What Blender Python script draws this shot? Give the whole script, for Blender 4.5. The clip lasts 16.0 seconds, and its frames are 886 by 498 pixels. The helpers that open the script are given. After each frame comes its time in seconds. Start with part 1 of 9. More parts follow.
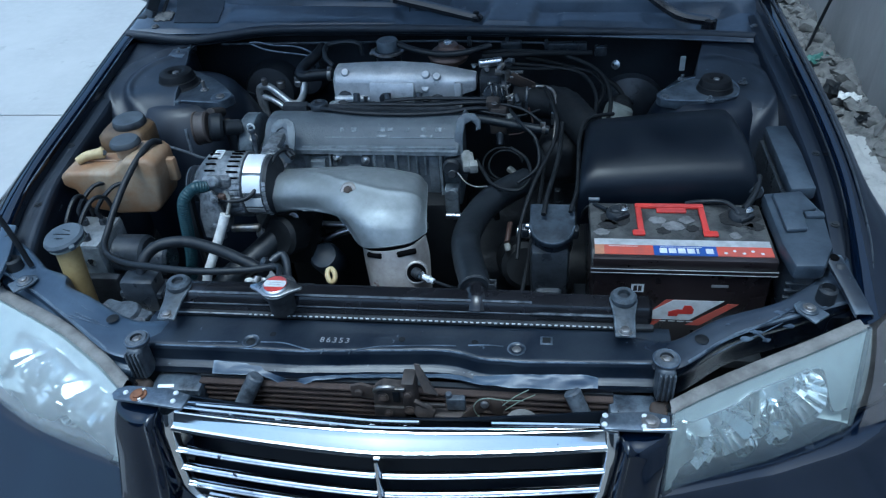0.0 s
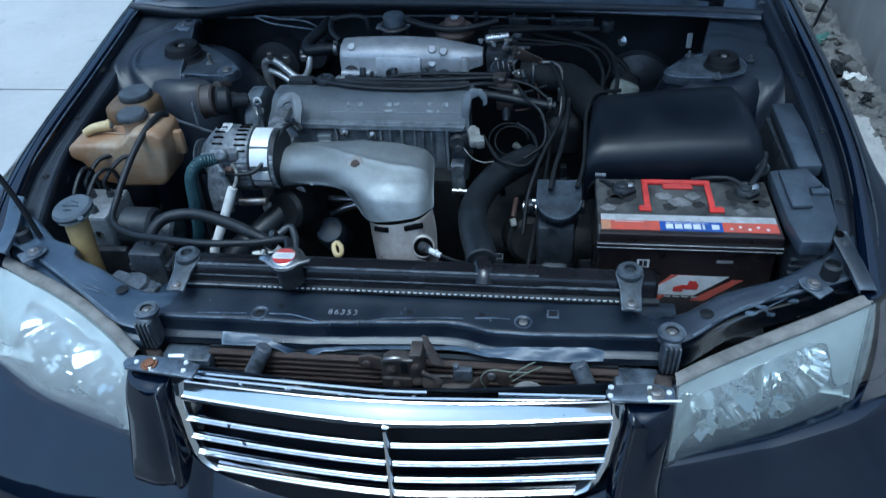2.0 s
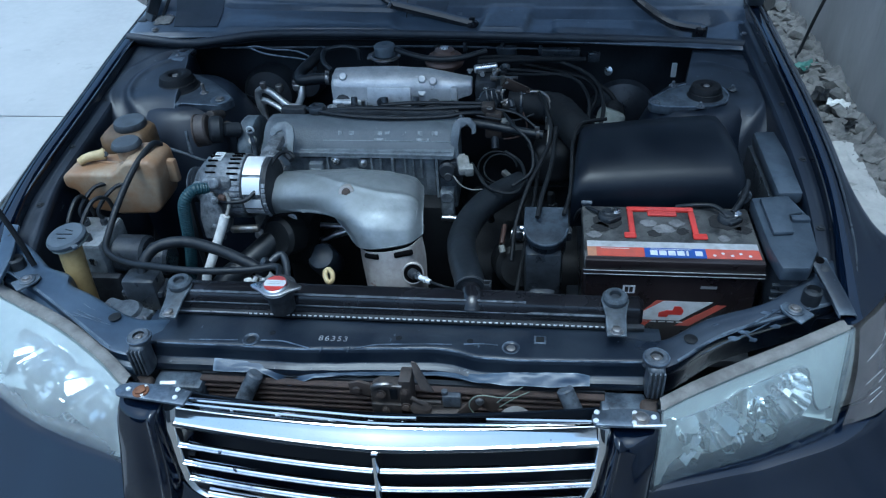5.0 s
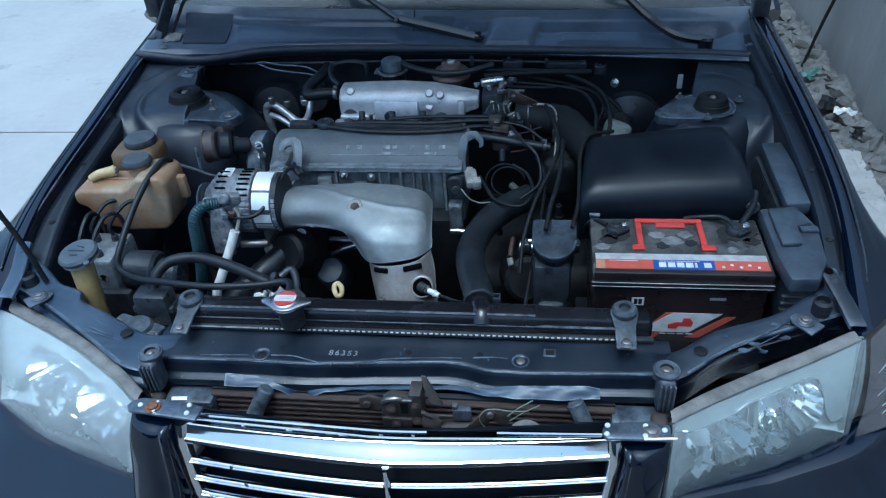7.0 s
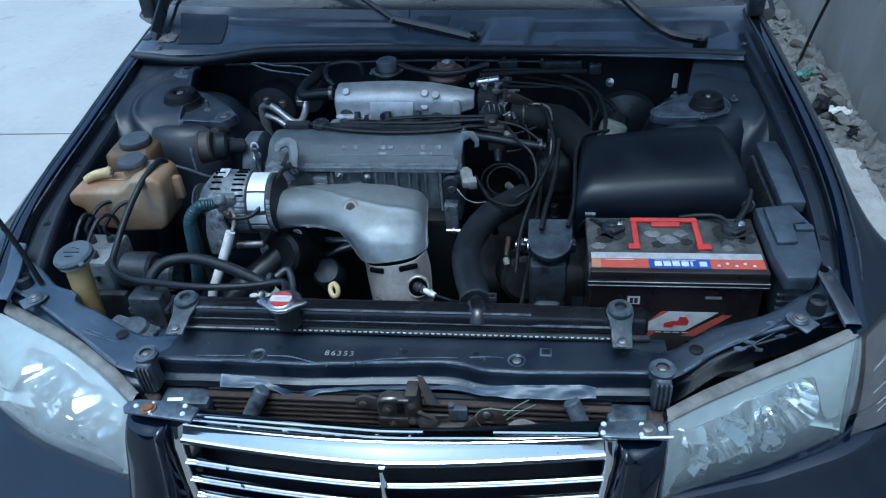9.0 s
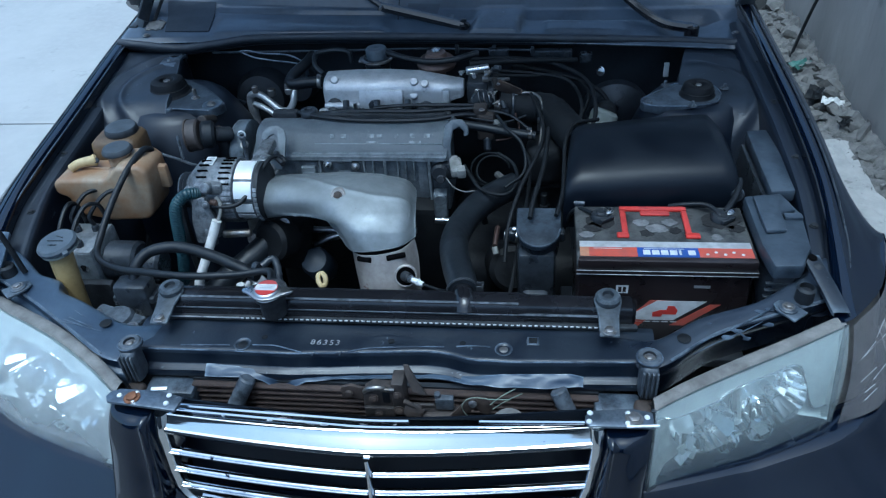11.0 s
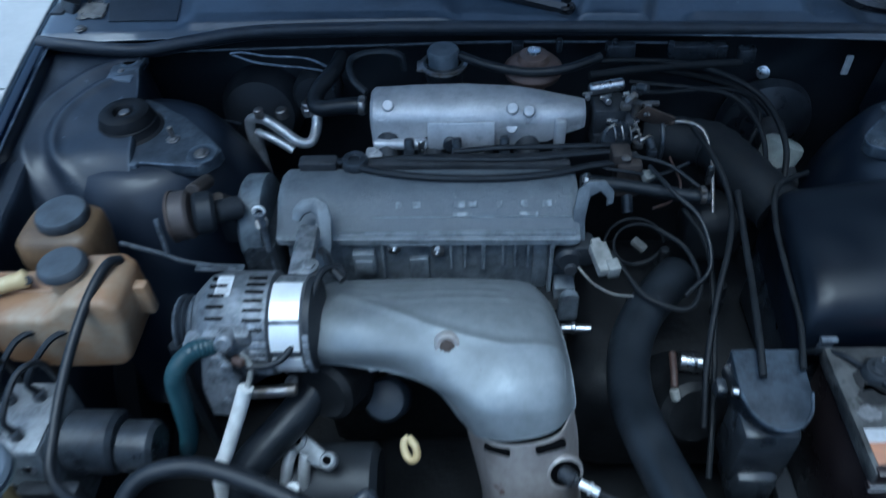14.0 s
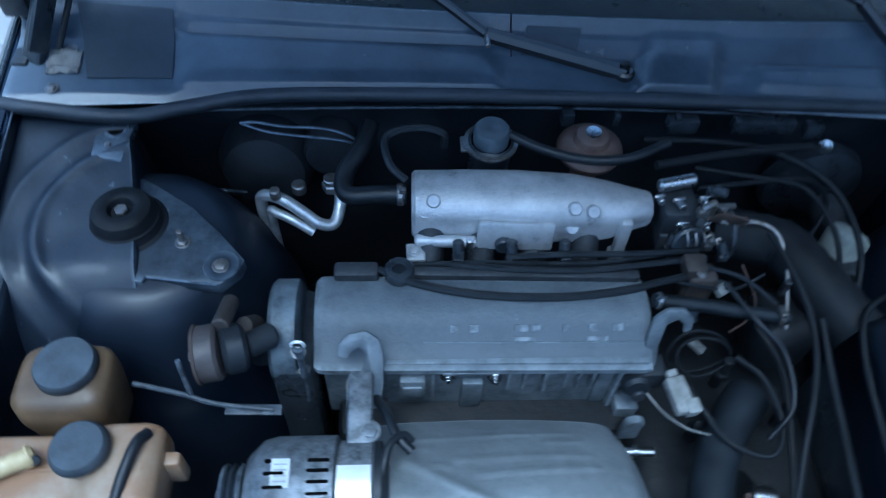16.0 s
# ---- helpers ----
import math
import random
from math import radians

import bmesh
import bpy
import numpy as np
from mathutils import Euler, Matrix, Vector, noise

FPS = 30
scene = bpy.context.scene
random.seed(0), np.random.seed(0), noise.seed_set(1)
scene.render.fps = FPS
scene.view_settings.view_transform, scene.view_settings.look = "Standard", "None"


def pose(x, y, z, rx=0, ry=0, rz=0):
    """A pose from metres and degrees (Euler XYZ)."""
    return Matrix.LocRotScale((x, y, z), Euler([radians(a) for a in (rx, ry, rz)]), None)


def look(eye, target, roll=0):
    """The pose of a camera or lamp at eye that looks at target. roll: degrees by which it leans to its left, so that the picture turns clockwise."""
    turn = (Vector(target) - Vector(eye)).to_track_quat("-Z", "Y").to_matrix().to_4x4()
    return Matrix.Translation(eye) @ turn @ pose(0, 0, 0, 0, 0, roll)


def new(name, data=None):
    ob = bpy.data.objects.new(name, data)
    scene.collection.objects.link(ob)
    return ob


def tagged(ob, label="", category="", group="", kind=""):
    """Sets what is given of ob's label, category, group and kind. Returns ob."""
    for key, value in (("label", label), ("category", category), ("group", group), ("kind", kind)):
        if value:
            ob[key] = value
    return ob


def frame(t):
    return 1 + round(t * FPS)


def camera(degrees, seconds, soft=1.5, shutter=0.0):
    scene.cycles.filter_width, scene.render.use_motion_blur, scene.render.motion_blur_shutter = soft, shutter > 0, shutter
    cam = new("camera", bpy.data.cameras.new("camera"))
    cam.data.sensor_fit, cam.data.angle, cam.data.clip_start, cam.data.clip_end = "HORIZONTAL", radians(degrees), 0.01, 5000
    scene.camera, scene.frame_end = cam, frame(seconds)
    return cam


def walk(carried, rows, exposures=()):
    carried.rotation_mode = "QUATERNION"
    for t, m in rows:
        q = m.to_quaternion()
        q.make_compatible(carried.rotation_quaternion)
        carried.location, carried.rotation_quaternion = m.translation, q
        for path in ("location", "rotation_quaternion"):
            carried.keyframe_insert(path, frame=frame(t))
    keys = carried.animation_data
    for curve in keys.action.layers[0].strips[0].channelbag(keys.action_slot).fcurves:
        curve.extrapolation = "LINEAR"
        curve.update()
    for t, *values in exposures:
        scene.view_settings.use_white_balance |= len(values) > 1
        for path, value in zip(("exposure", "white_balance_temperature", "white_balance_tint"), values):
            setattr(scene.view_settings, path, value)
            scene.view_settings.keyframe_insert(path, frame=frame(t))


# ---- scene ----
cam = camera(61.5, 16.0, 1.2, 0.6)
PATH = [
    (0, (0.259, -0.65, 1.577), (-0.012, 0.913, 0.36), -4.7),
    (0.5, (0.252, -0.662, 1.583), (-0.03, 0.897, 0.362), -4.6),
    (1, (0.251, -0.668, 1.585), (-0.019, 0.9, 0.374), -4.1),
    (1.5, (0.251, -0.667, 1.584), (-0.022, 0.898, 0.369), -4.3),
    (2, (0.246, -0.665, 1.574), (-0.021, 0.866, 0.315), -4.3),
    (2.5, (0.25, -0.666, 1.57), (-0.009, 0.833, 0.272), -4.4),
    (3, (0.255, -0.671, 1.577), (0.012, 0.844, 0.295), -4.2),
    (3.5, (0.258, -0.673, 1.578), (0.017, 0.86, 0.317), -4.2),
    (4, (0.257, -0.674, 1.583), (0.012, 0.875, 0.342), -4.0),
    (6.5, (0.257, -0.68, 1.6), (-0.013, 0.903, 0.407), -4.5),
    (7, (0.254, -0.678, 1.601), (-0.017, 0.908, 0.413), -4.8),
    (7.5, (0.252, -0.68, 1.602), (-0.015, 0.914, 0.424), -4.9),
    (8, (0.257, -0.682, 1.601), (-0.015, 0.912, 0.423), -5.0),
    (10.5, (0.255, -0.672, 1.593), (0.008, 0.905, 0.389), -4.6),
    (11, (0.269, -0.673, 1.587), (0.019, 0.904, 0.383), -4.6),
    (11.5, (0.295, -0.667, 1.585), (0.018, 0.906, 0.38), -4.5),
    (12, (0.3, -0.636, 1.567), (0.008, 0.909, 0.331), -3.5),
    (12.3, (0.243, -0.584, 1.554), (-0.001, 0.938, 0.28), -2.1),
    (12.4, (0.205, -0.552, 1.553), (-0.015, 0.97, 0.275), -1.8),
    (12.5, (0.164, -0.528, 1.554), (-0.052, 0.999, 0.281), -2.7),
    (12.8, (0.056, -0.447, 1.565), (-0.178, 1.063, 0.274), -6.9),
    (13, (-0.018, -0.386, 1.553), (-0.244, 1.078, 0.209), -7.7),
    (13.5, (-0.08, -0.205, 1.53), (-0.237, 1.206, 0.122), -5.9),
    (14, (-0.084, -0.02, 1.52), (-0.177, 1.384, 0.099), -3.4),
    (14.5, (-0.174, 0.119, 1.524), (-0.116, 1.493, 0.072), -1.9),
    (15, (-0.26, 0.217, 1.522), (-0.122, 1.587, 0.072), -4.5),
    (15.2, (-0.277, 0.230, 1.521), (-0.123, 1.600, 0.072), -4.6),
    (15.5, (-0.287, 0.251, 1.536), (-0.188, 1.587, 0.051), -5.3),
    (16, (-0.266, 0.3, 1.629), (-0.16, 1.497, 0.029), 3.7),
]
walk(cam, [(t, look(eye, target, roll)) for t, eye, target, roll in PATH],
     [(0.0, 0.45, 4780, -7), (12.0, 0.45, 4780, -7), (13.5, 0.38, 4700, -6), (14.5, 0.42, 4560, -6), (16.0, 0.64, 4320, -6)])

# ---- world and light ----
SUN_EL, SUN_AZ = radians(76), radians(205)
world = bpy.data.worlds.new("sky")
scene.world = world
world.use_nodes = True
wn = world.node_tree
sky = wn.nodes.new("ShaderNodeTexSky")
sky.sky_type = "NISHITA"
sky.sun_disc = False
sky.sun_elevation, sky.sun_rotation = SUN_EL, SUN_AZ
sky.air_density, sky.dust_density, sky.ozone_density = 1.0, 4.5, 1.2
wn.nodes["Background"].inputs["Strength"].default_value = 0.15
wn.links.new(sky.outputs[0], wn.nodes["Background"].inputs["Color"])

sun_data = bpy.data.lights.new("sun", "SUN")
sun_data.energy, sun_data.angle, sun_data.color = 0.95, radians(30), (1.0, 0.98, 0.96)
sun = new("sun", sun_data)
toward = Vector((math.sin(SUN_AZ) * math.cos(SUN_EL), math.cos(SUN_AZ) * math.cos(SUN_EL), math.sin(SUN_EL)))
sun.matrix_world = Matrix.Translation((0, -3, 6)) @ toward.to_track_quat("Z", "Y").to_matrix().to_4x4()

# ---- materials ----
def nodes_of(name):
    m = bpy.data.materials.new(name)
    m.use_nodes = True
    nt = m.node_tree
    return m, nt, nt.nodes["Principled BSDF"]


def noise_tex(nt, scale, detail=4.0, rough=0.55, stretch=(1, 1, 1)):
    co = nt.nodes.new("ShaderNodeTexCoord")
    mp = nt.nodes.new("ShaderNodeMapping")
    mp.inputs["Scale"].default_value = stretch
    nz = nt.nodes.new("ShaderNodeTexNoise")
    nz.inputs["Scale"].default_value, nz.inputs["Detail"].default_value, nz.inputs["Roughness"].default_value = scale, detail, rough
    nt.links.new(co.outputs["Object"], mp.inputs["Vector"])
    nt.links.new(mp.outputs["Vector"], nz.inputs["Vector"])
    return nz.outputs["Fac"]


def ramp(nt, fac, lo, hi):
    r = nt.nodes.new("ShaderNodeMapRange")
    r.inputs["From Min"].default_value, r.inputs["From Max"].default_value = lo, hi
    nt.links.new(fac, r.inputs["Value"])
    return r.outputs["Result"]


def mixed(nt, fac, a, b):
    x = nt.nodes.new("ShaderNodeMix")
    x.data_type = "RGBA"
    for socket, v in ((x.inputs["Factor"], fac), (x.inputs[6], a), (x.inputs[7], b)):
        if isinstance(v, (int, float)):
            socket.default_value = v
        elif isinstance(v, tuple):
            socket.default_value = (*v, 1)
        else:
            nt.links.new(v, socket)
    return x.outputs[2]


def times(nt, a, b):
    x = nt.nodes.new("ShaderNodeMath")
    x.operation = "MULTIPLY"
    for socket, v in ((x.inputs[0], a), (x.inputs[1], b)):
        if isinstance(v, (int, float)):
            socket.default_value = v
        else:
            nt.links.new(v, socket)
    return x.outputs[0]


def surface(name, base, rough, metal=0.0, alt=None, scale=18.0, span=(0.4, 0.62), dust=0.0, dust_col=(0.20, 0.22, 0.25), bump=0.0, bump_scale=120.0, coat=0.0, stretch=(1, 1, 1), spots=None, edge=None, spec=0.5):
    """A dusty, slightly worn surface: two colours mixed at two scales, dust that settles on faces that look up, fine relief."""
    m, nt, p = nodes_of(name)
    colour = base
    big = noise_tex(nt, scale, 5, 0.6, stretch)
    fine = noise_tex(nt, scale * 9, 3, 0.6, stretch)
    if alt:
        colour = mixed(nt, ramp(nt, big, *span), base, alt)
        colour = mixed(nt, times(nt, ramp(nt, fine, 0.45, 0.75), 0.5), colour, alt)
    if spots:
        colour = mixed(nt, ramp(nt, noise_tex(nt, spots[1], 4, 0.65), spots[2], spots[2] + 0.06), colour, spots[0])
    roughness = mixed(nt, ramp(nt, big, 0.35, 0.7), (rough * 0.8,) * 3, (min(1, rough * 1.25),) * 3)
    if dust:
        geo = nt.nodes.new("ShaderNodeNewGeometry")
        sep = nt.nodes.new("ShaderNodeSeparateXYZ")
        nt.links.new(geo.outputs["Normal"], sep.inputs[0])
        up = ramp(nt, sep.outputs["Z"], 0.1, 1.0)
        film = times(nt, times(nt, up, ramp(nt, noise_tex(nt, scale * 0.7, 6, 0.65), 0.3, 0.7)), dust)
        colour = mixed(nt, film, colour, dust_col)
        roughness = mixed(nt, film, roughness, (0.9,) * 3)
    # paler convex edges: wear, and edge glints put into the colour as well
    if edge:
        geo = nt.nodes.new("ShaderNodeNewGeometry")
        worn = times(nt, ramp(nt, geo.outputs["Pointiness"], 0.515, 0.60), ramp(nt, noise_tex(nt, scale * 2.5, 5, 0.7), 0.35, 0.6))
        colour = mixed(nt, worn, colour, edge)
    if isinstance(colour, tuple):
        p.inputs["Base Color"].default_value = (*colour, 1)
    else:
        nt.links.new(colour, p.inputs["Base Color"])
    nt.links.new(roughness, p.inputs["Roughness"])
    p.inputs["Metallic"].default_value = metal
    p.inputs["Specular IOR Level"].default_value = spec
    p.inputs["Coat Weight"].default_value = coat
    p.inputs["Coat Roughness"].default_value = 0.08
    if bump:
        b = nt.nodes.new("ShaderNodeBump")
        b.inputs["Strength"].default_value, b.inputs["Distance"].default_value = bump, 0.002
        nt.links.new(noise_tex(nt, bump_scale, 4, 0.6), b.inputs["Height"])
        nt.links.new(b.outputs[0], p.inputs["Normal"])
    return m


PAINT = surface("navy_paint", (0.0014, 0.0034, 0.0100), 0.05, 0.0, (0.0022, 0.0048, 0.0135), 6, coat=0.6)
BAY = surface("bay_paint", (0.006, 0.009, 0.017), 0.26, 0.1, (0.014, 0.020, 0.034), 9, (0.40, 0.60), dust=0.5, dust_col=(0.075, 0.095, 0.128), bump=0.5, bump_scale=22, coat=0.4, spots=((0.15, 0.175, 0.205), 42, 0.69), edge=(0.18, 0.215, 0.265))
BAY_SHELF = surface("bay_paint_shelf", (0.005, 0.0075, 0.014), 0.42, 0.1, (0.011, 0.016, 0.028), 11, (0.40, 0.62), dust=0.38, dust_col=(0.066, 0.086, 0.118), bump=1.0, bump_scale=14, coat=0.12, spots=((0.12, 0.145, 0.175), 38, 0.67), edge=(0.16, 0.195, 0.24))
# pitted chrome, darkened in colour for the bonnet's reflection
CHROME_DARKENED = surface("darkened_chrome", (0.30, 0.32, 0.35), 0.13, 1.0, (0.12, 0.14, 0.17), 20, (0.45, 0.65), stretch=(0.25, 1, 1), spots=((0.03, 0.035, 0.045), 45, 0.60))
# pale paint for worn marks, and for edge highlights drawn in colour
WEAR_AND_GLINT = surface("wear_and_glint_edge", (0.15, 0.185, 0.24), 0.40, 0.3, (0.04, 0.052, 0.075), 30, (0.42, 0.62), coat=0.3)
HOLE = surface("dark_opening", (0.0015, 0.0015, 0.002), 0.9, 0.0, (0.003, 0.003, 0.0035), 30, spec=0.05)
BAY_DARK = surface("bay_dark", (0.010, 0.0125, 0.017), 0.60, 0.0, (0.022, 0.026, 0.033), 14, (0.42, 0.66), dust=0.08, dust_col=(0.036, 0.043, 0.054), bump=0.5, bump_scale=60)
# darker copy of the bay paint, for the towers and right inner wing
BAY_DARKER = surface("bay_paint_darker", (0.0045, 0.0075, 0.016), 0.40, 0.0, (0.008, 0.0125, 0.024), 8, dust=0.15, dust_col=(0.040, 0.052, 0.072), bump=0.3, bump_scale=20, coat=0.12)
# mottled near-black for the parts deep in the bay
UNDER = surface("near_black_underside", (0.005, 0.0058, 0.0072), 0.60, 0.0, (0.012, 0.0133, 0.016), 22, (0.42, 0.66), bump=0.7, bump_scale=70, spec=0.35)
MACHINED = surface("machined_aluminium", (0.22, 0.23, 0.245), 0.45, 0.4, (0.13, 0.137, 0.15), 24, dust=0.2, dust_col=(0.20, 0.21, 0.22), bump=0.2, edge=(0.36, 0.38, 0.40))
# brighter copy of the bay paint, the sky's blue sheen put into its colour
BAY_SKYLIT = surface("bay_paint_skylit", (0.012, 0.022, 0.045), 0.34, 0.1, (0.030, 0.048, 0.080), 10, (0.36, 0.62), dust=0.65, dust_col=(0.085, 0.125, 0.185), bump=0.6, bump_scale=30, coat=0.3, edge=(0.20, 0.25, 0.31))
SUPPORT = surface("support_paint", (0.006, 0.010, 0.020), 0.34, 0.1, (0.016, 0.022, 0.033), 14, dust=0.20, dust_col=(0.045, 0.058, 0.078), bump=0.7, bump_scale=26, coat=0.25, spots=((0.15, 0.175, 0.21), 40, 0.68), edge=(0.17, 0.20, 0.25))
BLACK = surface("black_plastic", (0.008, 0.010, 0.014), 0.30, 0.0, (0.018, 0.021, 0.027), 20, dust=0.08, dust_col=(0.055, 0.062, 0.072), bump=0.3, bump_scale=300, edge=(0.05, 0.058, 0.07))
AIRBOX = surface("airbox_plastic", (0.0035, 0.0055, 0.0105), 0.40, 0.0, (0.006, 0.009, 0.015), 10, dust=0.04, dust_col=(0.04, 0.05, 0.07), bump=0.10, bump_scale=350, spec=0.3)
DUSTY = surface("dusty_plastic", (0.014, 0.017, 0.023), 0.42, 0.0, (0.028, 0.033, 0.042), 22, dust=0.30, dust_col=(0.095, 0.112, 0.14), bump=0.3, edge=(0.14, 0.16, 0.19))
RUBBER = surface("rubber", (0.007, 0.0085, 0.011), 0.40, 0.0, (0.013, 0.015, 0.019), 30, dust=0.12, dust_col=(0.050, 0.058, 0.072), bump=0.25, spec=0.4)
CAP_RUBBER = surface("mount_rubber", (0.005, 0.006, 0.008), 0.6, 0.0, (0.009, 0.010, 0.013), 20, bump=0.3, spec=0.3)
HOSE = surface("old_hose", (0.006, 0.008, 0.011), 0.46, 0.0, (0.012, 0.0155, 0.021), 24, (0.40, 0.64), dust=0.10, dust_col=(0.045, 0.056, 0.072), bump=0.5, bump_scale=70)
GREY = surface("valve_cover_grey", (0.062, 0.073, 0.088), 0.48, 0.2, (0.110, 0.125, 0.145), 13, (0.34, 0.68), dust=0.35, dust_col=(0.145, 0.168, 0.195), bump=0.5, bump_scale=260, spots=((0.21, 0.23, 0.25), 45, 0.69), edge=(0.27, 0.30, 0.33))
CAST = surface("cast_aluminium", (0.56, 0.57, 0.59), 0.42, 0.5, (0.34, 0.35, 0.375), 16, dust=0.25, dust_col=(0.33, 0.34, 0.36), bump=0.5, bump_scale=330, spots=((0.16, 0.165, 0.18), 32, 0.66), edge=(0.62, 0.63, 0.65))
CAST_DARK = surface("dirty_cast", (0.050, 0.054, 0.062), 0.55, 0.4, (0.020, 0.022, 0.026), 20, dust=0.2, dust_col=(0.10, 0.11, 0.125), bump=0.45, bump_scale=250)
SHIELD = surface("shield_steel", (0.29, 0.315, 0.335), 0.56, 0.55, (0.185, 0.20, 0.21), 9, (0.34, 0.66), dust=0.25, dust_col=(0.22, 0.235, 0.245), bump=0.8, bump_scale=17, spots=((0.12, 0.115, 0.115), 30, 0.68), edge=(0.44, 0.47, 0.49))
SHIELD_HOT = surface("heat_tinted_steel", (0.40, 0.375, 0.36), 0.42, 0.45, (0.27, 0.245, 0.23), 14, bump=0.35, bump_scale=120, spots=((0.16, 0.10, 0.085), 22, 0.66), edge=(0.55, 0.53, 0.51))
STEEL = surface("bright_steel", (0.62, 0.63, 0.65), 0.30, 1.0, (0.45, 0.45, 0.46), 30, bump=0.1)
ZINC = surface("zinc_bolt", (0.34, 0.34, 0.35), 0.45, 0.9, (0.22, 0.20, 0.18), 60, bump=0.2)
CHROME = surface("chrome", (0.95, 0.93, 0.90), 0.08, 1.0, (0.88, 0.86, 0.83), 9, spots=((0.16, 0.15, 0.15), 55, 0.72))
CHROME_WORN = surface("worn_chrome", (0.66, 0.69, 0.73), 0.10, 1.0, (0.30, 0.33, 0.38), 25, (0.50, 0.72), stretch=(0.4, 1, 1), spots=((0.04, 0.05, 0.07), 40, 0.64))
RUST = surface("rusty_steel", (0.045, 0.034, 0.030), 0.8, 0.2, (0.085, 0.062, 0.050), 40, dust=0.25, dust_col=(0.13, 0.12, 0.115), bump=0.3)
RUST_SCREW = surface("orange_rust", (0.26, 0.115, 0.055), 0.7, 0.2, (0.12, 0.055, 0.03), 60, bump=0.3)
MOUNT_STEEL = surface("brown_mount_steel", (0.060, 0.050, 0.047), 0.55, 0.3, (0.10, 0.085, 0.08), 30, dust=0.3, dust_col=(0.15, 0.145, 0.15), bump=0.3)
TIMING = surface("timing_cover_plastic", (0.030, 0.037, 0.046), 0.5, 0.0, (0.055, 0.066, 0.08), 16, dust=0.35, dust_col=(0.12, 0.145, 0.175), bump=0.2, edge=(0.16, 0.19, 0.22))
BRACKET = surface("black_bracket", (0.013, 0.016, 0.021), 0.45, 0.1, (0.026, 0.031, 0.039), 26, dust=0.2, dust_col=(0.075, 0.088, 0.108), bump=0.4, edge=(0.13, 0.155, 0.185))
RUST_DARK = surface("dark_rusty_steel", (0.028, 0.025, 0.025), 0.60, 0.2, (0.075, 0.060, 0.053), 40, dust=0.2, dust_col=(0.12, 0.11, 0.10), bump=0.5)
FINS = surface("condenser_fins", (0.040, 0.028, 0.025), 0.85, 0.1, (0.075, 0.053, 0.045), 30, dust=0.2, dust_col=(0.10, 0.08, 0.07), bump=0.6, bump_scale=700)
COPPER = surface("brown_diaphragm", (0.10, 0.062, 0.048), 0.55, 0.4, (0.16, 0.11, 0.09), 30, dust=0.2, bump=0.2)
TANK = surface("yellowed_tank", (0.36, 0.285, 0.20), 0.42, 0.0, (0.27, 0.15, 0.072), 8, (0.42, 0.58), dust=0.15, dust_col=(0.42, 0.37, 0.31), bump=0.2, bump_scale=40)
TANK_NECK = surface("stained_neck", (0.36, 0.27, 0.12), 0.45, 0.0, (0.22, 0.15, 0.06), 10, bump=0.15)
YELLOW = surface("yellow_plastic", (0.60, 0.49, 0.27), 0.5, 0.0, (0.46, 0.35, 0.17), 30)
CAP = surface("faded_cap", (0.022, 0.026, 0.033), 0.6, 0.0, (0.045, 0.052, 0.062), 40, dust=0.5, dust_col=(0.13, 0.16, 0.20), bump=0.3)
CAP_GREY = surface("grey_cap", (0.052, 0.066, 0.084), 0.55, 0.0, (0.085, 0.102, 0.125), 40, dust=0.3, dust_col=(0.12, 0.14, 0.17), bump=0.3)
WHITE = surface("white_plastic", (0.80, 0.80, 0.78), 0.45, 0.0, (0.62, 0.62, 0.60), 50)
PALE = surface("pale_cap", (0.34, 0.36, 0.33), 0.5, 0.0, (0.22, 0.24, 0.22), 30)
TEAL = surface("teal_conduit", (0.013, 0.042, 0.055), 0.5, 0.0, (0.022, 0.058, 0.072), 40, dust=0.12, dust_col=(0.06, 0.085, 0.10))
RED = surface("red_plastic", (0.55, 0.035, 0.025), 0.42, 0.0, (0.40, 0.030, 0.025), 25, dust=0.15)
BATTERY = surface("battery_case", (0.012, 0.009, 0.010), 0.30, 0.0, (0.020, 0.015, 0.016), 12, dust=0.15, dust_col=(0.16, 0.13, 0.13), bump=0.1)
BATTERY_TOP = surface("dirty_battery_top", (0.020, 0.021, 0.023), 0.50, 0.0, (0.075, 0.076, 0.075), 30, (0.44, 0.60), dust=0.22, dust_col=(0.14, 0.14, 0.14), bump=0.8, spots=((0.008, 0.008, 0.009), 22, 0.56))
ALT = surface("alternator_cast", (0.085, 0.093, 0.105), 0.42, 0.4, (0.045, 0.050, 0.058), 26, dust=0.3, dust_col=(0.21, 0.23, 0.25), bump=0.4, bump_scale=250, edge=(0.34, 0.36, 0.39))
TANK_DARK = surface("full_tank", (0.155, 0.098, 0.050), 0.42, 0.0, (0.085, 0.055, 0.030), 14, dust=0.12, dust_col=(0.22, 0.17, 0.12), bump=0.15)
GRIME = surface("black_grime", (0.008, 0.008, 0.009), 0.8, 0.0, (0.030, 0.030, 0.032), 60, (0.5, 0.7), bump=0.8, bump_scale=300)
SMEAR = surface("pale_smear", (0.20, 0.20, 0.205), 0.75, 0.0, (0.10, 0.10, 0.105), 50, bump=0.4)
CONNECTOR = surface("dirty_connector", (0.30, 0.30, 0.285), 0.55, 0.0, (0.17, 0.17, 0.16), 60)
LABEL_RED = surface("label_red", (0.50, 0.085, 0.055), 0.45, 0.0, (0.36, 0.09, 0.07), 30)
LABEL_ORANGE = surface("label_orange", (0.55, 0.24, 0.11), 0.5, 0.0, (0.40, 0.20, 0.12), 30)
LABEL_BLUE = surface("label_blue", (0.030, 0.075, 0.33), 0.45, 0.0, (0.035, 0.08, 0.26), 30)
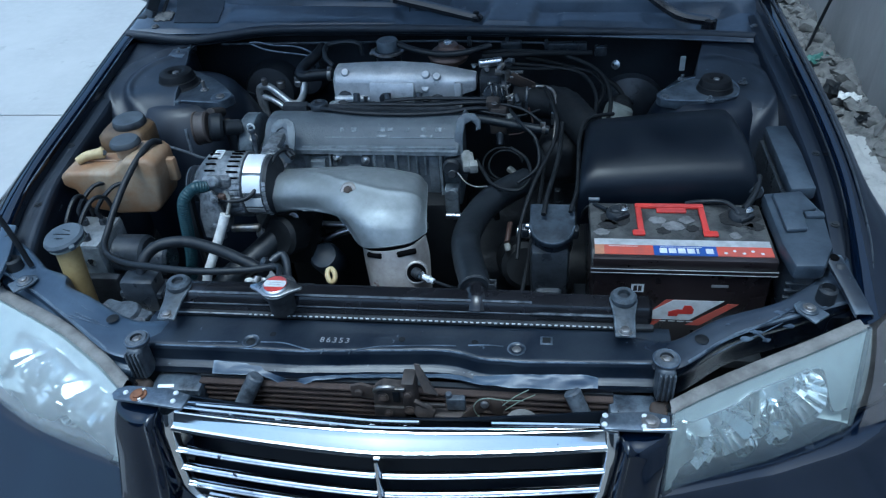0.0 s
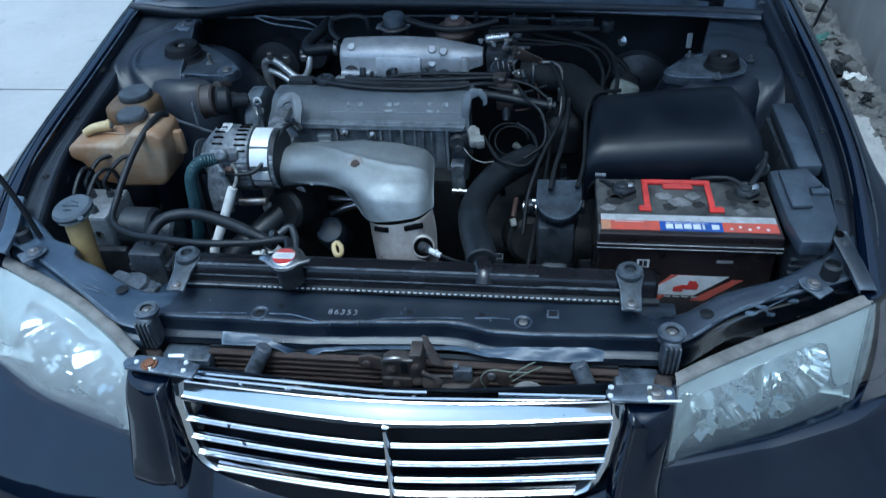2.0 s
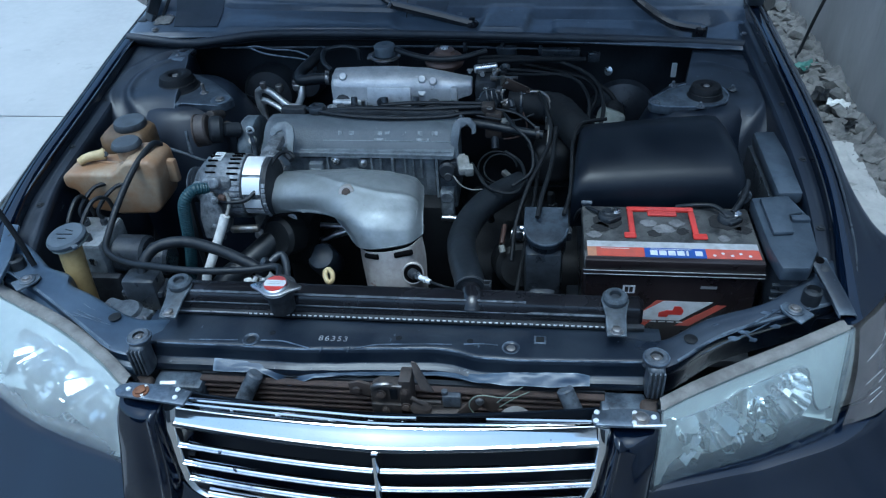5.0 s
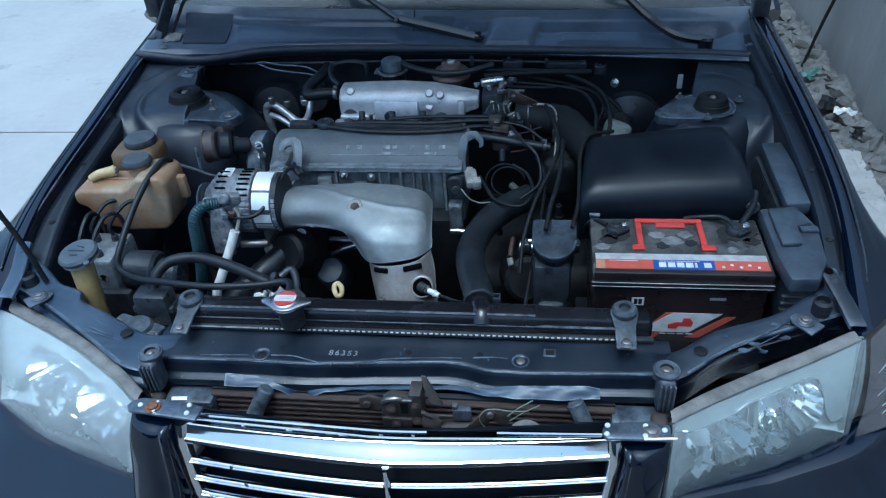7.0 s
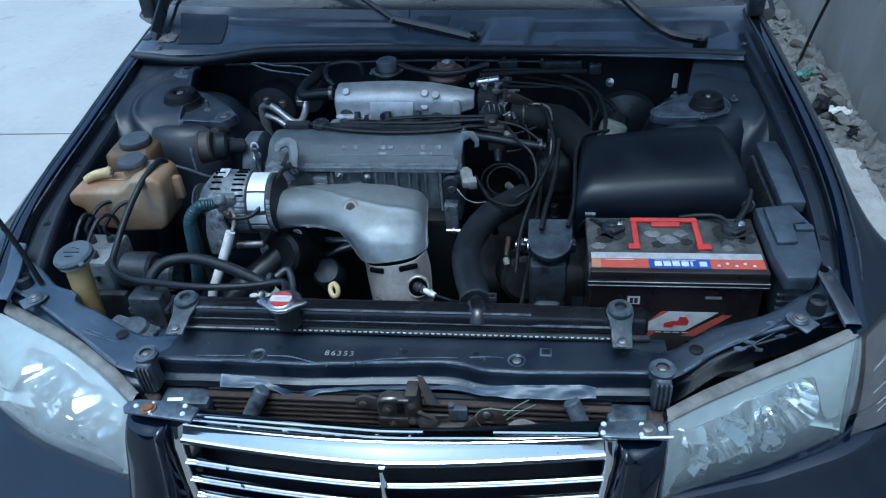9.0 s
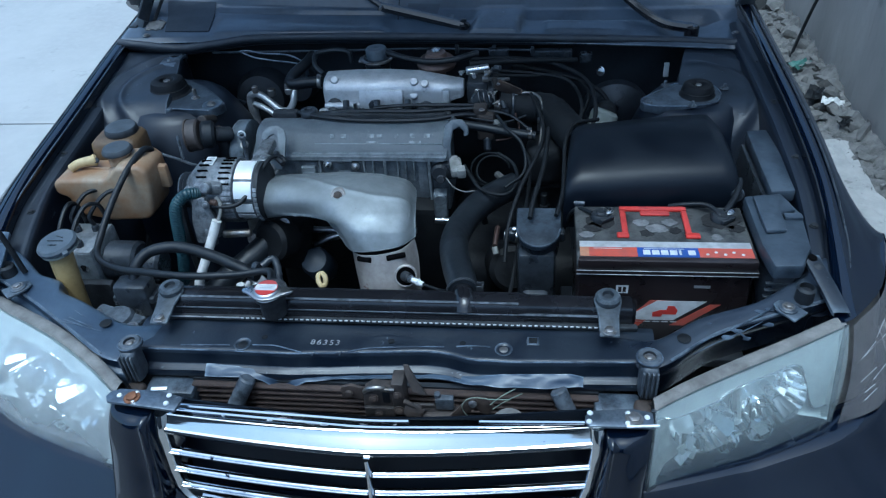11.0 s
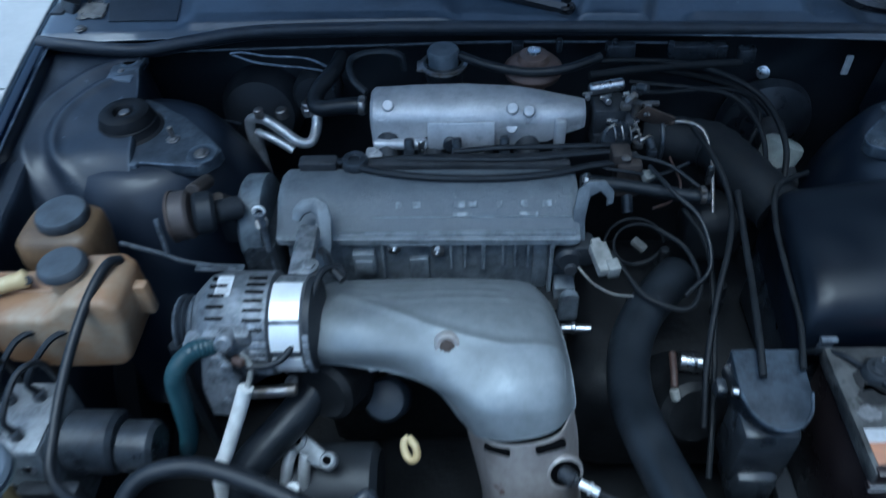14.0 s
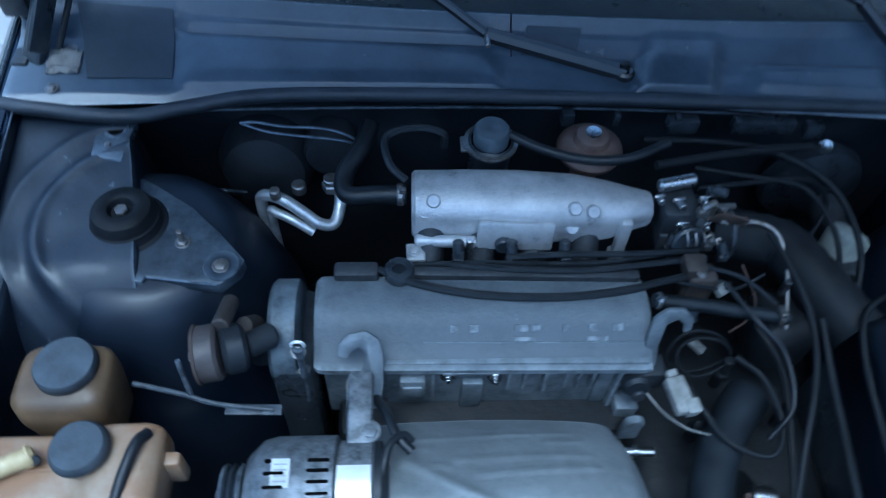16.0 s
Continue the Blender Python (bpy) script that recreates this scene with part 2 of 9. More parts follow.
LABEL_WHITE = surface("label_white", (0.66, 0.68, 0.70), 0.45, 0.0, (0.50, 0.51, 0.52), 40)
LABEL_SILVER = surface("label_silver", (0.42, 0.43, 0.45), 0.4, 0.3, (0.26, 0.26, 0.27), 30, spots=((0.08, 0.08, 0.09), 60, 0.62))
IGNITION = surface("ignition_plastic", (0.009, 0.013, 0.020), 0.6, 0.0, (0.013, 0.018, 0.026), 14, dust=0.12, dust_col=(0.034, 0.044, 0.060), bump=0.2, edge=(0.08, 0.10, 0.13), spec=0.3)
FUSE = surface("fuse_box_plastic", (0.021, 0.029, 0.043), 0.42, 0.0, (0.026, 0.035, 0.050), 8, dust=0.10, dust_col=(0.048, 0.060, 0.082), bump=0.12, edge=(0.08, 0.10, 0.13))
LOOM = surface("loom_tape", (0.005, 0.006, 0.008), 0.65, 0.0, (0.009, 0.011, 0.014), 40, (0.4, 0.6), bump=0.4, bump_scale=90, spec=0.3)
WORN_LETTER = surface("worn_letter", (0.26, 0.285, 0.31), 0.55, 0.2, (0.115, 0.13, 0.15), 90, (0.42, 0.56))
PLATE = surface("dull_plated_steel", (0.17, 0.20, 0.245), 0.40, 0.6, (0.07, 0.085, 0.11), 26, (0.42, 0.62), bump=0.2, spots=((0.40, 0.43, 0.47), 60, 0.68))
STRIP_SILVER = surface("printed_silver", (0.52, 0.53, 0.55), 0.4, 0.2, (0.36, 0.365, 0.375), 40, (0.4, 0.6), spots=((0.12, 0.12, 0.125), 70, 0.64))
PIPE = surface("dull_aluminium_pipe", (0.68, 0.69, 0.70), 0.36, 0.6, (0.45, 0.46, 0.47), 40, (0.4, 0.6), bump=0.2)
FOIL = surface("bright_foil", (0.86, 0.88, 0.90), 0.34, 0.25, (0.78, 0.80, 0.82), 30)
SEAL_RUBBER = surface("seal_rubber", (0.016, 0.019, 0.026), 0.5, 0.0, (0.030, 0.035, 0.045), 25, dust=0.35, dust_col=(0.10, 0.12, 0.16), bump=0.2)
COWL = surface("cowl_plastic", (0.017, 0.024, 0.037), 0.30, 0.0, (0.036, 0.049, 0.072), 7, (0.42, 0.60), dust=0.64, dust_col=(0.138, 0.176, 0.238), bump=0.35, bump_scale=60, coat=0.5, spots=((0.13, 0.15, 0.18), 24, 0.69), edge=(0.22, 0.26, 0.31))
COWL_MAT = surface("cowl_pad", (0.040, 0.050, 0.068), 0.75, 0.0, (0.046, 0.055, 0.070), 20, dust=0.4, dust_col=(0.07, 0.083, 0.105), bump=0.4)
BEZEL = surface("lamp_bezel", (0.44, 0.50, 0.50), 0.40, 0.1, (0.34, 0.39, 0.39), 20, (0.4, 0.65), bump=0.1)
REFLECTOR = surface("reflector", (0.93, 0.95, 0.95), 0.05, 1.0, (0.80, 0.83, 0.84), 14)
HOUSING = surface("lamp_housing", (0.64, 0.69, 0.69), 0.34, 0.6, (0.42, 0.47, 0.47), 18)
FLANGE = surface("lamp_flange", (0.20, 0.195, 0.185), 0.75, 0.0, (0.11, 0.105, 0.10), 30, dust=0.4, dust_col=(0.30, 0.29, 0.28), bump=0.35)
AMBER = surface("wire_brown", (0.055, 0.030, 0.024), 0.6, 0.0, (0.030, 0.020, 0.018), 40)
GREEN = surface("thin_green_wire", (0.20, 0.24, 0.19), 0.5)
STONE = surface("rubble_stone", (0.20, 0.198, 0.192), 0.9, 0.0, (0.11, 0.108, 0.104), 12, dust=0.3, dust_col=(0.30, 0.295, 0.285), bump=1.0, bump_scale=50)
DIRT = surface("dry_dirt", (0.10, 0.098, 0.094), 0.95, 0.0, (0.21, 0.206, 0.20), 20, bump=1.0, bump_scale=90)
KERB = surface("rough_kerb", (0.36, 0.36, 0.355), 0.9, 0.0, (0.46, 0.46, 0.45), 9, (0.38, 0.64), bump=0.9, bump_scale=60, spots=((0.24, 0.24, 0.235), 14, 0.63))
CONCRETE = surface("concrete_floor", (0.365, 0.365, 0.36), 0.8, 0.0, (0.45, 0.45, 0.44), 2.2, (0.35, 0.7), bump=0.5, bump_scale=60, spots=((0.335, 0.335, 0.33), 3.5, 0.60))
WALL = surface("rendered_wall", (0.53, 0.535, 0.54), 0.85, 0.0, (0.41, 0.412, 0.417), 2.6, (0.36, 0.64), bump=0.8, bump_scale=40, stretch=(1, 1, 0.35), spots=((0.34, 0.34, 0.345), 4.5, 0.62))
WALL_DARK = surface("dark_reflected_wall", (0.045, 0.046, 0.05), 0.85, 0.0, (0.06, 0.061, 0.065), 2.2, (0.36, 0.64), bump=0.5, bump_scale=40)
PLASTIC_GREEN = surface("green_plastic", (0.05, 0.16, 0.13), 0.4, 0.0, (0.09, 0.20, 0.17), 30)
TRIM = surface("black_trim", (0.008, 0.008, 0.010), 0.25, 0.0, (0.012, 0.012, 0.015), 12, coat=0.4)


def glass(name, tint, haze, haze_col, rough=0.05):
    """Clear cover with a clouded film: see-through, glossy, and milky where the film is thick."""
    m, nt, p = nodes_of(name)
    p.inputs["Base Color"].default_value = (*haze_col, 1)
    p.inputs["Roughness"].default_value = rough
    clear = nt.nodes.new("ShaderNodeBsdfTransparent")
    clear.inputs["Color"].default_value = (*tint, 1)
    mix = nt.nodes.new("ShaderNodeMixShader")
    film = times(nt, ramp(nt, noise_tex(nt, 7, 5, 0.6), -0.5, 1.1), haze * 1.6)
    nt.links.new(film, mix.inputs["Fac"])
    nt.links.new(clear.outputs[0], mix.inputs[1])
    nt.links.new(p.outputs[0], mix.inputs[2])
    gloss = nt.nodes.new("ShaderNodeBsdfGlossy")
    gloss.inputs["Roughness"].default_value = rough
    fres = nt.nodes.new("ShaderNodeFresnel")
    fres.inputs["IOR"].default_value = 1.5
    top = nt.nodes.new("ShaderNodeMixShader")
    nt.links.new(fres.outputs[0], top.inputs["Fac"])
    nt.links.new(mix.outputs[0], top.inputs[1])
    nt.links.new(gloss.outputs[0], top.inputs[2])
    nt.links.new(top.outputs[0], nt.nodes["Material Output"].inputs["Surface"])
    return m


LENS = glass("hazed_lens", (0.95, 0.98, 0.97), 0.23, (0.78, 0.87, 0.88), 0.05)
LENS_CLOUDY = glass("clouded_lens", (0.93, 0.96, 0.96), 0.33, (0.86, 0.92, 0.93), 0.05)
LENS_SCUFFED = glass("scuffed_lens", (0.60, 0.58, 0.58), 0.40, (0.28, 0.27, 0.28), 0.15)
WINDSCREEN = glass("windscreen", (0.45, 0.52, 0.56), 0.05, (0.24, 0.28, 0.32), 0.32)

# ---- mesh helpers ----
def bm_box(sx, sy, sz, m=Matrix(), bevel=0.0, segs=2):
    bm = bmesh.new()
    bmesh.ops.create_cube(bm, size=1.0, matrix=Matrix.Diagonal((sx, sy, sz, 1)))
    if bevel:
        bmesh.ops.bevel(bm, geom=list(bm.edges), offset=bevel, segments=segs, profile=0.5, affect="EDGES")
    bm.transform(m)
    return bm


def span_box(lo, hi, bevel=0.0, segs=2, turn=0.0):
    """A box between two corners, turned about its own middle by some degrees."""
    c = [(a + b) / 2 for a, b in zip(lo, hi)]
    return bm_box(*[b - a for a, b in zip(lo, hi)], pose(*c, 0, 0, turn), bevel, segs)


def bm_lathe(profile, segs=28, m=Matrix()):
    """A turned shape: profile of (radius, height), closed where the radius is 0."""
    bm = bmesh.new()
    rings = []
    for r, z in profile:
        if r <= 1e-6:
            rings.append([bm.verts.new((0, 0, z))])
        else:
            rings.append([bm.verts.new((r * math.cos(a), r * math.sin(a), z)) for a in np.linspace(0, 2 * math.pi, segs, endpoint=False)])
    for a, b in zip(rings, rings[1:]):
        for i in range(segs):
            j = (i + 1) % segs
            q = [a[i % len(a)], a[j % len(a)], b[j % len(b)], b[i % len(b)]]
            q = list(dict.fromkeys(q))
            if len(q) > 2:
                bm.faces.new(q)
    bm.transform(m)
    bmesh.ops.recalc_face_normals(bm, faces=bm.faces)
    return bm


def bm_cyl(r, h, m=Matrix(), bevel=0.0, segs=24):
    b = bevel
    prof = [(0, 0), (r - b, 0), (r, b), (r, h - b), (r - b, h), (0, h)] if b else [(0, 0), (r, 0), (r, h), (0, h)]
    return bm_lathe(prof, segs, m)


def between(a, b):
    """The pose at a whose z axis looks at b."""
    d = Vector(b) - Vector(a)
    return Matrix.Translation(a) @ d.to_track_quat("Z", "Y").to_matrix().to_4x4()


def rod(a, b, r, bevel=0.0, segs=16):
    return bm_cyl(r, (Vector(b) - Vector(a)).length, between(a, b), bevel, segs)


def smooth_line(points, per=6):
    """Catmull-Rom points through the given ones."""
    p = [Vector(q) for q in points]
    p = [2 * p[0] - p[1], *p, 2 * p[-1] - p[-2]]
    out = []
    for i in range(1, len(p) - 2):
        a, b, c, d = p[i - 1:i + 3]
        for k in range(per):
            t = k / per
            out.append(0.5 * (2 * b + (c - a) * t + (2 * a - 5 * b + 4 * c - d) * t * t + (3 * b - a - 3 * c + d) * t ** 3))
    return out + [p[-2]]


def bm_tube(points, r, segs=10, per=6, ribs=None):
    """A round hose through the points. ribs: (pitch, depth) of a corrugated one."""
    line = smooth_line(points, per) if len(points) > 2 else [Vector(q) for q in points]
    if ribs:
        far = [0.0]
        for a, b in zip(line, line[1:]):
            far.append(far[-1] + (b - a).length)
        n = int(far[-1] / ribs[0] * 2)
        xs = np.linspace(0, far[-1], n)
        line = [Vector([float(np.interp(x, far, [q[k] for q in line])) for k in range(3)]) for x in xs]
    bm = bmesh.new()
    up = Vector((0.13, 0.21, 1)).normalized()
    rings = []
    for i, q in enumerate(line):
        d = (line[min(i + 1, len(line) - 1)] - line[max(i - 1, 0)]).normalized()
        side = d.cross(up)
        side = side.normalized() if side.length > 1e-3 else d.orthogonal().normalized()
        up = side.cross(d).normalized()
        rad = (r[0] + (r[1] - r[0]) * i / (len(line) - 1)) if isinstance(r, tuple) else r
        if ribs and i % 2:
            rad -= ribs[1]
        rings.append([bm.verts.new(q + rad * (math.cos(a) * side + math.sin(a) * up)) for a in np.linspace(0, 2 * math.pi, segs, endpoint=False)])
    for a, b in zip(rings, rings[1:]):
        for i in range(segs):
            bm.faces.new((a[i], a[(i + 1) % segs], b[(i + 1) % segs], b[i]))
    bm.faces.new(rings[0][::-1]), bm.faces.new(rings[-1])
    bmesh.ops.recalc_face_normals(bm, faces=bm.faces)
    return bm


def bm_prism(outline, z0, z1, m=Matrix(), bevel=0.0, segs=2):
    """A flat outline of (x, y) drawn up from z0 to z1."""
    bm = bmesh.new()
    f = bm.faces.new([bm.verts.new((x, y, z0)) for x, y in outline])
    top = bmesh.ops.extrude_face_region(bm, geom=[f])
    bmesh.ops.translate(bm, vec=(0, 0, z1 - z0), verts=[v for v in top["geom"] if isinstance(v, bmesh.types.BMVert)])
    bmesh.ops.recalc_face_normals(bm, faces=bm.faces)
    if bevel:
        bmesh.ops.bevel(bm, geom=list(bm.edges), offset=bevel, segments=segs, profile=0.5, affect="EDGES", clamp_overlap=True)
    bm.transform(m)
    return bm


def bm_loft(rings, closed=True, caps=True):
    """A skin over rings of equal length."""
    bm = bmesh.new()
    vs = [[bm.verts.new(p) for p in ring] for ring in rings]
    n = len(vs[0])
    for a, b in zip(vs, vs[1:]):
        for i in range(n if closed else n - 1):
            bm.faces.new((a[i], a[(i + 1) % n], b[(i + 1) % n], b[i]))
    if caps and closed:
        bm.faces.new(vs[0][::-1]), bm.faces.new(vs[-1])
    bmesh.ops.recalc_face_normals(bm, faces=bm.faces)
    return bm


def curve_at(xs, ys, x):
    return float(np.interp(x, xs, ys))


def bm_sheet(fn, nu, nv, thick=0.0, out=None):
    """A surface fn(u, v), u and v from 0 to 1, with a thickness behind it."""
    bm = bmesh.new()
    vs = [[bm.verts.new(fn(i / nu, j / nv)) for j in range(nv + 1)] for i in range(nu + 1)]
    for i in range(nu):
        for j in range(nv):
            bm.faces.new((vs[i][j], vs[i + 1][j], vs[i + 1][j + 1], vs[i][j + 1]))
    if out:
        bm.normal_update()
        if sum((f.normal for f in bm.faces), Vector()).dot(Vector(out)) < 0:
            bmesh.ops.reverse_faces(bm, faces=list(bm.faces))
    if thick:
        bm.normal_update()
        bmesh.ops.solidify(bm, geom=list(bm.faces), thickness=thick)
    bmesh.ops.recalc_face_normals(bm, faces=bm.faces) if thick else None
    return bm


def section_sheet(rows, nu, nv, thick=0.0):
    """A sheet through rows of control points: smooth along the rows and across them."""
    def fn(u, v):
        def along(pts, s):
            k = s * (len(pts) - 1)
            i = min(int(k), len(pts) - 2)
            t = k - i
            p = [Vector(q) for q in pts]
            b, c = p[i], p[i + 1]
            a = p[i - 1] if i else 2 * b - c
            d = p[i + 2] if i + 2 < len(p) else 2 * c - b
            return 0.5 * (2 * b + (c - a) * t + (2 * a - 5 * b + 4 * c - d) * t * t + (3 * b - a - 3 * c + d) * t ** 3)
        return along([along(r, u) for r in rows], v)
    return bm_sheet(fn, nu, nv, thick)


def joined(*bms):
    out = bmesh.new()
    for b in bms:
        me = bpy.data.meshes.new("part")
        b.to_mesh(me)
        b.free()
        out.from_mesh(me)
        bpy.data.meshes.remove(me)
    return out


def mesh_of(bm, name, material, sharp=38):
    me = bpy.data.meshes.new(name)
    bm.to_mesh(me)
    bm.free()
    me.polygons.foreach_set("use_smooth", [True] * len(me.polygons))
    me.set_sharp_from_angle(angle=radians(sharp))
    me.materials.append(material)
    return me


def part(name, bm, material, parent, label="", sharp=38):
    """One mesh object under a thing or under a part."""
    ob = new(name, mesh_of(bm, name, material, sharp))
    ob.parent = parent
    ob.matrix_parent_inverse = Matrix.Translation(-parent.location) if parent.type == "EMPTY" else Matrix()
    return tagged(ob, label)


def thing(name, base, label, category, group="", kind=""):
    """An empty at the foot of a thing, to carry its parts."""
    ob = new(name)
    ob.empty_display_size = 0.05
    ob.location = base
    return tagged(ob, label, category, group, kind)


def single(name, bm, material, label, category, group="", kind="", sharp=38):
    return tagged(new(name, mesh_of(bm, name, material, sharp)), label, category, group, kind)


def bolt(at, r, axis=(0, 0, 1), tall=0.6):
    """A hexagon head on a round washer."""
    m = between(at, Vector(at) + Vector(axis))
    return joined(bm_cyl(r * 1.45, r * 0.25, m, r * 0.08, 20), bm_lathe([(0, 0), (r, 0), (r, r * tall), (r * 0.8, r * tall * 1.15), (0, r * tall * 1.15)], 6, m))

# ---- ground, wall and rubble ----
def build_ground():
    ground = single("ground", bm_box(400, 400, 0.3, pose(0, 0, -0.20)), DIRT, "grey dry earth below the concrete slabs", "ground", kind="structure")
    # slabs stop at the nose: unseen dark earth ahead keeps its reflections dark
    xs, ys = (-9.0, -4.9, 1.34), (-0.42, 2.37, 6.6, 11.0)
    for x0, x1 in zip(xs, xs[1:]):
        for y0, y1 in zip(ys, ys[1:]):
            part("slab", span_box((x0 + 0.005, y0 + 0.006, -0.06), (x1 - 0.005, y1 - 0.006, 0.0)), CONCRETE, ground)


def build_wall():
    wall = single("wall_east", span_box((1.582, -7, -0.02), (1.80, 11, 2.6), 0.01), WALL, "bare grey rendered concrete boundary wall, stained", "wall", kind="structure")
    part("buttress", span_box((1.560, 0.9, -0.02), (1.590, 2.35, 2.6), 0.006), WALL, wall)
    # unseen wall, added so that bumper and pillars reflect something dark
    single("wall_front", span_box((-9.5, -5.2, -0.02), (1.9, -5.0, 2.3), 0.01), WALL_DARK, "plain dark unseen wall, added to darken the reflections in the car's nose", "wall", kind="structure")
    yard = single("wall_behind", span_box((-9.5, 10.8, -0.02), (1.9, 11.0, 2.6), 0.01), WALL, "grey rendered yard wall far behind the car", "wall", kind="structure")
    return yard


def rock(at, size, seed, flat=0.6):
    rnd = random.Random(seed)
    bm = bmesh.new()
    bmesh.ops.create_icosphere(bm, subdivisions=2, radius=1.0)
    cuts = [Vector((rnd.uniform(-1, 1), rnd.uniform(-1, 1), rnd.uniform(-1, 1))).normalized() for _ in range(7)]
    for v in bm.verts:
        for c in cuts:
            over = v.co.dot(c) - 0.42
            if over > 0:
                v.co -= c * over
        v.co *= 1 + 0.20 * noise.noise(v.co * 2.3 + Vector((seed, 0, 0)))
    bm.transform(pose(*at, 0, 0, rnd.uniform(0, 360)) @ Matrix.Diagonal((size * rnd.uniform(0.8, 1.3), size * rnd.uniform(0.7, 1.1), size * flat, 1)))
    return bm


def build_rubble():
    rnd = random.Random(4)
    single("rubble_bed", bm_sheet(lambda u, v: (1.30 + 0.29 * u, 0.2 + 5.5 * v, 0.015 + 0.03 * u + 0.06 * u ** 3 + 0.045 * u * noise.noise(Vector((u * 3, v * 26, 0))) + 0.030 * u * noise.noise(Vector((u * 7, v * 75, 4))) + 0.016 * noise.noise(Vector((u * 16, v * 230, 9)))), 26, 420, 0.03), DIRT, "strip of dry grit and dirt along the wall", "dirt", kind="stuff")
    for k in range(280):
        y = 1.25 + 2.6 * (k / 279) + rnd.uniform(-0.05, 0.05)
        x = rnd.choice((rnd.uniform(1.40, 1.56), rnd.uniform(1.48, 1.565), rnd.uniform(1.52, 1.568)))
        if y < 2.1 and x < 1.50:
            x = rnd.uniform(1.50, 1.568)
        s = rnd.choice((0.010, 0.014, 0.018, 0.026, 0.034, 0.044) if k % 9 else (0.05, 0.06, 0.075))
        single("rubble_stone", rock((x, y, 0.034 + 0.30 * max(0.0, x - 1.46) + s * 0.15), s, k, rnd.uniform(0.5, 0.95)), STONE, "broken grey concrete lump lying in the dirt", "stone", "rubble along the wall", sharp=12)
    for at, w, turn, mat, words in (((1.475, 2.78, 0.075), 0.10, 30, PLASTIC_GREEN, "crumpled green plastic scrap on the rubble"), ((1.50, 2.36, 0.085), 0.09, -20, WHITE, "torn white plastic scrap on the rubble"), ((1.46, 2.46, 0.080), 0.12, 65, LOOM, "dark rag lying on the rubble"), ((1.50, 2.18, 0.080), 0.06, 10, LOOM, "dark scrap of cloth among broken concrete")):
        crumple = bm_sheet(lambda u, v: (w * (u - 0.5), 0.6 * w * (v - 0.5), 0.30 * w * noise.noise(Vector((u * 3.1 + turn, v * 3.3, 0))) + 0.10 * w * noise.noise(Vector((u * 8, v * 8, turn)))), 10, 8, 0.002)
        crumple.transform(pose(*at, 0, 0, turn))
        single("scrap", crumple, mat, words, "scrap", sharp=40)
    single("kerb_block", bm_sheet(lambda u, v: (1.325 + (0.175 + 0.03 * noise.noise(Vector((v * 14, 0, 5)))) * u, 0.55 + 1.60 * v, 0.052 * min(1.0, 7 * u, 7 * (1 - u), 30 * (1 - v)) + 0.010 * noise.noise(Vector((u * 5, v * 30, 1))) + 0.006 * noise.noise(Vector((u * 14, v * 95, 2)))), 26, 160, 0.03), KERB, "low pale concrete kerb block beside the car", "kerb")
    single("wall_cable", bm_tube([(1.47, 2.92, 0.03), (1.53, 2.95, 0.25), (1.565, 2.85, 0.55), (1.57, 2.62, 0.95), (1.545, 2.30, 1.4)], 0.008, 8), RUBBER, "thin black cable hanging down the wall", "cable")


build_ground()
build_wall()
build_rubble()

# ---- the car's body ----
car = thing("car", (0, 1.0, 0), "dark navy blue saloon car with its bonnet raised", "car")

R_Y, R_X, R_Z = (0.24, 0.36, 0.54, 0.65, 0.83, 1.03, 1.33, 1.75), (0.752, 0.800, 0.816, 0.816, 0.808, 0.797, 0.788, 0.785), (0.740, 0.762, 0.803, 0.828, 0.860, 0.888, 0.918, 0.94)
L_Y, L_X, L_Z = (0.24, 0.44, 0.59, 0.77, 1.05, 1.37, 1.75), (0.765, 0.822, 0.822, 0.820, 0.838, 0.856, 0.86), (0.742, 0.795, 0.828, 0.858, 0.890, 0.918, 0.94)
RG_Y, RG_X = (0.24, 0.42, 0.63, 0.83, 1.06, 1.4), (0.715, 0.752, 0.765, 0.765, 0.768, 0.76)
LG_Y, LG_X = (0.24, 0.40, 0.61, 0.89, 1.18, 1.4), (0.690, 0.735, 0.772, 0.800, 0.815, 0.82)
SIDES = ((1, R_Y, R_X, R_Z, RG_Y, RG_X), (-1, L_Y, L_X, L_Z, LG_Y, LG_X))


def smooth_at(xs, ys, x):
    """Soft interpolation: the mean of the straight one over a short stretch."""
    return sum(curve_at(xs, ys, x + d) for d in (-0.06, -0.03, 0, 0.03, 0.06)) / 5


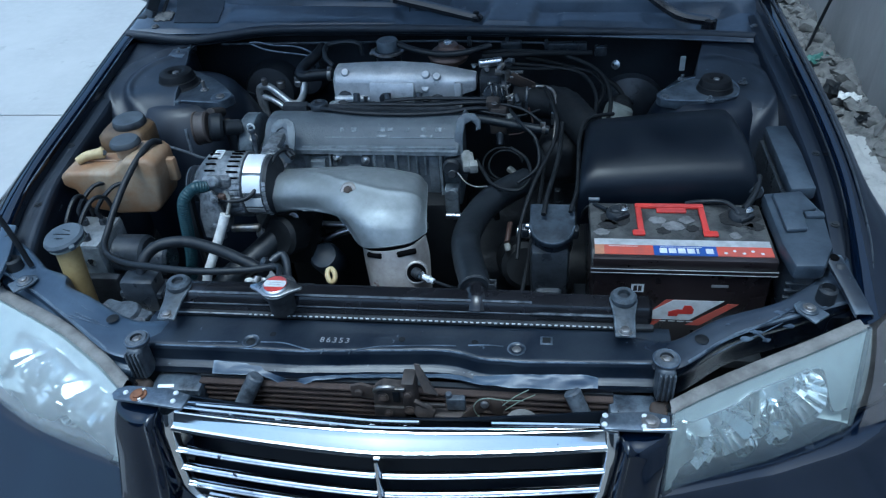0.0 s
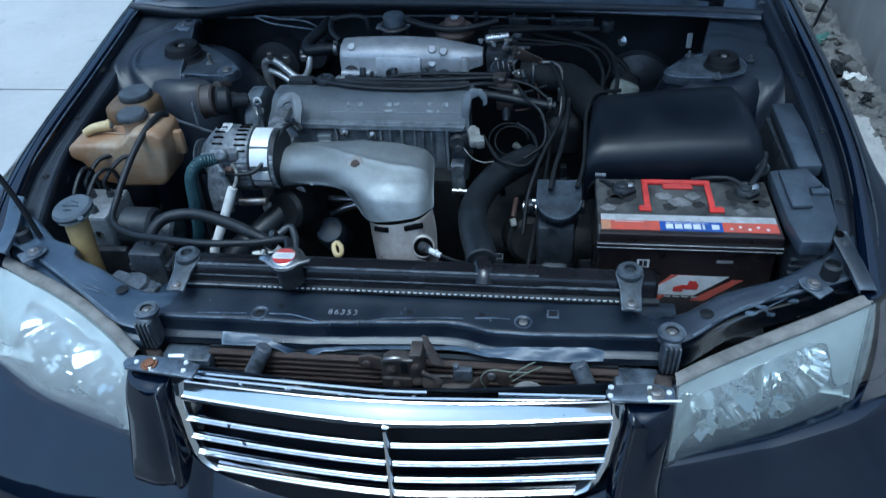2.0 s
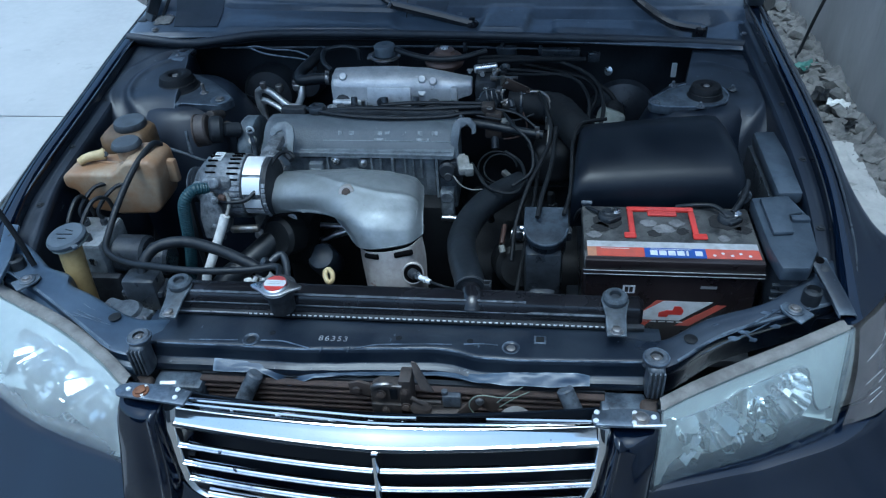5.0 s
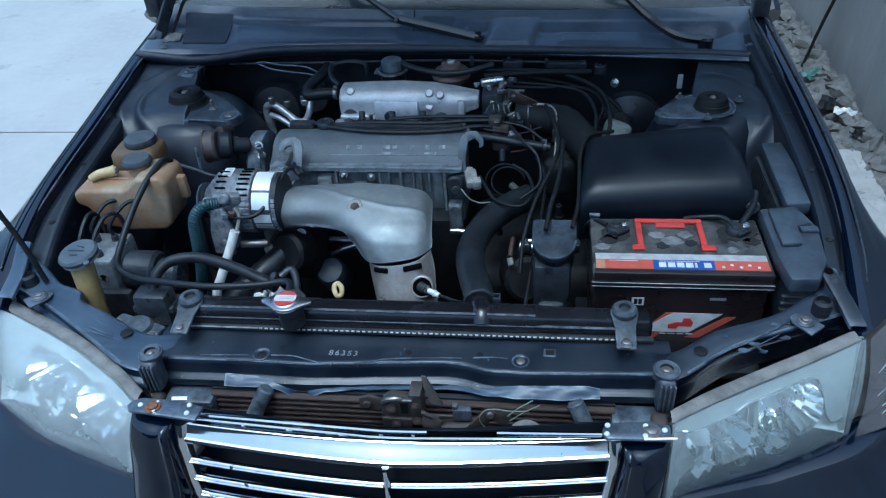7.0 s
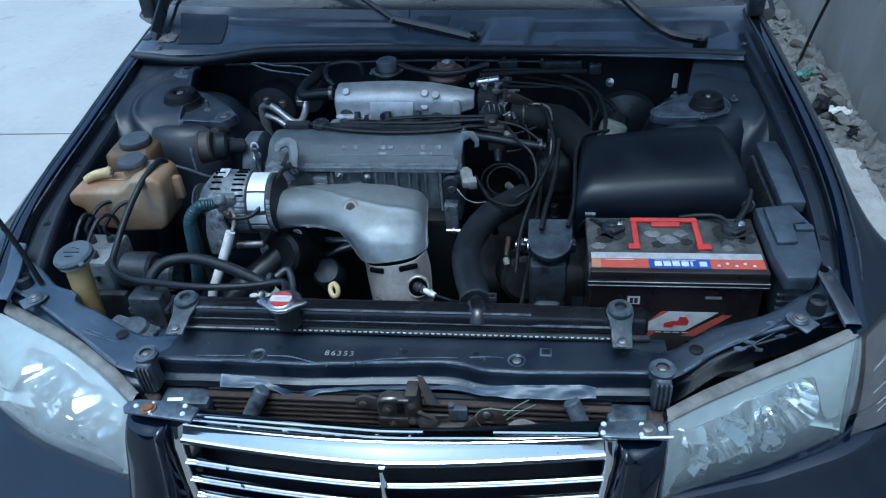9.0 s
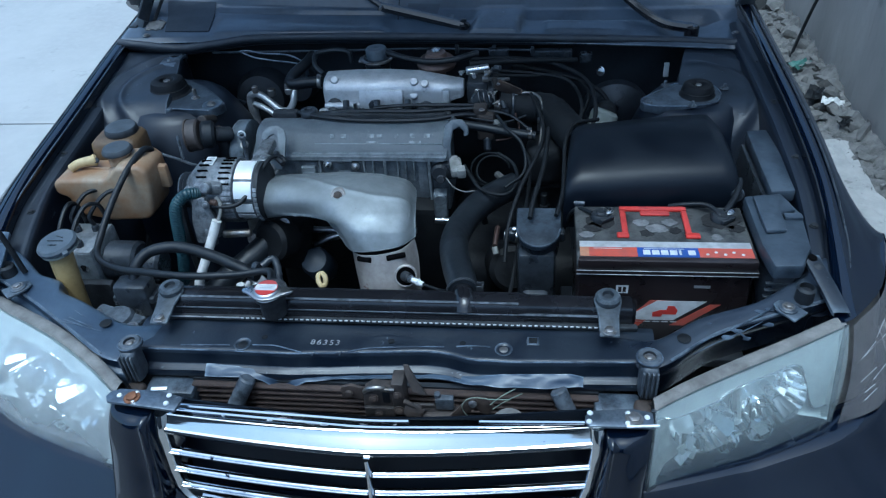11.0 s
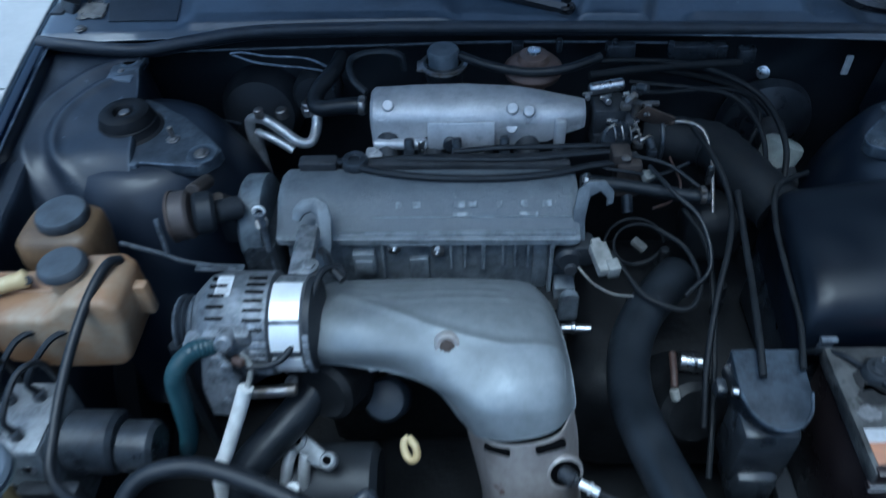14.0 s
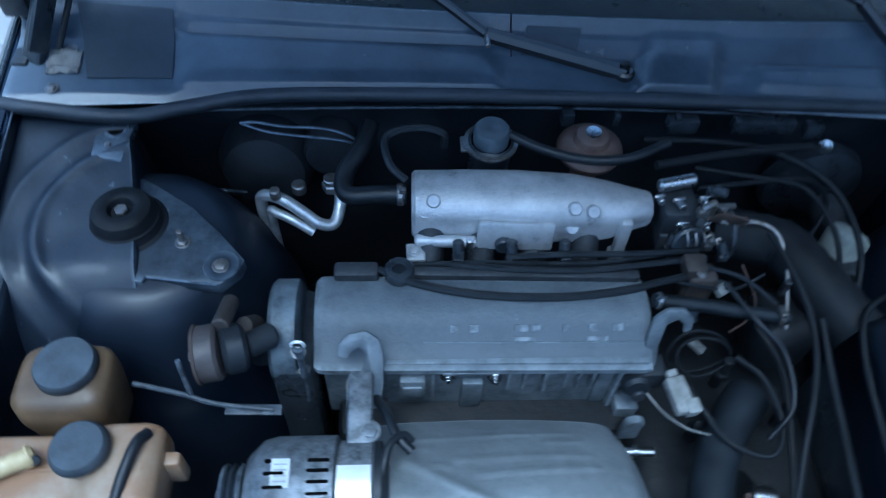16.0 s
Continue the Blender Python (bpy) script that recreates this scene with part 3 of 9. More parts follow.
def build_fender(s, yy, xx, zz, gy, gx):
    prof = ((-0.030, -0.030), (-0.029, -0.006), (-0.024, -0.001), (-0.012, 0.0), (0.004, -0.004), (0.018, -0.016), (0.030, -0.04), (0.042, -0.09), (0.052, -0.17), (0.056, -0.30), (0.045, -0.50))

    def skin(u, v):
        y0 = 0.29 + 0.17 * min(1, v * 1.6)
        y = y0 + (1.735 - y0) * u
        k = v * (len(prof) - 1)
        i = min(int(k), len(prof) - 2)
        o, d = [prof[i][n] + (prof[i + 1][n] - prof[i][n]) * (k - i) for n in (0, 1)]
        narrow = min(1, (y - 0.1) / 0.5)
        p = Vector((smooth_at(yy, xx, y) + o * (narrow if o > 0 else 1), y, smooth_at(yy, zz, y) + d))
        # the front end follows the lamps' edge
        lamp = ((0.735, 0.252, 0.710), (0.740, 0.256, 0.738), (0.770, 0.262, 0.748), (0.838, 0.342, 0.757), (0.874, 0.462, 0.772), (0.892, 0.400, 0.690), (0.900, 0.42, 0.56), (0.900, 0.46, 0.40))
        w = max(0.0, v - 0.12) / 0.88 * (len(lamp) - 2) + min(1.0, v / 0.12)
        curve = smooth_line(lamp, 8)
        q = int(min(w * 8, len(curve) - 2))
        front = curve[q].lerp(curve[q + 1], w * 8 - q)
        b = min(1.0, u / 0.16)
        p = front.lerp(p, b * b * (3 - 2 * b))
        return s * p.x, p.y, p.z
    fender = part("fender", bm_sheet(skin, 60, 30, 0.0), PAINT, car, sharp=60)
    seam = [(s * (smooth_at(yy, xx, y) - 0.004), y, smooth_at(yy, zz, y) + 0.0012) for y in np.linspace(0.34, 1.5, 16)]
    part("edge_seal", bm_tube(seam, 0.0022, 6, 3), BLACK, fender)
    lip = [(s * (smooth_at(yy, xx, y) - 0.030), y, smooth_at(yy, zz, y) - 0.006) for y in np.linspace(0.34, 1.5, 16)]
    # on the left wing the edge's highlight is drawn as a pale line
    part("flange_edge", bm_tube(lip, 0.0016, 6, 3), WEAR_AND_GLINT if s < 0 else BAY_DARK, fender)

    prof2 = ((0.0, 0.0), (0.25, -0.006), (0.85, -0.006), (1.0, -0.012), (1.04, -0.05), (1.10, -0.09), (1.5, -0.16), (2.2, -0.24), (2.4, -0.45))

    def gutter(u, v):
        y = 0.30 + 1.0 * u
        k = v * (len(prof2) - 1)
        i = min(int(k), len(prof2) - 2)
        o, d = [prof2[i][n] + (prof2[i + 1][n] - prof2[i][n]) * (k - i) for n in (0, 1)]
        x0, x1 = smooth_at(yy, xx, y) - 0.028, smooth_at(gy, gx, y)
        wide = max(0.03, x0 - x1)
        x = x0 - wide * min(o, 1) - 0.05 * max(0, o - 1)
        return s * x, y, smooth_at(yy, zz, y) - 0.030 + d
    tab = [(0.728, 0.376, 0.783), (0.734, 0.350, 0.776), (0.743, 0.310, 0.766), (0.752, 0.266, 0.753)] if s > 0 else [(-0.776, 0.408, 0.784), (-0.762, 0.372, 0.779), (-0.745, 0.326, 0.773), (-0.734, 0.262, 0.764)]
    strap = part("fender_bracket", section_sheet([[Vector(q) + Vector((s * d, 0, h)) for q in tab] for d, h in ((-0.015, -0.004), (-0.012, 0.002), (0.010, 0.002), (0.014, -0.004))], 16, 12, 0.002), BAY_SKYLIT if s < 0 else BAY_SHELF, car, "dusty blue wing bracket")
    part("hole", bm_lathe([(0, 0.0012), (0.0065, 0.0012), (0.0078, 0)], 16, pose(*(Vector(tab[0]) + Vector((0, -0.006, 0.001))), 14, 0, 0)), HOLE, strap)
    part("rivet", bm_lathe([(0, 0.004), (0.007, 0.003), (0.010, 0)], 18, pose(*(Vector(tab[1]) + Vector((0, 0.004, 0.0015))), 14, 0, 0)), BAY_DARK, strap)
    apron = part("apron", bm_sheet(gutter, 40, 24, 0.0), BAY_SHELF if s < 0 else BAY_DARKER, car, "dark blue painted inner wing", sharp=50)
    for y in (0.50, 0.68, 0.86, 1.02):
        x = (smooth_at(yy, xx, y) - 0.028 + smooth_at(gy, gx, y)) / 2
        part("bolt", bolt((s * x, y, smooth_at(yy, zz, y) - 0.036), 0.006), BAY_DARK, apron)


for side in SIDES:
    build_fender(*side)


def tilt_z(x):
    """The rear of the bay stands a little higher on the passenger side of the yard."""
    return -0.030 * x


def build_tower(s, x, y, z, r):
    tower = part("strut_tower", bm_lathe([(r * 1.95, -0.42), (r * 1.75, -0.22), (r * 1.45, -0.10), (r * 1.24, -0.05), (r * 1.08, -0.020), (r * 0.93, -0.004), (r * 0.80, 0.0), (r * 0.45, 0.003), (0, 0.003)], 40, pose(x, y, z)), BAY_DARKER, car, "dark blue painted suspension tower")
    if s < 0:
        plate = [(-0.474, 0.884), (-0.479, 0.868), (-0.502, 0.844), (-0.560, 0.852), (-0.598, 0.858), (-0.601, 0.849), (-0.672, 0.866), (-0.716, 0.925), (-0.722, 0.975), (-0.702, 1.030), (-0.667, 1.048), (-0.613, 1.016), (-0.557, 0.976), (-0.512, 0.930)]
        plate = [(a - x, b - y) for a, b in plate]
    else:
        plate = [(-a * 0.80, b * 0.8) for a, b in ((-0.060, -0.050), (-0.025, -0.072), (0.03, -0.080), (0.105, -0.078), (0.142, -0.066), (0.152, -0.044), (0.135, -0.018), (0.07, 0.045), (0.02, 0.074), (-0.03, 0.072), (-0.066, 0.04), (-0.074, -0.005))][::-1]
    part("mount_plate", bm_prism(plate, -0.014, 0.008, pose(x, y, z), 0.004), BAY_SHELF, tower, "dusty dark steel mount plate")
    if s > 0:
        part("plate_rim", bm_tube([(x + a * 0.985, y + b * 0.985, z + 0.0075) for a, b in plate + plate[:1]], 0.0018, 6, 2), WEAR_AND_GLINT, tower)
    c, h = (1.0, 0.72) if s < 0 else (0.80, 0.58)
    top = pose(x - 0.016, y + 0.009, z) if s < 0 else pose(x + 0.006, y - 0.006, z)
    cap = part("mount_cap", bm_lathe([(a * c, b * h) for a, b in ((0.058, 0.006), (0.054, 0.011), (0.048, 0.015), (0.045, 0.024), (0.043, 0.036), (0.041, 0.048), (0.038, 0.056), (0.031, 0.060), (0.023, 0.061), (0.0175, 0.058), (0.014, 0.048), (0, 0.048))], 34, top), CAP_RUBBER, tower, "black rubber strut mount cap")
    part("cap_rib", bm_lathe([(0.0428 * c, 0.030 * h), (0.0455 * c, 0.032 * h), (0.0428 * c, 0.035 * h)], 34, top), CAP_RUBBER, cap)
    part("strut_nut", bm_cyl(0.009 * c, 0.008 * h, top @ pose(0, 0, 0.048 * h), 0.001, 6), ZINC, cap)
    if s < 0:
        arc = lambda r, a0, a1, h: [(x - 0.016 + r * math.cos(radians(a)), y + 0.009 + r * 0.96 * math.sin(radians(a)), z + h) for a in np.linspace(a0, a1, 9)]
        part("groove", bm_tube(arc(0.070, 150, 248, 0.0078), 0.0048, 8, 3), LOOM, tower, "black gap beside the cap")
        part("pressed_ring", bm_tube(arc(0.082, 150, 248, 0.0080), 0.0050, 8, 3), BAY, tower)
        for px, py, tall in ((-0.559, 0.913, 0.022), (-0.684, 0.925, 0.008), (-0.690, 1.036, 0.006)):
            part("stud", joined(bolt((px, py, z + 0.008), 0.0075), bm_cyl(0.0042, tall, pose(px, py, z + 0.010), 0.001, 12)), ZINC, tower)
        ring = part("tip_pad", bm_lathe([(0.024, 0.0), (0.023, 0.0022), (0.013, 0.0026), (0, 0.0026)], 26, pose(-0.503, 0.874, z + 0.008)), BAY, tower)
        part("tip_bolt", bolt((-0.503, 0.872, z + 0.0105), 0.008), ZINC, ring)
        part("front_edge", bm_tube([(-0.506, 0.8445, z + 0.007), (-0.560, 0.8525, z + 0.007), (-0.596, 0.8575, z + 0.007)], 0.0016, 6, 4), WEAR_AND_GLINT, tower)
    else:
        for a in (20, 140, 260):
            p = (x + 0.075 * math.cos(radians(a)), y + 0.065 * math.sin(radians(a)), z + 0.008)
            part("stud", joined(bolt(p, 0.007), bm_cyl(0.0036, 0.012, pose(*p), 0.001, 12)), DUSTY, tower)
        part("tower_bolt", bolt((x - s * 0.105, y - 0.045, z + 0.008), 0.007), DUSTY, tower)


build_tower(-1, -0.622, 0.936, 0.820, 0.118)
build_tower(1, 0.615, 0.925, 0.812, 0.098)


def build_rear():
    part("firewall", bm_sheet(lambda u, v: (-0.80 + 1.60 * u, 1.235 - 0.03 * math.sin(u * 3.1) * v, 0.24 + (0.62 + tilt_z(-0.8 + 1.6 * u)) * v), 20, 8, 0.01), BAY_DARK, car)
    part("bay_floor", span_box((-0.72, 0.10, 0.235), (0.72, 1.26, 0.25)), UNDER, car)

    bump_in = lambda q, lo, hi, soft: min(1.0, max(0.0, (q - lo) / soft)) * min(1.0, max(0.0, (hi - q) / soft))
    plain = ((0, 0.0), (0.08, 0.010), (0.45, 0.020), (0.62, 0.027), (0.80, 0.046), (0.86, 0.050), (1.0, 0.070))
    pod = ((0, 0.0), (0.06, 0.008), (0.14, 0.021), (0.26, 0.026), (0.66, 0.035), (0.72, 0.034), (0.75, 0.027), (0.84, 0.043), (0.88, 0.046), (1.0, 0.070))
    hump = ((0, 0.0), (0.10, 0.012), (0.16, 0.028), (0.80, 0.050), (0.90, 0.056), (1.0, 0.070))

    def cowl_at(x, v):
        """The pressed panel: a long low pod, a faceted hump beside the wiper and a bowl for the other wiper."""
        along = lambda t: curve_at([a for a, _ in t], [b for _, b in t], v)
        z = along(plain)
        z += (along(pod) - z) * bump_in(x + 0.02 * v, -0.595, -0.100, 0.030)
        z += (along(hump) - z) * bump_in(x - 0.03 * v, 0.078, 0.215, 0.018)
        z += 0.010 * bump_in(x, 0.270, 0.500, 0.02) * bump_in(v, 0.18, 0.62, 0.10)
        z -= 0.016 * bump_in(x, 0.560, 0.720, 0.04) * bump_in(v, 0.10, 0.80, 0.18)
        bow = (x / 0.85) ** 2
        return Vector((x, 1.140 - 0.040 * bow + (0.122 + 0.085 * bow) * v, 0.868 + tilt_z(x) + z))
    panel = part("cowl", bm_sheet(lambda u, v: cowl_at(-0.825 + 1.62 * u, v), 180, 60, 0.004), COWL, car, "dusty blue-grey cowl panel below the windscreen", sharp=50)
    lift = Vector((0, -0.0012, 0.0030))
    part("pad", bm_sheet(lambda u, v: cowl_at(-0.716 - 0.030 * v + (0.118 + 0.022 * v) * u, 0.22 + 0.66 * v) + lift, 20, 20, 0.002), COWL_MAT, panel, "matt grey felt pad")
    part("pad", bm_sheet(lambda u, v: cowl_at(-0.085 + 0.010 * v + 0.085 * u, 0.62 + 0.28 * v) + lift, 12, 8, 0.002), COWL_MAT, panel)
    part("panel_joint", bm_tube([cowl_at(-0.100, v) + lift * 0.6 for v in (0.60, 0.75, 0.90, 1.0)], 0.0012, 6, 3), LOOM, panel)
    for x, v in ((-0.765, 0.30), (-0.760, 0.12), (-0.748, 0.50), (0.745, 0.30)):
        part("clip", bolt(cowl_at(x, v) + lift * 0.4, 0.007), ZINC, panel)
    part("torn_foam", bm_sheet(lambda u, v: cowl_at(-0.775 + 0.045 * u, 0.26 + 0.22 * v) + Vector((0, 0, 0.005 + 0.008 * noise.noise(Vector((u * 4, v * 4, 2))))), 10, 6, 0.003), FLANGE, panel, "torn pale foam scrap")
    seal = [(-0.83, 1.11, 0.893), (-0.78, 1.105, 0.888), (-0.66, 1.10, 0.878), (-0.57, 1.12, 0.880), (-0.46, 1.137, 0.886), (-0.25, 1.142, 0.884), (0.0, 1.143, 0.878), (0.35, 1.143, 0.866), (0.60, 1.14, 0.857), (0.78, 1.125, 0.850), (0.82, 1.12, 0.848)]
    part("cowl_seal", joined(bm_tube(seal, 0.011, 10), bm_tube([(x, y + 0.013, z - 0.012) for x, y, z in seal], 0.010, 8)), SEAL_RUBBER, car, "black rubber bonnet seal")

    def shelf(s, x_out, x_in, y0, y1, z0):
        """Pressed steel between the wing, the tower and the cowl, with a rolled-down inner edge."""
        def fn(u, v):
            k = min(1, u / 0.85)
            x = x_out + (x_in + 0.062 * v ** 1.5 - x_out) * k
            y = y0 + (y1 - y0) * v
            roll = max(0, (u - 0.85) / 0.15)
            sag = 0.022 * (1 - v) + 0.15 * max(0.0, (0.34 - v) / 0.34) ** 2
            r = math.hypot(x - 0.620, y - 0.935)
            swage = 0.0045 * math.exp(-((r - 0.128) / 0.009) ** 2) - 0.003 * math.exp(-((r - 0.146) / 0.010) ** 2) + 0.0038 * math.exp(-((r - 0.172) / 0.008) ** 2)
            fold = swage * min(1.0, max(0.0, (x - 0.60) / 0.06)) + 0.004 * noise.noise(Vector((x * 18, y * 14, 2.0)))
            return s * (x - 0.012 * roll), y, z0 + 0.020 * v - sag - 0.13 * roll + fold
        return bm_sheet(fn, 70, 90, 0.0)
    part("tower_shelf", shelf(-1, 0.826, 0.600, 0.760, 1.115, 0.846), BAY_SHELF, car, "dusty dark blue pressed steel shelf", sharp=60)
    ear = part("shelf_ear", bm_prism([(-0.700, 1.040), (-0.655, 1.030), (-0.650, 1.112), (-0.705, 1.108)], 0.846, 0.862, Matrix(), 0.004), BAY, car, "worn blue steel ear")
    part("hole", bm_lathe([(0, 0.001), (0.010, 0.001), (0.0115, 0.0)], 20, pose(-0.675, 1.090, 0.8620)), HOLE, ear)
    part("hole_rim", bm_lathe([(0.0105, 0.0), (0.013, 0.0022), (0.0165, 0.001), (0.017, 0)], 22, pose(-0.675, 1.090, 0.8618)), WEAR_AND_GLINT, ear)
    part("rivet", bm_lathe([(0, 0.004), (0.004, 0.003), (0.005, 0)], 12, pose(-0.680, 1.060, 0.862)), ZINC, ear)
    part("tower_shelf", shelf(1, 0.780, 0.560, 0.775, 1.130, 0.820), BAY_SHELF, car, "dusty dark blue pressed steel shelf", sharp=60)
    screen = lambda x, h: Vector((x * (1 - 0.16 * h), 1.262 + 0.045 * (x / 0.85) ** 2 + 0.72 * h, 0.9375 + tilt_z(x) + 0.50 * h))
    glass_pane = part("windscreen", bm_sheet(lambda u, v: screen(-0.80 + 1.6 * u, v) + Vector((0, -0.002, 0)), 24, 14, 0.0, (0, -1, 1)), WINDSCREEN, car)
    glass_pane.visible_shadow = False
    part("dashboard", bm_sheet(lambda u, v: (-0.79 + 1.58 * u, 1.266 + 0.05 * (2 * u - 1) ** 2 + 0.75 * v, 0.915 + tilt_z(-0.79 + 1.58 * u) - 0.01 * v), 16, 6, 0.02), BLACK, car)
    part("pillar", bm_tube([(-0.838, 1.27, 0.930), (-0.815, 1.36, 1.00), (-0.77, 1.72, 1.20), (-0.69, 2.10, 1.41)], 0.034, 10), PAINT, car)
    part("pillar", bm_tube([(0.815, 1.30, 0.885), (0.77, 1.72, 1.15), (0.69, 2.10, 1.39)], 0.030, 8), PAINT, car)

    on_glass = lambda x, h, up: screen(x, h) + Vector((0, -0.5, 0.87)) * up
    wiper = part("wiper", joined(bm_tube([(0.074, 1.192, 0.886), (-0.02, 1.206, 0.906), (-0.140, 1.228, 0.928)], (0.014, 0.012), 8),
                                 bm_tube([(-0.140, 1.228, 0.929), on_glass(-0.25, 0.030, 0.026), on_glass(-0.40, 0.085, 0.022)], 0.008, 8), bm_cyl(0.017, 0.03, pose(0.074, 1.192, 0.864), 0.004)), TRIM, car, "black windscreen wiper")
    part("pivot_nut", bm_lathe([(0.008, 0.0), (0.008, 0.006), (0.004, 0.008), (0, 0.008)], 14, pose(0.074, 1.192, 0.898)), RUBBER, wiper)
    part("joint", bm_cyl(0.004, 0.026, pose(-0.140, 1.216, 0.935, 90), 0.001), ZINC, wiper)
    part("blade", joined(bm_tube([on_glass(x, h, 0.014) for x, h in ((-0.76, 0.075), (-0.60, 0.082), (-0.40, 0.085), (-0.20, 0.080), (-0.02, 0.070))], 0.007, 6), span_box(tuple(on_glass(-0.50, 0.080, 0.012)), tuple(on_glass(-0.36, 0.098, 0.028)), 0.004)), TRIM, wiper)
    part("blade_yoke", bm_tube([on_glass(-0.40, 0.082, 0.016), on_glass(-0.37, 0.055, 0.010), on_glass(-0.32, 0.050, 0.008)], 0.005, 6), TRIM, wiper)
    other = part("wiper", joined(bm_tube([(0.642, 1.180, 0.872), (0.57, 1.192, 0.884), (0.505, 1.235, 0.915), on_glass(0.45, 0.02, 0.026)], (0.013, 0.010), 8), bm_tube([on_glass(0.45, 0.02, 0.026), on_glass(0.36, 0.07, 0.022), on_glass(0.24, 0.10, 0.02)], 0.0065, 8), bm_cyl(0.018, 0.03, pose(0.642, 1.180, 0.850), 0.004)), TRIM, car, "black windscreen wiper")
    part("blade", bm_tube([on_glass(0.62, 0.10, 0.014), on_glass(0.35, 0.105, 0.014), on_glass(0.06, 0.095, 0.014)], 0.008, 6), TRIM, other)
    part("washer_hose", bm_tube([on_glass(-0.70, 0.07, 0.03), (-0.735, 1.27, 0.985), (-0.748, 1.235, 0.955), (-0.765, 1.20, 0.915)], 0.0045, 8), RUBBER, car, "thin black washer hose")


build_rear()


def build_hood():
    """The raised bonnet, hinged at the cowl and held by a rod."""
    m = pose(0, 1.235, 1.035, -53)
    hood = part("bonnet", bm_sheet(lambda u, v: m @ Vector(((-0.80 + 1.60 * u) * (1 - 0.07 * v * v), -1.10 * v, 0.05 * math.sin(math.pi * u) ** 0.6)), 24, 12, 0.004), PAINT, car)
    inner = [bm_sheet(lambda u, v, a=a: m @ Vector((a[0] + (a[2] - a[0]) * u, -(a[1] + (a[3] - a[1]) * v), -0.012 + 0.03 * math.sin(math.pi * (0.8 + a[0] + (a[2] - a[0]) * u) / 1.6) ** 0.6)), 10, 6, 0.018) for a in ((-0.76, 0.03, 0.76, 0.14), (-0.72, 0.96, 0.72, 1.06), (-0.76, 0.14, -0.64, 0.96), (0.64, 0.14, 0.76, 0.96), (-0.06, 0.14, 0.06, 0.96))]
    part("inner_frame", joined(*inner), BAY_DARK, hood)
    for s, x, dz in ((-1, -0.815, 0.02), (1, 0.775, -0.02)):
        hinge = part("bonnet_hinge", joined(span_box((x - 0.012, 1.17, 0.865 + dz), (x + 0.012, 1.33, 0.895 + dz), 0.004), rod((x, 1.27, 0.88 + dz), (x + s * 0.005, 1.245, 1.06), 0.017, 0.003), span_box((x - 0.020, 1.225, 0.93 + dz), (x + 0.020, 1.262, 1.0 + dz), 0.006)), BLACK, car, "black steel bonnet hinge")
        if s < 0:
            low, high = (-0.800, 1.182, 0.905), (-0.752, 1.268, 1.030)
            part("hinge_plate", joined(bm_box(0.036, 0.014, 0.16, between(low, high) @ pose(0, 0, 0.08), 0.005), bm_box(0.010, 0.034, 0.13, between(low, high) @ pose(-0.016, 0.012, 0.085), 0.004)), BLACK, hinge)
            part("hinge_bolt", bolt((-0.781, 1.206, 0.945), 0.008, (0.3, -0.8, 0.5)), ZINC, hinge)
        part("pivot", bm_cyl(0.011, 0.034, pose(x - 0.017, 1.27, 0.89 + dz, 0, 90, 0), 0.003), ZINC, hinge)


build_hood()


def build_wheel(x):
    wheel = thing_part("wheel", car)
    part("tyre", bm_lathe([(0.19, -0.09), (0.28, -0.10), (0.305, -0.08), (0.308, 0.08), (0.28, 0.10), (0.19, 0.09)], 40, pose(x, 0.935, 0.308, 0, 90, 0)), RUBBER, wheel)
    part("rim", bm_lathe([(0.19, -0.085), (0.17, -0.03), (0.03, -0.02), (0, -0.02), (0, 0.02), (0.03, 0.02), (0.17, 0.03), (0.19, 0.085)], 40, pose(x, 0.935, 0.308, 0, 90, 0)), CAST_DARK, wheel)


def thing_part(name, parent):
    """A part of the car that carries pieces of its own: an empty below the car."""
    ob = new(name)
    ob.empty_display_size = 0.03
    ob.parent = parent
    ob.matrix_parent_inverse = Matrix.Translation(-parent.location)
    return ob


build_wheel(-0.775)
build_wheel(0.775)



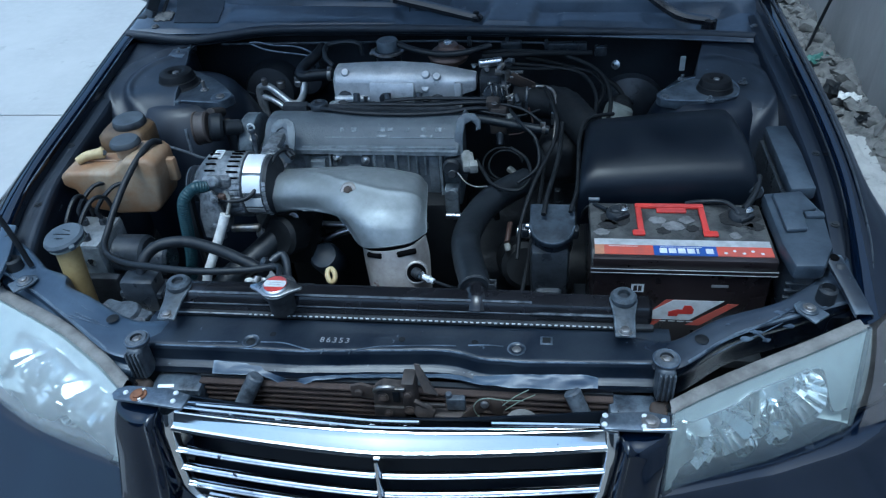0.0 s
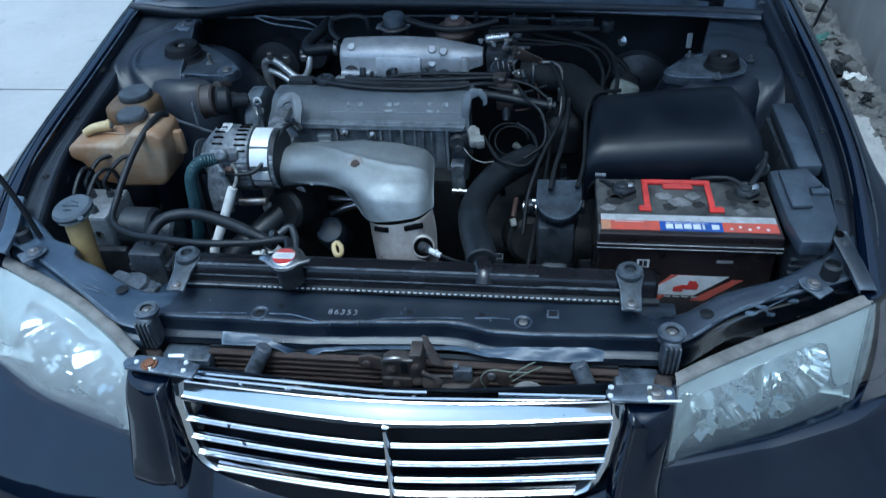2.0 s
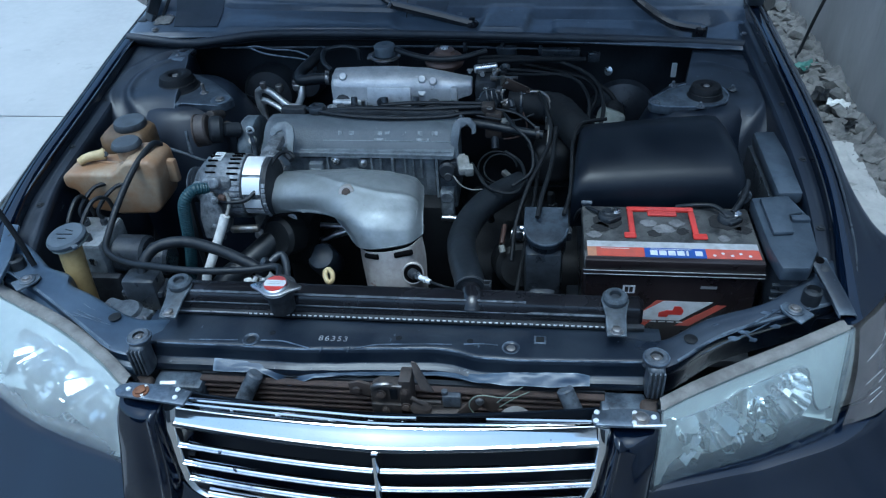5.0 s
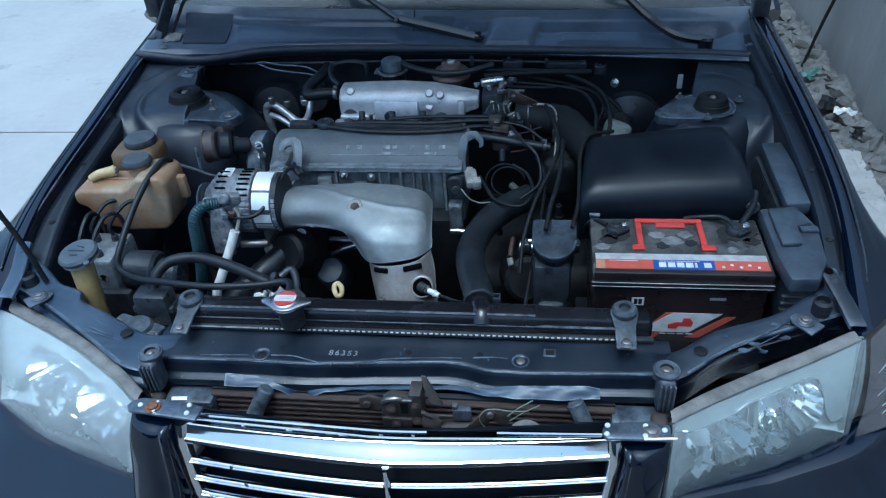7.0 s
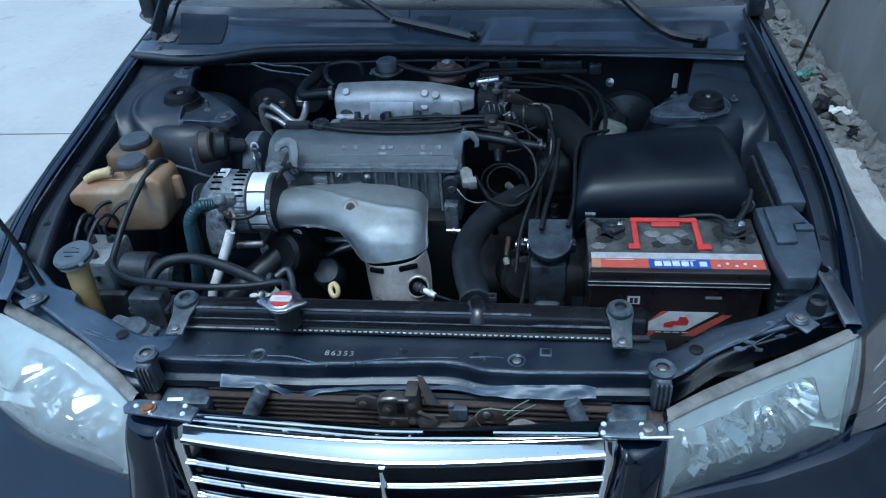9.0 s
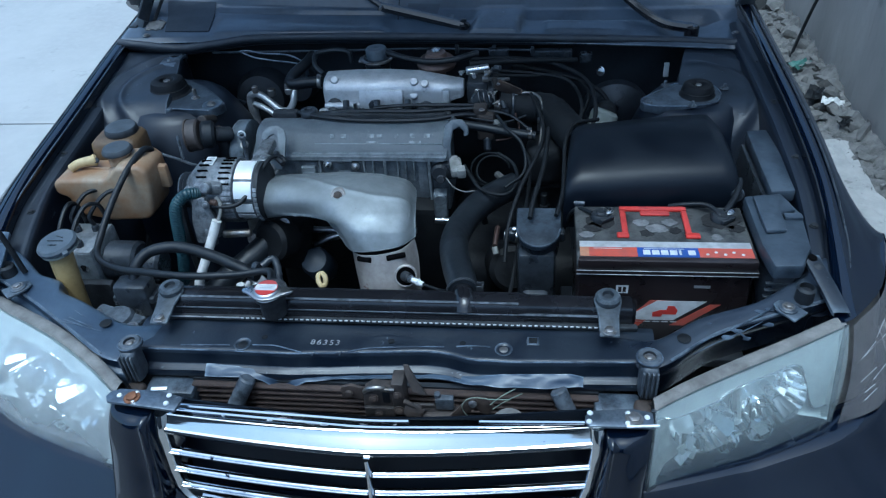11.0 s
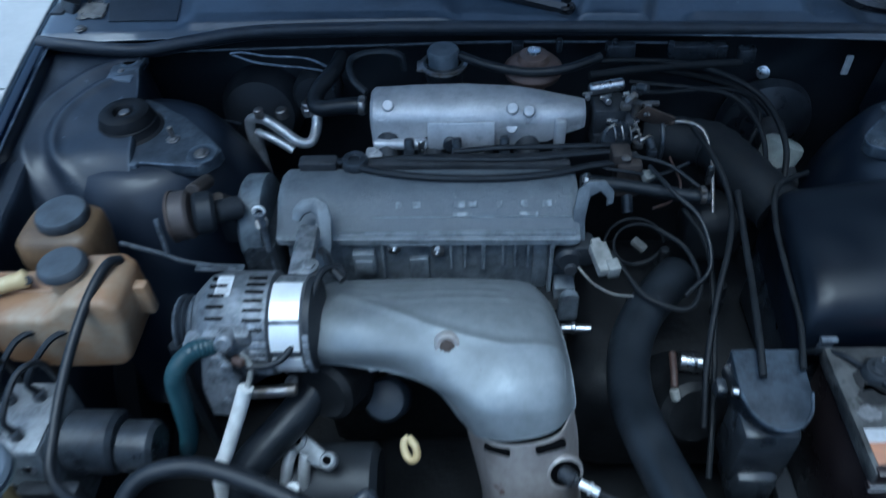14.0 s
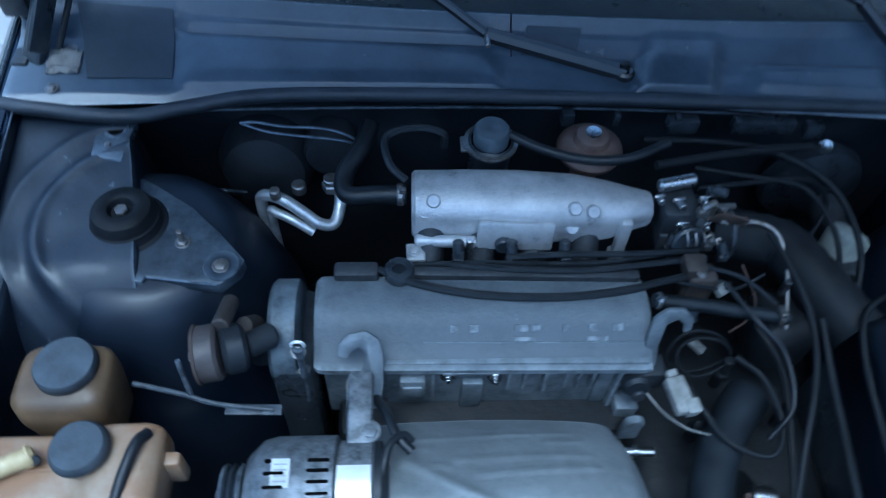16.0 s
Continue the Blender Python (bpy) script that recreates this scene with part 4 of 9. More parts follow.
def build_cabin():
    """The plain rest of the saloon: sides, roof, glass, tail and rear wheels."""
    low = ((-0.86, 0.90), (-0.895, 0.70), (-0.90, 0.45), (-0.86, 0.24))

    def shell(y, deck, narrow=1.0):
        half = [(a * narrow, min(b, deck)) for a, b in low]
        return [(half[0][0] * 0.94, y, deck)] + [(a, y, b) for a, b in half] + [(-a, y, b) for a, b in reversed(half)] + [(-half[0][0] * 0.94, y, deck)]
    part("body_side", bm_loft([shell(1.75, 0.93), shell(2.4, 0.95), (shell(3.4, 0.97)), shell(4.1, 0.98), shell(4.45, 0.95, 0.97), shell(4.62, 0.80, 0.90)], True, True), PAINT, car)
    roof = lambda y, z, w: [(-w, y, z - 0.05), (-w * 0.93, y, z - 0.012), (-w * 0.5, y, z + 0.012), (0, y, z + 0.020), (w * 0.5, y, z + 0.012), (w * 0.93, y, z - 0.012), (w, y, z - 0.05)]
    part("roof", bm_loft([roof(2.08, 1.40, 0.60), roof(2.5, 1.425, 0.60), roof(3.0, 1.42, 0.59), roof(3.35, 1.38, 0.57)]), PAINT, car)
    part("rear_window", bm_sheet(lambda u, v: ((-0.56 + 1.12 * u) * (1 + 0.22 * v), 3.36 + 0.62 * v, 1.37 - 0.40 * v), 8, 6, 0.005), TRIM, car)
    for s in (-1, 1):
        part("side_window", bm_sheet(lambda u, v: (s * (0.60 + 0.22 * v), 1.78 + 2.05 * u + (0.33 - 0.48 * u) * (1 - v) , 1.365 - 0.42 * v), 12, 6, 0.005), TRIM, car)
    for x in (-0.775, 0.775):
        wheel = thing_part("wheel", car)
        part("tyre", bm_lathe([(0.19, -0.09), (0.28, -0.10), (0.305, -0.08), (0.308, 0.08), (0.28, 0.10), (0.19, 0.09)], 40, pose(x * 1.03, 3.60, 0.308, 0, 90, 0)), RUBBER, wheel)


build_cabin()
# ---- the car's nose ----
def build_support():
    """The painted cross panel behind the grille, with its two arms to the wings."""
    front_x, front_y = (-0.43, -0.383, -0.251, -0.141, -0.074, 0.0, 0.090, 0.123, 0.162, 0.225, 0.419, 0.47), (0.170, 0.169, 0.171, 0.169, 0.174, 0.180, 0.185, 0.183, 0.169, 0.166, 0.173, 0.175)
    front = lambda x: sum(curve_at(front_x, front_y, x + d) for d in (-0.012, 0, 0.012)) / 3

    def centre(u, v):
        x = -0.42 + 0.88 * u
        prof = ((0.262, 0.700), (0.255, 0.716), (0.240, 0.7195), (0.218, 0.7195), (0.030, 0.719), (0.005, 0.7188), (0.001, 0.7165), (-0.001, 0.712), (-0.003, 0.700), (-0.005, 0.692), (-0.010, 0.6885), (-0.016, 0.686), (-0.018, 0.680), (-0.018, 0.674))
        k = v * (len(prof) - 1)
        i = min(int(k), len(prof) - 2)
        y, z = [prof[i][n] + (prof[i + 1][n] - prof[i][n]) * (k - i) for n in (0, 1)]
        if i >= 4 or k >= 4:
            y += front(x)
        elif i == 3:
            y = 0.218 + (0.030 + front(x) - 0.218) * (k - 3)
        dent = 0.0012 * noise.noise(Vector((x * 22, y * 30, 1.0)))
        return x, y, z + dent + 0.003 * abs(x) / 0.44
    panel = part("radiator_support", bm_sheet(centre, 110, 52, 0.0), SUPPORT, car, "dark blue painted radiator support panel", sharp=45)
    up_x, up_z = (-0.285, -0.192, -0.113, -0.006, 0.090, 0.180, 0.219, 0.323, 0.345), (0.694, 0.688, 0.6815, 0.6795, 0.681, 0.690, 0.698, 0.701, 0.694)
    low_x, low_z = (-0.285, -0.205, -0.185, -0.154, -0.128, -0.109, -0.024, 0.092, 0.220, 0.299, 0.345), (0.681, 0.683, 0.676, 0.655, 0.668, 0.677, 0.682, 0.682, 0.688, 0.687, 0.690)

    def lip(u, v):
        x = -0.285 + 0.63 * u
        hi, lo = curve_at(up_x, up_z, x), curve_at(low_x, low_z, x)
        crumple = 0.0025 * noise.noise(Vector((x * 30, v * 1.5, 7.0))) * v
        return x, front(x) - 0.006 - 0.018 * v + crumple, hi + (lo - hi) * v ** 1.3 + 0.0015 * noise.noise(Vector((x * 45, v * 2, 3.0)))
    part("lower_lip", bm_sheet(lip, 130, 10, 0.002), BAY_SKYLIT, panel, "dented blue painted lip")
    worn = lambda pts, z, r: bm_tube([(x, y, z + 0.003 * abs(x) / 0.44) for x, y in pts], r, 6, 3)
    part("pressed_edge", worn([(x, front(x) + 0.002) for x in np.linspace(-0.385, 0.425, 46)], 0.7175, 0.0016), WEAR_AND_GLINT, panel)
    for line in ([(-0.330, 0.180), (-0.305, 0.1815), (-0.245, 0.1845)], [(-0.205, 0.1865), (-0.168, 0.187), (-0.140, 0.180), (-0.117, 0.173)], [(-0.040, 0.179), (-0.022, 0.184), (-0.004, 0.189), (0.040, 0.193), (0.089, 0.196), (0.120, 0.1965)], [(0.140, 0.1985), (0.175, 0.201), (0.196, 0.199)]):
        part("pressed_edge", worn(line, 0.7197, 0.0013), WEAR_AND_GLINT, panel)
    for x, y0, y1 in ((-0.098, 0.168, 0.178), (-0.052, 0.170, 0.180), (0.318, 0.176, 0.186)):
        part("pressed_edge", rod((x, y0, 0.7188), (x + 0.003, y1, 0.7200), 0.0009, segs=5), WEAR_AND_GLINT, panel)
    left_in = [(-0.38, 0.235, 0.722), (-0.45, 0.225, 0.728), (-0.55, 0.268, 0.740), (-0.600, 0.289, 0.744), (-0.618, 0.316, 0.745), (-0.664, 0.331, 0.748), (-0.684, 0.345, 0.750), (-0.74, 0.388, 0.755), (-0.80, 0.415, 0.758)]
    left_out = [(-0.40, 0.140, 0.715), (-0.46, 0.147, 0.724), (-0.55, 0.202, 0.734), (-0.600, 0.232, 0.738), (-0.618, 0.243, 0.740), (-0.664, 0.270, 0.743), (-0.684, 0.280, 0.745), (-0.74, 0.308, 0.750), (-0.80, 0.330, 0.752)]
    right_in = [(0.40, 0.235, 0.722), (0.46, 0.225, 0.726), (0.54, 0.272, 0.734), (0.64, 0.310, 0.742), (0.73, 0.385, 0.748), (0.77, 0.420, 0.750)]
    right_out = [(0.43, 0.158, 0.715), (0.48, 0.176, 0.722), (0.56, 0.234, 0.730), (0.66, 0.274, 0.738), (0.74, 0.302, 0.746), (0.775, 0.320, 0.750)]
    for inner, outer in ((left_in, left_out), (right_in, right_out)):
        drop = lambda pts, dy, dz: [(x, y + dy, z + dz) for x, y, z in pts]
        mid = [tuple((a + b) / 2 for a, b in zip(p, q)) for p, q in zip(inner, outer)]
        rows = [drop(inner, 0.004, -0.06), drop(inner, 0.0, -0.004), drop(mid, 0, 0.002), drop(outer, 0.004, 0.001), drop(outer, 0.0, -0.004), drop(outer, 0.002, -0.020), drop(outer, -0.009 if inner is left_in else 0.006, -0.028), drop(outer, -0.010 if inner is left_in else 0.008, -0.07)]
        # same paint on both arms; the left one takes the sky-bright copy
        arm = part("support_arm", section_sheet(rows, 60, 28), BAY_SKYLIT if inner is left_in else BAY, car, "scratched dark blue support arm", sharp=40)
        s = -1 if inner is left_in else 1
        ear = Vector((-0.679, 0.282, 0.749) if s < 0 else (0.673, 0.278, 0.746))
        tab = part("lamp_mount", joined(bm_prism([(-0.024, -0.030), (0.024, -0.030), (0.022, 0.012), (0.010, 0.026), (-0.010, 0.026), (-0.022, 0.012)], 0, 0.005, pose(*ear, 0, 0, 40 * s) @ Matrix.Diagonal((0.72, 0.85, 1.0, 1.0)), 0.003), bm_lathe([(0.015, 0.003), (0.015, 0.007), (0.012, 0.009), (0, 0.009)], 22, pose(*ear))), BAY_SHELF, arm)
        part("bolt", bolt(ear + Vector((0, 0, 0.008)), 0.007), ZINC, tab)
        part("hole", bm_lathe([(0, 0.0012), (0.009, 0.0012), (0.011, 0.0)], 20, pose(*((-0.478, 0.213, 0.7365) if s < 0 else (0.505, 0.222, 0.7315)))), LOOM, arm)
        part("end_post", bm_lathe([(0.015, -0.03), (0.015, 0.010), (0.011, 0.014), (0.011, 0.004), (0, 0.004)], 22, pose(*((-0.722, 0.323, 0.760) if s < 0 else (0.706, 0.308, 0.758)))), BAY_DARK, arm)
        part("fold", bm_tube([q + Vector((0, 0.004, 0.0005)) for q in map(Vector, outer[1:-1])], 0.0022, 6), BAY, arm)
        rnd = random.Random(5 + s)
        on_arm = lambda x, y: Vector((x, y, float(np.interp(abs(x), [abs(q[0]) for q in mid], [q[2] for q in mid])) + 0.0028))
        if s < 0:
            for k, (p, q) in enumerate((((-0.557, 0.216), (-0.480, 0.197)), ((-0.552, 0.222), (-0.500, 0.206)), ((-0.548, 0.212), (-0.505, 0.200)), ((-0.549, 0.240), (-0.522, 0.228)), ((-0.560, 0.210), (-0.530, 0.207)), ((-0.535, 0.215), (-0.492, 0.198)))):
                part("scratch", bm_tube([on_arm(*p), on_arm((p[0] + q[0]) / 2, (p[1] + q[1]) / 2 + 0.002 * (k % 3 - 1)), on_arm(*q)], (0.0009, 0.0004), 5, 3), WEAR_AND_GLINT, arm)
        else:
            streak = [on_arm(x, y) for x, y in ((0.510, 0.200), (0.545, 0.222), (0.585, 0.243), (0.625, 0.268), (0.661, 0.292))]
            part("worn_ridge", bm_tube(streak, 0.0019, 6, 5), WEAR_AND_GLINT, arm)
            part("worn_ridge", bm_tube([q + Vector((0.006, -0.012, 0)) for q in streak[:4]], 0.0010, 6, 5), WEAR_AND_GLINT, arm)
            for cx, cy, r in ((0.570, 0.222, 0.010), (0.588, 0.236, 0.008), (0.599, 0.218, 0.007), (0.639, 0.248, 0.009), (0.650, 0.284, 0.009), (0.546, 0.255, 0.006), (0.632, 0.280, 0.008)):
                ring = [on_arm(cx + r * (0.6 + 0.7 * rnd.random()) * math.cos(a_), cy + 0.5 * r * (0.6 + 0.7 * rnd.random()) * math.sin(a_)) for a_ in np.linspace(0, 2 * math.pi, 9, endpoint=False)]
                part("scuff", bm_loft([[q - Vector((0, 0, 0.002)) for q in ring], ring], True, True), WEAR_AND_GLINT, arm)
            part("cross_bar", rod(on_arm(0.585, 0.240), on_arm(0.601, 0.214), 0.0018, segs=6), WEAR_AND_GLINT, arm)
    for x in (-0.352, -0.19, 0.03, 0.15, 0.335):
        part("spot_hole", bm_lathe([(0.0, 0.0), (0.005, 0.0), (0.0055, 0.0008), (0.0, 0.0008)], 14, pose(float(x), 0.206, 0.7200)), LOOM, panel)
    for x, y in ((-0.223, 0.1875), (0.218, 0.194)):
        ring = part("locating_hole", bm_lathe([(0.008, 0.0), (0.013, 0.0), (0.015, 0.0025), (0.0125, 0.0025), (0.010, 0.001)], 22, pose(x, y, 0.7195)), SUPPORT, panel)
        part("hole_centre", bm_lathe([(0, 0.0022), (0.003, 0.002), (0.008, 0.0006)], 16, pose(x, y, 0.7198)), ZINC if x > 0 else LOOM, panel)
    clip = part("square_clip", joined(span_box((0.255, 0.206, 0.719), (0.275, 0.224, 0.7225), 0.001)), PLATE, panel)
    part("clip_hole", span_box((0.2585, 0.209, 0.7222), (0.2715, 0.221, 0.7232)), LOOM, clip)
    return panel


panel = build_support()


def build_bump_stop(x, y, z):
    stop = part("bonnet_bracket", joined(span_box((x - 0.014, y - 0.026, z - 0.080), (x + 0.014, y + 0.010, z - 0.012), 0.010, 3), bm_lathe([(0.020, 0.0), (0.020, 0.005), (0.016, 0.009), (0.010, 0.009), (0.010, 0.004), (0, 0.004)], 28, pose(x, y, z - 0.014))), DUSTY, car, "dusty black grille mounting bracket")
    part("bolt", bolt((x, y, z - 0.011), 0.0065), ZINC, stop)
    part("rim", bm_tube([(x + 0.0195 * math.cos(radians(a)), y + 0.0195 * math.sin(radians(a)), z - 0.0085) for a in range(0, 361, 30)], 0.0014, 6, 3), WEAR_AND_GLINT, stop)
    for d in (-0.010, -0.003, 0.004, 0.011):
        part("rib", span_box((x + d - 0.0016, y - 0.031, z - 0.07), (x + d + 0.0016, y - 0.025, z - 0.016), 0.001), DUSTY, stop)
    part("clip", joined(span_box((x - 0.020, y - 0.050, z - 0.112), (x + 0.016, y - 0.018, z - 0.078), 0.010, 3), bm_box(0.014, 0.012, 0.020, pose(x + 0.016, y - 0.045, z - 0.090, 20, 30, 20), 0.003), bm_box(0.012, 0.014, 0.016, pose(x - 0.018, y - 0.050, z - 0.098, 10, -25, 0), 0.003)), RUST, stop, "rusty spring clip")


build_bump_stop(-0.402, 0.155, 0.757)
build_bump_stop(0.443, 0.160, 0.757)


def build_bumper():
    px, py = (-0.90, -0.88, -0.84, -0.78, -0.70, -0.56, -0.43, -0.30, 0.03, 0.33, 0.46, 0.60, 0.74, 0.81, 0.86, 0.89, 0.90), (0.62, 0.36, 0.24, 0.165, 0.110, 0.055, 0.022, 0.0, -0.030, 0.010, 0.038, 0.080, 0.128, 0.165, 0.23, 0.36, 0.62)

    def skin(u, v):
        x = 0.90 * math.sin((2 * u - 1) * math.pi / 2)
        top = 0.580 - 0.090 * max(0, 1 - (abs(x - 0.03) / 0.36) ** 6) + 0.018 * max(0, abs(x) - 0.6) / 0.15
        prof = ((0.09, 0.006), (0.006, 0.003), (0.0, -0.001), (-0.018, -0.021), (-0.047, -0.050), (-0.080, -0.086), (-0.101, -0.116), (-0.111, -0.15), (-0.116, -0.19), (-0.112, -0.24), (-0.08, -0.33))
        k = v * (len(prof) - 1)
        i = min(int(k), len(prof) - 2)
        o, d = [prof[i][n] + (prof[i + 1][n] - prof[i][n]) * (k - i) for n in (0, 1)]
        y = sum(curve_at(px, py, x + e) for e in (-0.02, -0.01, 0, 0.01, 0.02)) / 5
        side = min(1.0, max(0.0, (abs(x) - 0.42) / 0.40))
        return x + math.copysign(0.55 * max(0.0, -o) * side, x), y + o * (1 + 0.35 * side), top + d
    part("bumper", bm_sheet(skin, 120, 24, 0.0, (0, -1, 0)), PAINT, car, sharp=60)
    # painted pillars between the grille and the lamps
    for s, a, b, c, d in ((-1, -0.328, -0.400, -0.316, -0.412), (1, 0.374, 0.440, 0.356, 0.428)):
        rows = []
        for f, g, (y0, y1, y2, z) in ((0, 0, (0.060, 0.062, 0.072, 0.712)), (0, 0, (0.026, 0.026, 0.052, 0.709)), (0.2, 0.25, (0.014, 0.012, 0.032, 0.682)), (0.55, 0.6, (-0.002, -0.008, 0.016, 0.632)), (0.85, 0.9, (-0.020, -0.026, -0.002, 0.585)), (0.9, 0.92, (-0.026, -0.032, -0.014, 0.560)), (0.88, 0.92, (-0.030, -0.036, -0.022, 0.540)), (0.85, 0.92, (-0.024, -0.026, -0.020, 0.515))):
            p, q = a + (c - a) * f, b + (d - b) * g
            rows.append([(p - s * 0.004, y0 + 0.03, z), (p, y0 + 0.004, z), (p + (q - p) * 0.10, y0 - 0.007, z), (p + (q - p) * 0.20, y0 - 0.003, z), ((p + q) / 2, y1, z), (p + (q - p) * 0.85, (y1 + y2) / 2, z), (q, y2, z), (q + s * 0.002, y2 + 0.03, z)])
        part("nose_pillar", section_sheet(rows, 28, 30), PAINT, car, sharp=60)


build_bumper()


def build_headlight(s, top, low, beads):
    """A clouded lamp: cover, back shell with stepped reflectors, two bowls, top flange."""
    lamp = thing_part("headlight", car)

    edge = smooth_edge

    def cover(u, v):
        a, b = edge(top, u), edge(low, u)
        p = a.lerp(b, v)
        out = Vector((0.25 * s * u, -0.85, 0.5)).normalized()
        return p + out * 0.030 * math.sin(math.pi * min(1, v * 0.9 + 0.08)) ** 0.8 * math.sin(math.pi * (0.06 + 0.88 * u)) ** 0.35
    lens = part("lens", bm_sheet(cover, 30, 18, 0.0, (0, -1, 0.6)), LENS if s > 0 else LENS_CLOUDY, lamp, "clouded clear lamp cover", sharp=80)
    lens.visible_shadow = False

    def shell(u, v):
        a, b = edge(top, u), edge(low, u)
        p = a.lerp(b, v)
        deep = 0.055 * math.sin(math.pi * u) ** 0.5 * math.sin(math.pi * v) ** 0.5
        j = noise.noise_vector(Vector((round(u * 5) / 5 * 7 + u * 2 + s, v * 3, 3.0))) * 0.018
        return p + Vector((0, deep, -deep * 0.55)) + Vector(j) * min(1, 6 * u * (1 - u)) * min(1, 6 * v * (1 - v))
    part("reflector", bm_sheet(shell, 26, 18, 0.0, (0, -1, 0.6)), HOUSING, lamp, "silver-grey stepped reflector", sharp=12)
    mid = lambda u, v: edge(top, u).lerp(edge(low, u), v)

    def inner_line(u):
        """The bezel's lower edge: a band along the top that steps down and widens at the outer end."""
        step = 1 / (1 + math.exp(-(u - 0.44) * 60))
        fall = 1 / (1 + math.exp(-(u - 0.86) * 45))
        return 0.25 - 0.07 * step + 0.62 * fall - 0.10 * (1 / (1 + math.exp((u - 0.10) * 50)))
    deep = Vector((0, 0.010, -0.006))
    part("bezel", bm_sheet(lambda u, v: mid(0.015 + 0.97 * u, 0.02 + inner_line(u) * v) + deep * (0.5 + 0.5 * v), 60, 6, 0.0, (0, -1, 0.6)), BEZEL, lamp, "pale grey lamp bezel")
    part("bezel_edge", bm_tube([mid(0.015 + 0.97 * u, 0.02 + inner_line(u)) + deep * 0.9 for u in [k / 40 for k in range(41)]], 0.0022, 6, 2), REFLECTOR, lamp)
    for u, v, r in beads:
        c = mid(u, v) + Vector((0, 0.022, -0.008))
        m = Matrix.Translation(c) @ Vector((0.10 * s, -0.90, 0.36)).to_track_quat("Z", "Y").to_matrix().to_4x4()
        big = r > 0.04
        if big:
            # a deep bowl made of upright mirror strips
            rings = []
            for k in range(7):
                f = k / 6
                rings.append([m @ Vector((r * (0.16 + 0.84 * f) * math.cos(a), r * (0.16 + 0.84 * f) * math.sin(a), -0.045 + 0.060 * f * f + 0.0022 * (j % 2))) for j, a in enumerate(np.linspace(0, 2 * math.pi, 22, endpoint=False))])
            part("bowl", bm_loft(rings, True, False), REFLECTOR, lamp, "bright faceted reflector bowl", sharp=5)
        else:
            part("bowl", bm_lathe([(0.006, -0.024), (r * 0.5, -0.018), (r * 0.85, -0.004), (r, 0.010), (r * 1.1, 0.012)], 11, m), REFLECTOR, lamp, sharp=8)
        part("bulb_shield", bm_lathe([(0.0, 0.010), (0.005, 0.009), (0.0085 if big else 0.005, 0.002), (0.0085 if big else 0.005, -0.020), (0, -0.022)], 16, m), STEEL if big else HOUSING, lamp)
    for k in range(3):
        # upright struts between the two bowls
        u = 0.47 + 0.05 * k
        part("strut", bm_loft([[mid(u + du, v) + Vector((0, 0.018 + dd, -0.004)) for du, dd in ((-0.012, 0.004), (-0.004, -0.004), (0.006, -0.003), (0.014, 0.006))] for v in (0.30 + 0.06 * k, 0.50, 0.62 + 0.04 * k)], False, False), REFLECTOR if k != 1 else HOUSING, lamp, sharp=10)
    rnd = random.Random(17 + s)
    for k in range(9):
        c = mid(rnd.uniform(0.14, 0.80), rnd.uniform(0.66, 0.90)) + Vector((0, 0.016, -0.002))
        m = Matrix.Translation(c) @ Vector((rnd.uniform(-0.5, 0.5), -0.8, rnd.uniform(0.1, 0.9))).to_track_quat("Z", "Y").to_matrix().to_4x4() @ pose(0, 0, 0, 0, 0, rnd.uniform(0, 180))
        w = rnd.uniform(0.5, 1.1)
        part("reflector_facet", bm_prism([(-0.016 * w, -0.006 * w), (0.012 * w, -0.011 * w), (0.018 * w, 0.005 * w), (-0.010 * w, 0.009 * w)], 0, 0.002, m), REFLECTOR if k % 3 else HOUSING, lamp)
    rim = [edge(top, k / 12) + Vector((0, 0.012, -0.002)) for k in range(13)]
    part("top_flange", section_sheet([[q + Vector((0, -0.013, 0.001)) for q in rim], [q + Vector((0, -0.005, 0.004)) for q in rim], [q + Vector((0, 0.013, 0.001)) for q in rim], [q + Vector((0, 0.016, -0.03)) for q in rim]], 24, 9), FLANGE, lamp, "dirty grey lamp flange")
    bead = [edge(low, k / 10) + Vector((0, -0.002, -0.004)) for k in range(11)]
    part("lower_gasket", bm_tube(bead, 0.005, 8, 2), BLACK, lamp)
    inner = [edge(top, 0).lerp(edge(low, 0), k / 6) for k in range(7)]
    part("side_gasket", bm_tube(inner, 0.005, 8, 2), BLACK, lamp)
    outer = [edge(top, 1).lerp(edge(low, 1), k / 6) for k in range(7)]
    part("side_gasket", bm_tube(outer, 0.004, 8, 2), BLACK, lamp)
    back = part("housing", bm_sheet(lambda u, v: mid(u, v) + Vector((0, 0.075 * math.sin(math.pi * v) ** 0.4, -0.05 * math.sin(math.pi * v))), 10, 8, 0.0), BLACK, lamp)
    return back


def smooth_edge(pts, u):
    k = u * (len(pts) - 1)
    i = min(int(k), len(pts) - 2)
    t = k - i
    p = [Vector(q) for q in pts]
    b, c = p[i], p[i + 1]
    a = p[i - 1] if i else 2 * b - c
    d = p[i + 2] if i + 2 < len(p) else 2 * c - b
    return 0.5 * (2 * b + (c - a) * t + (2 * a - 5 * b + 4 * c - d) * t * t + (3 * b - a - 3 * c + d) * t ** 3)


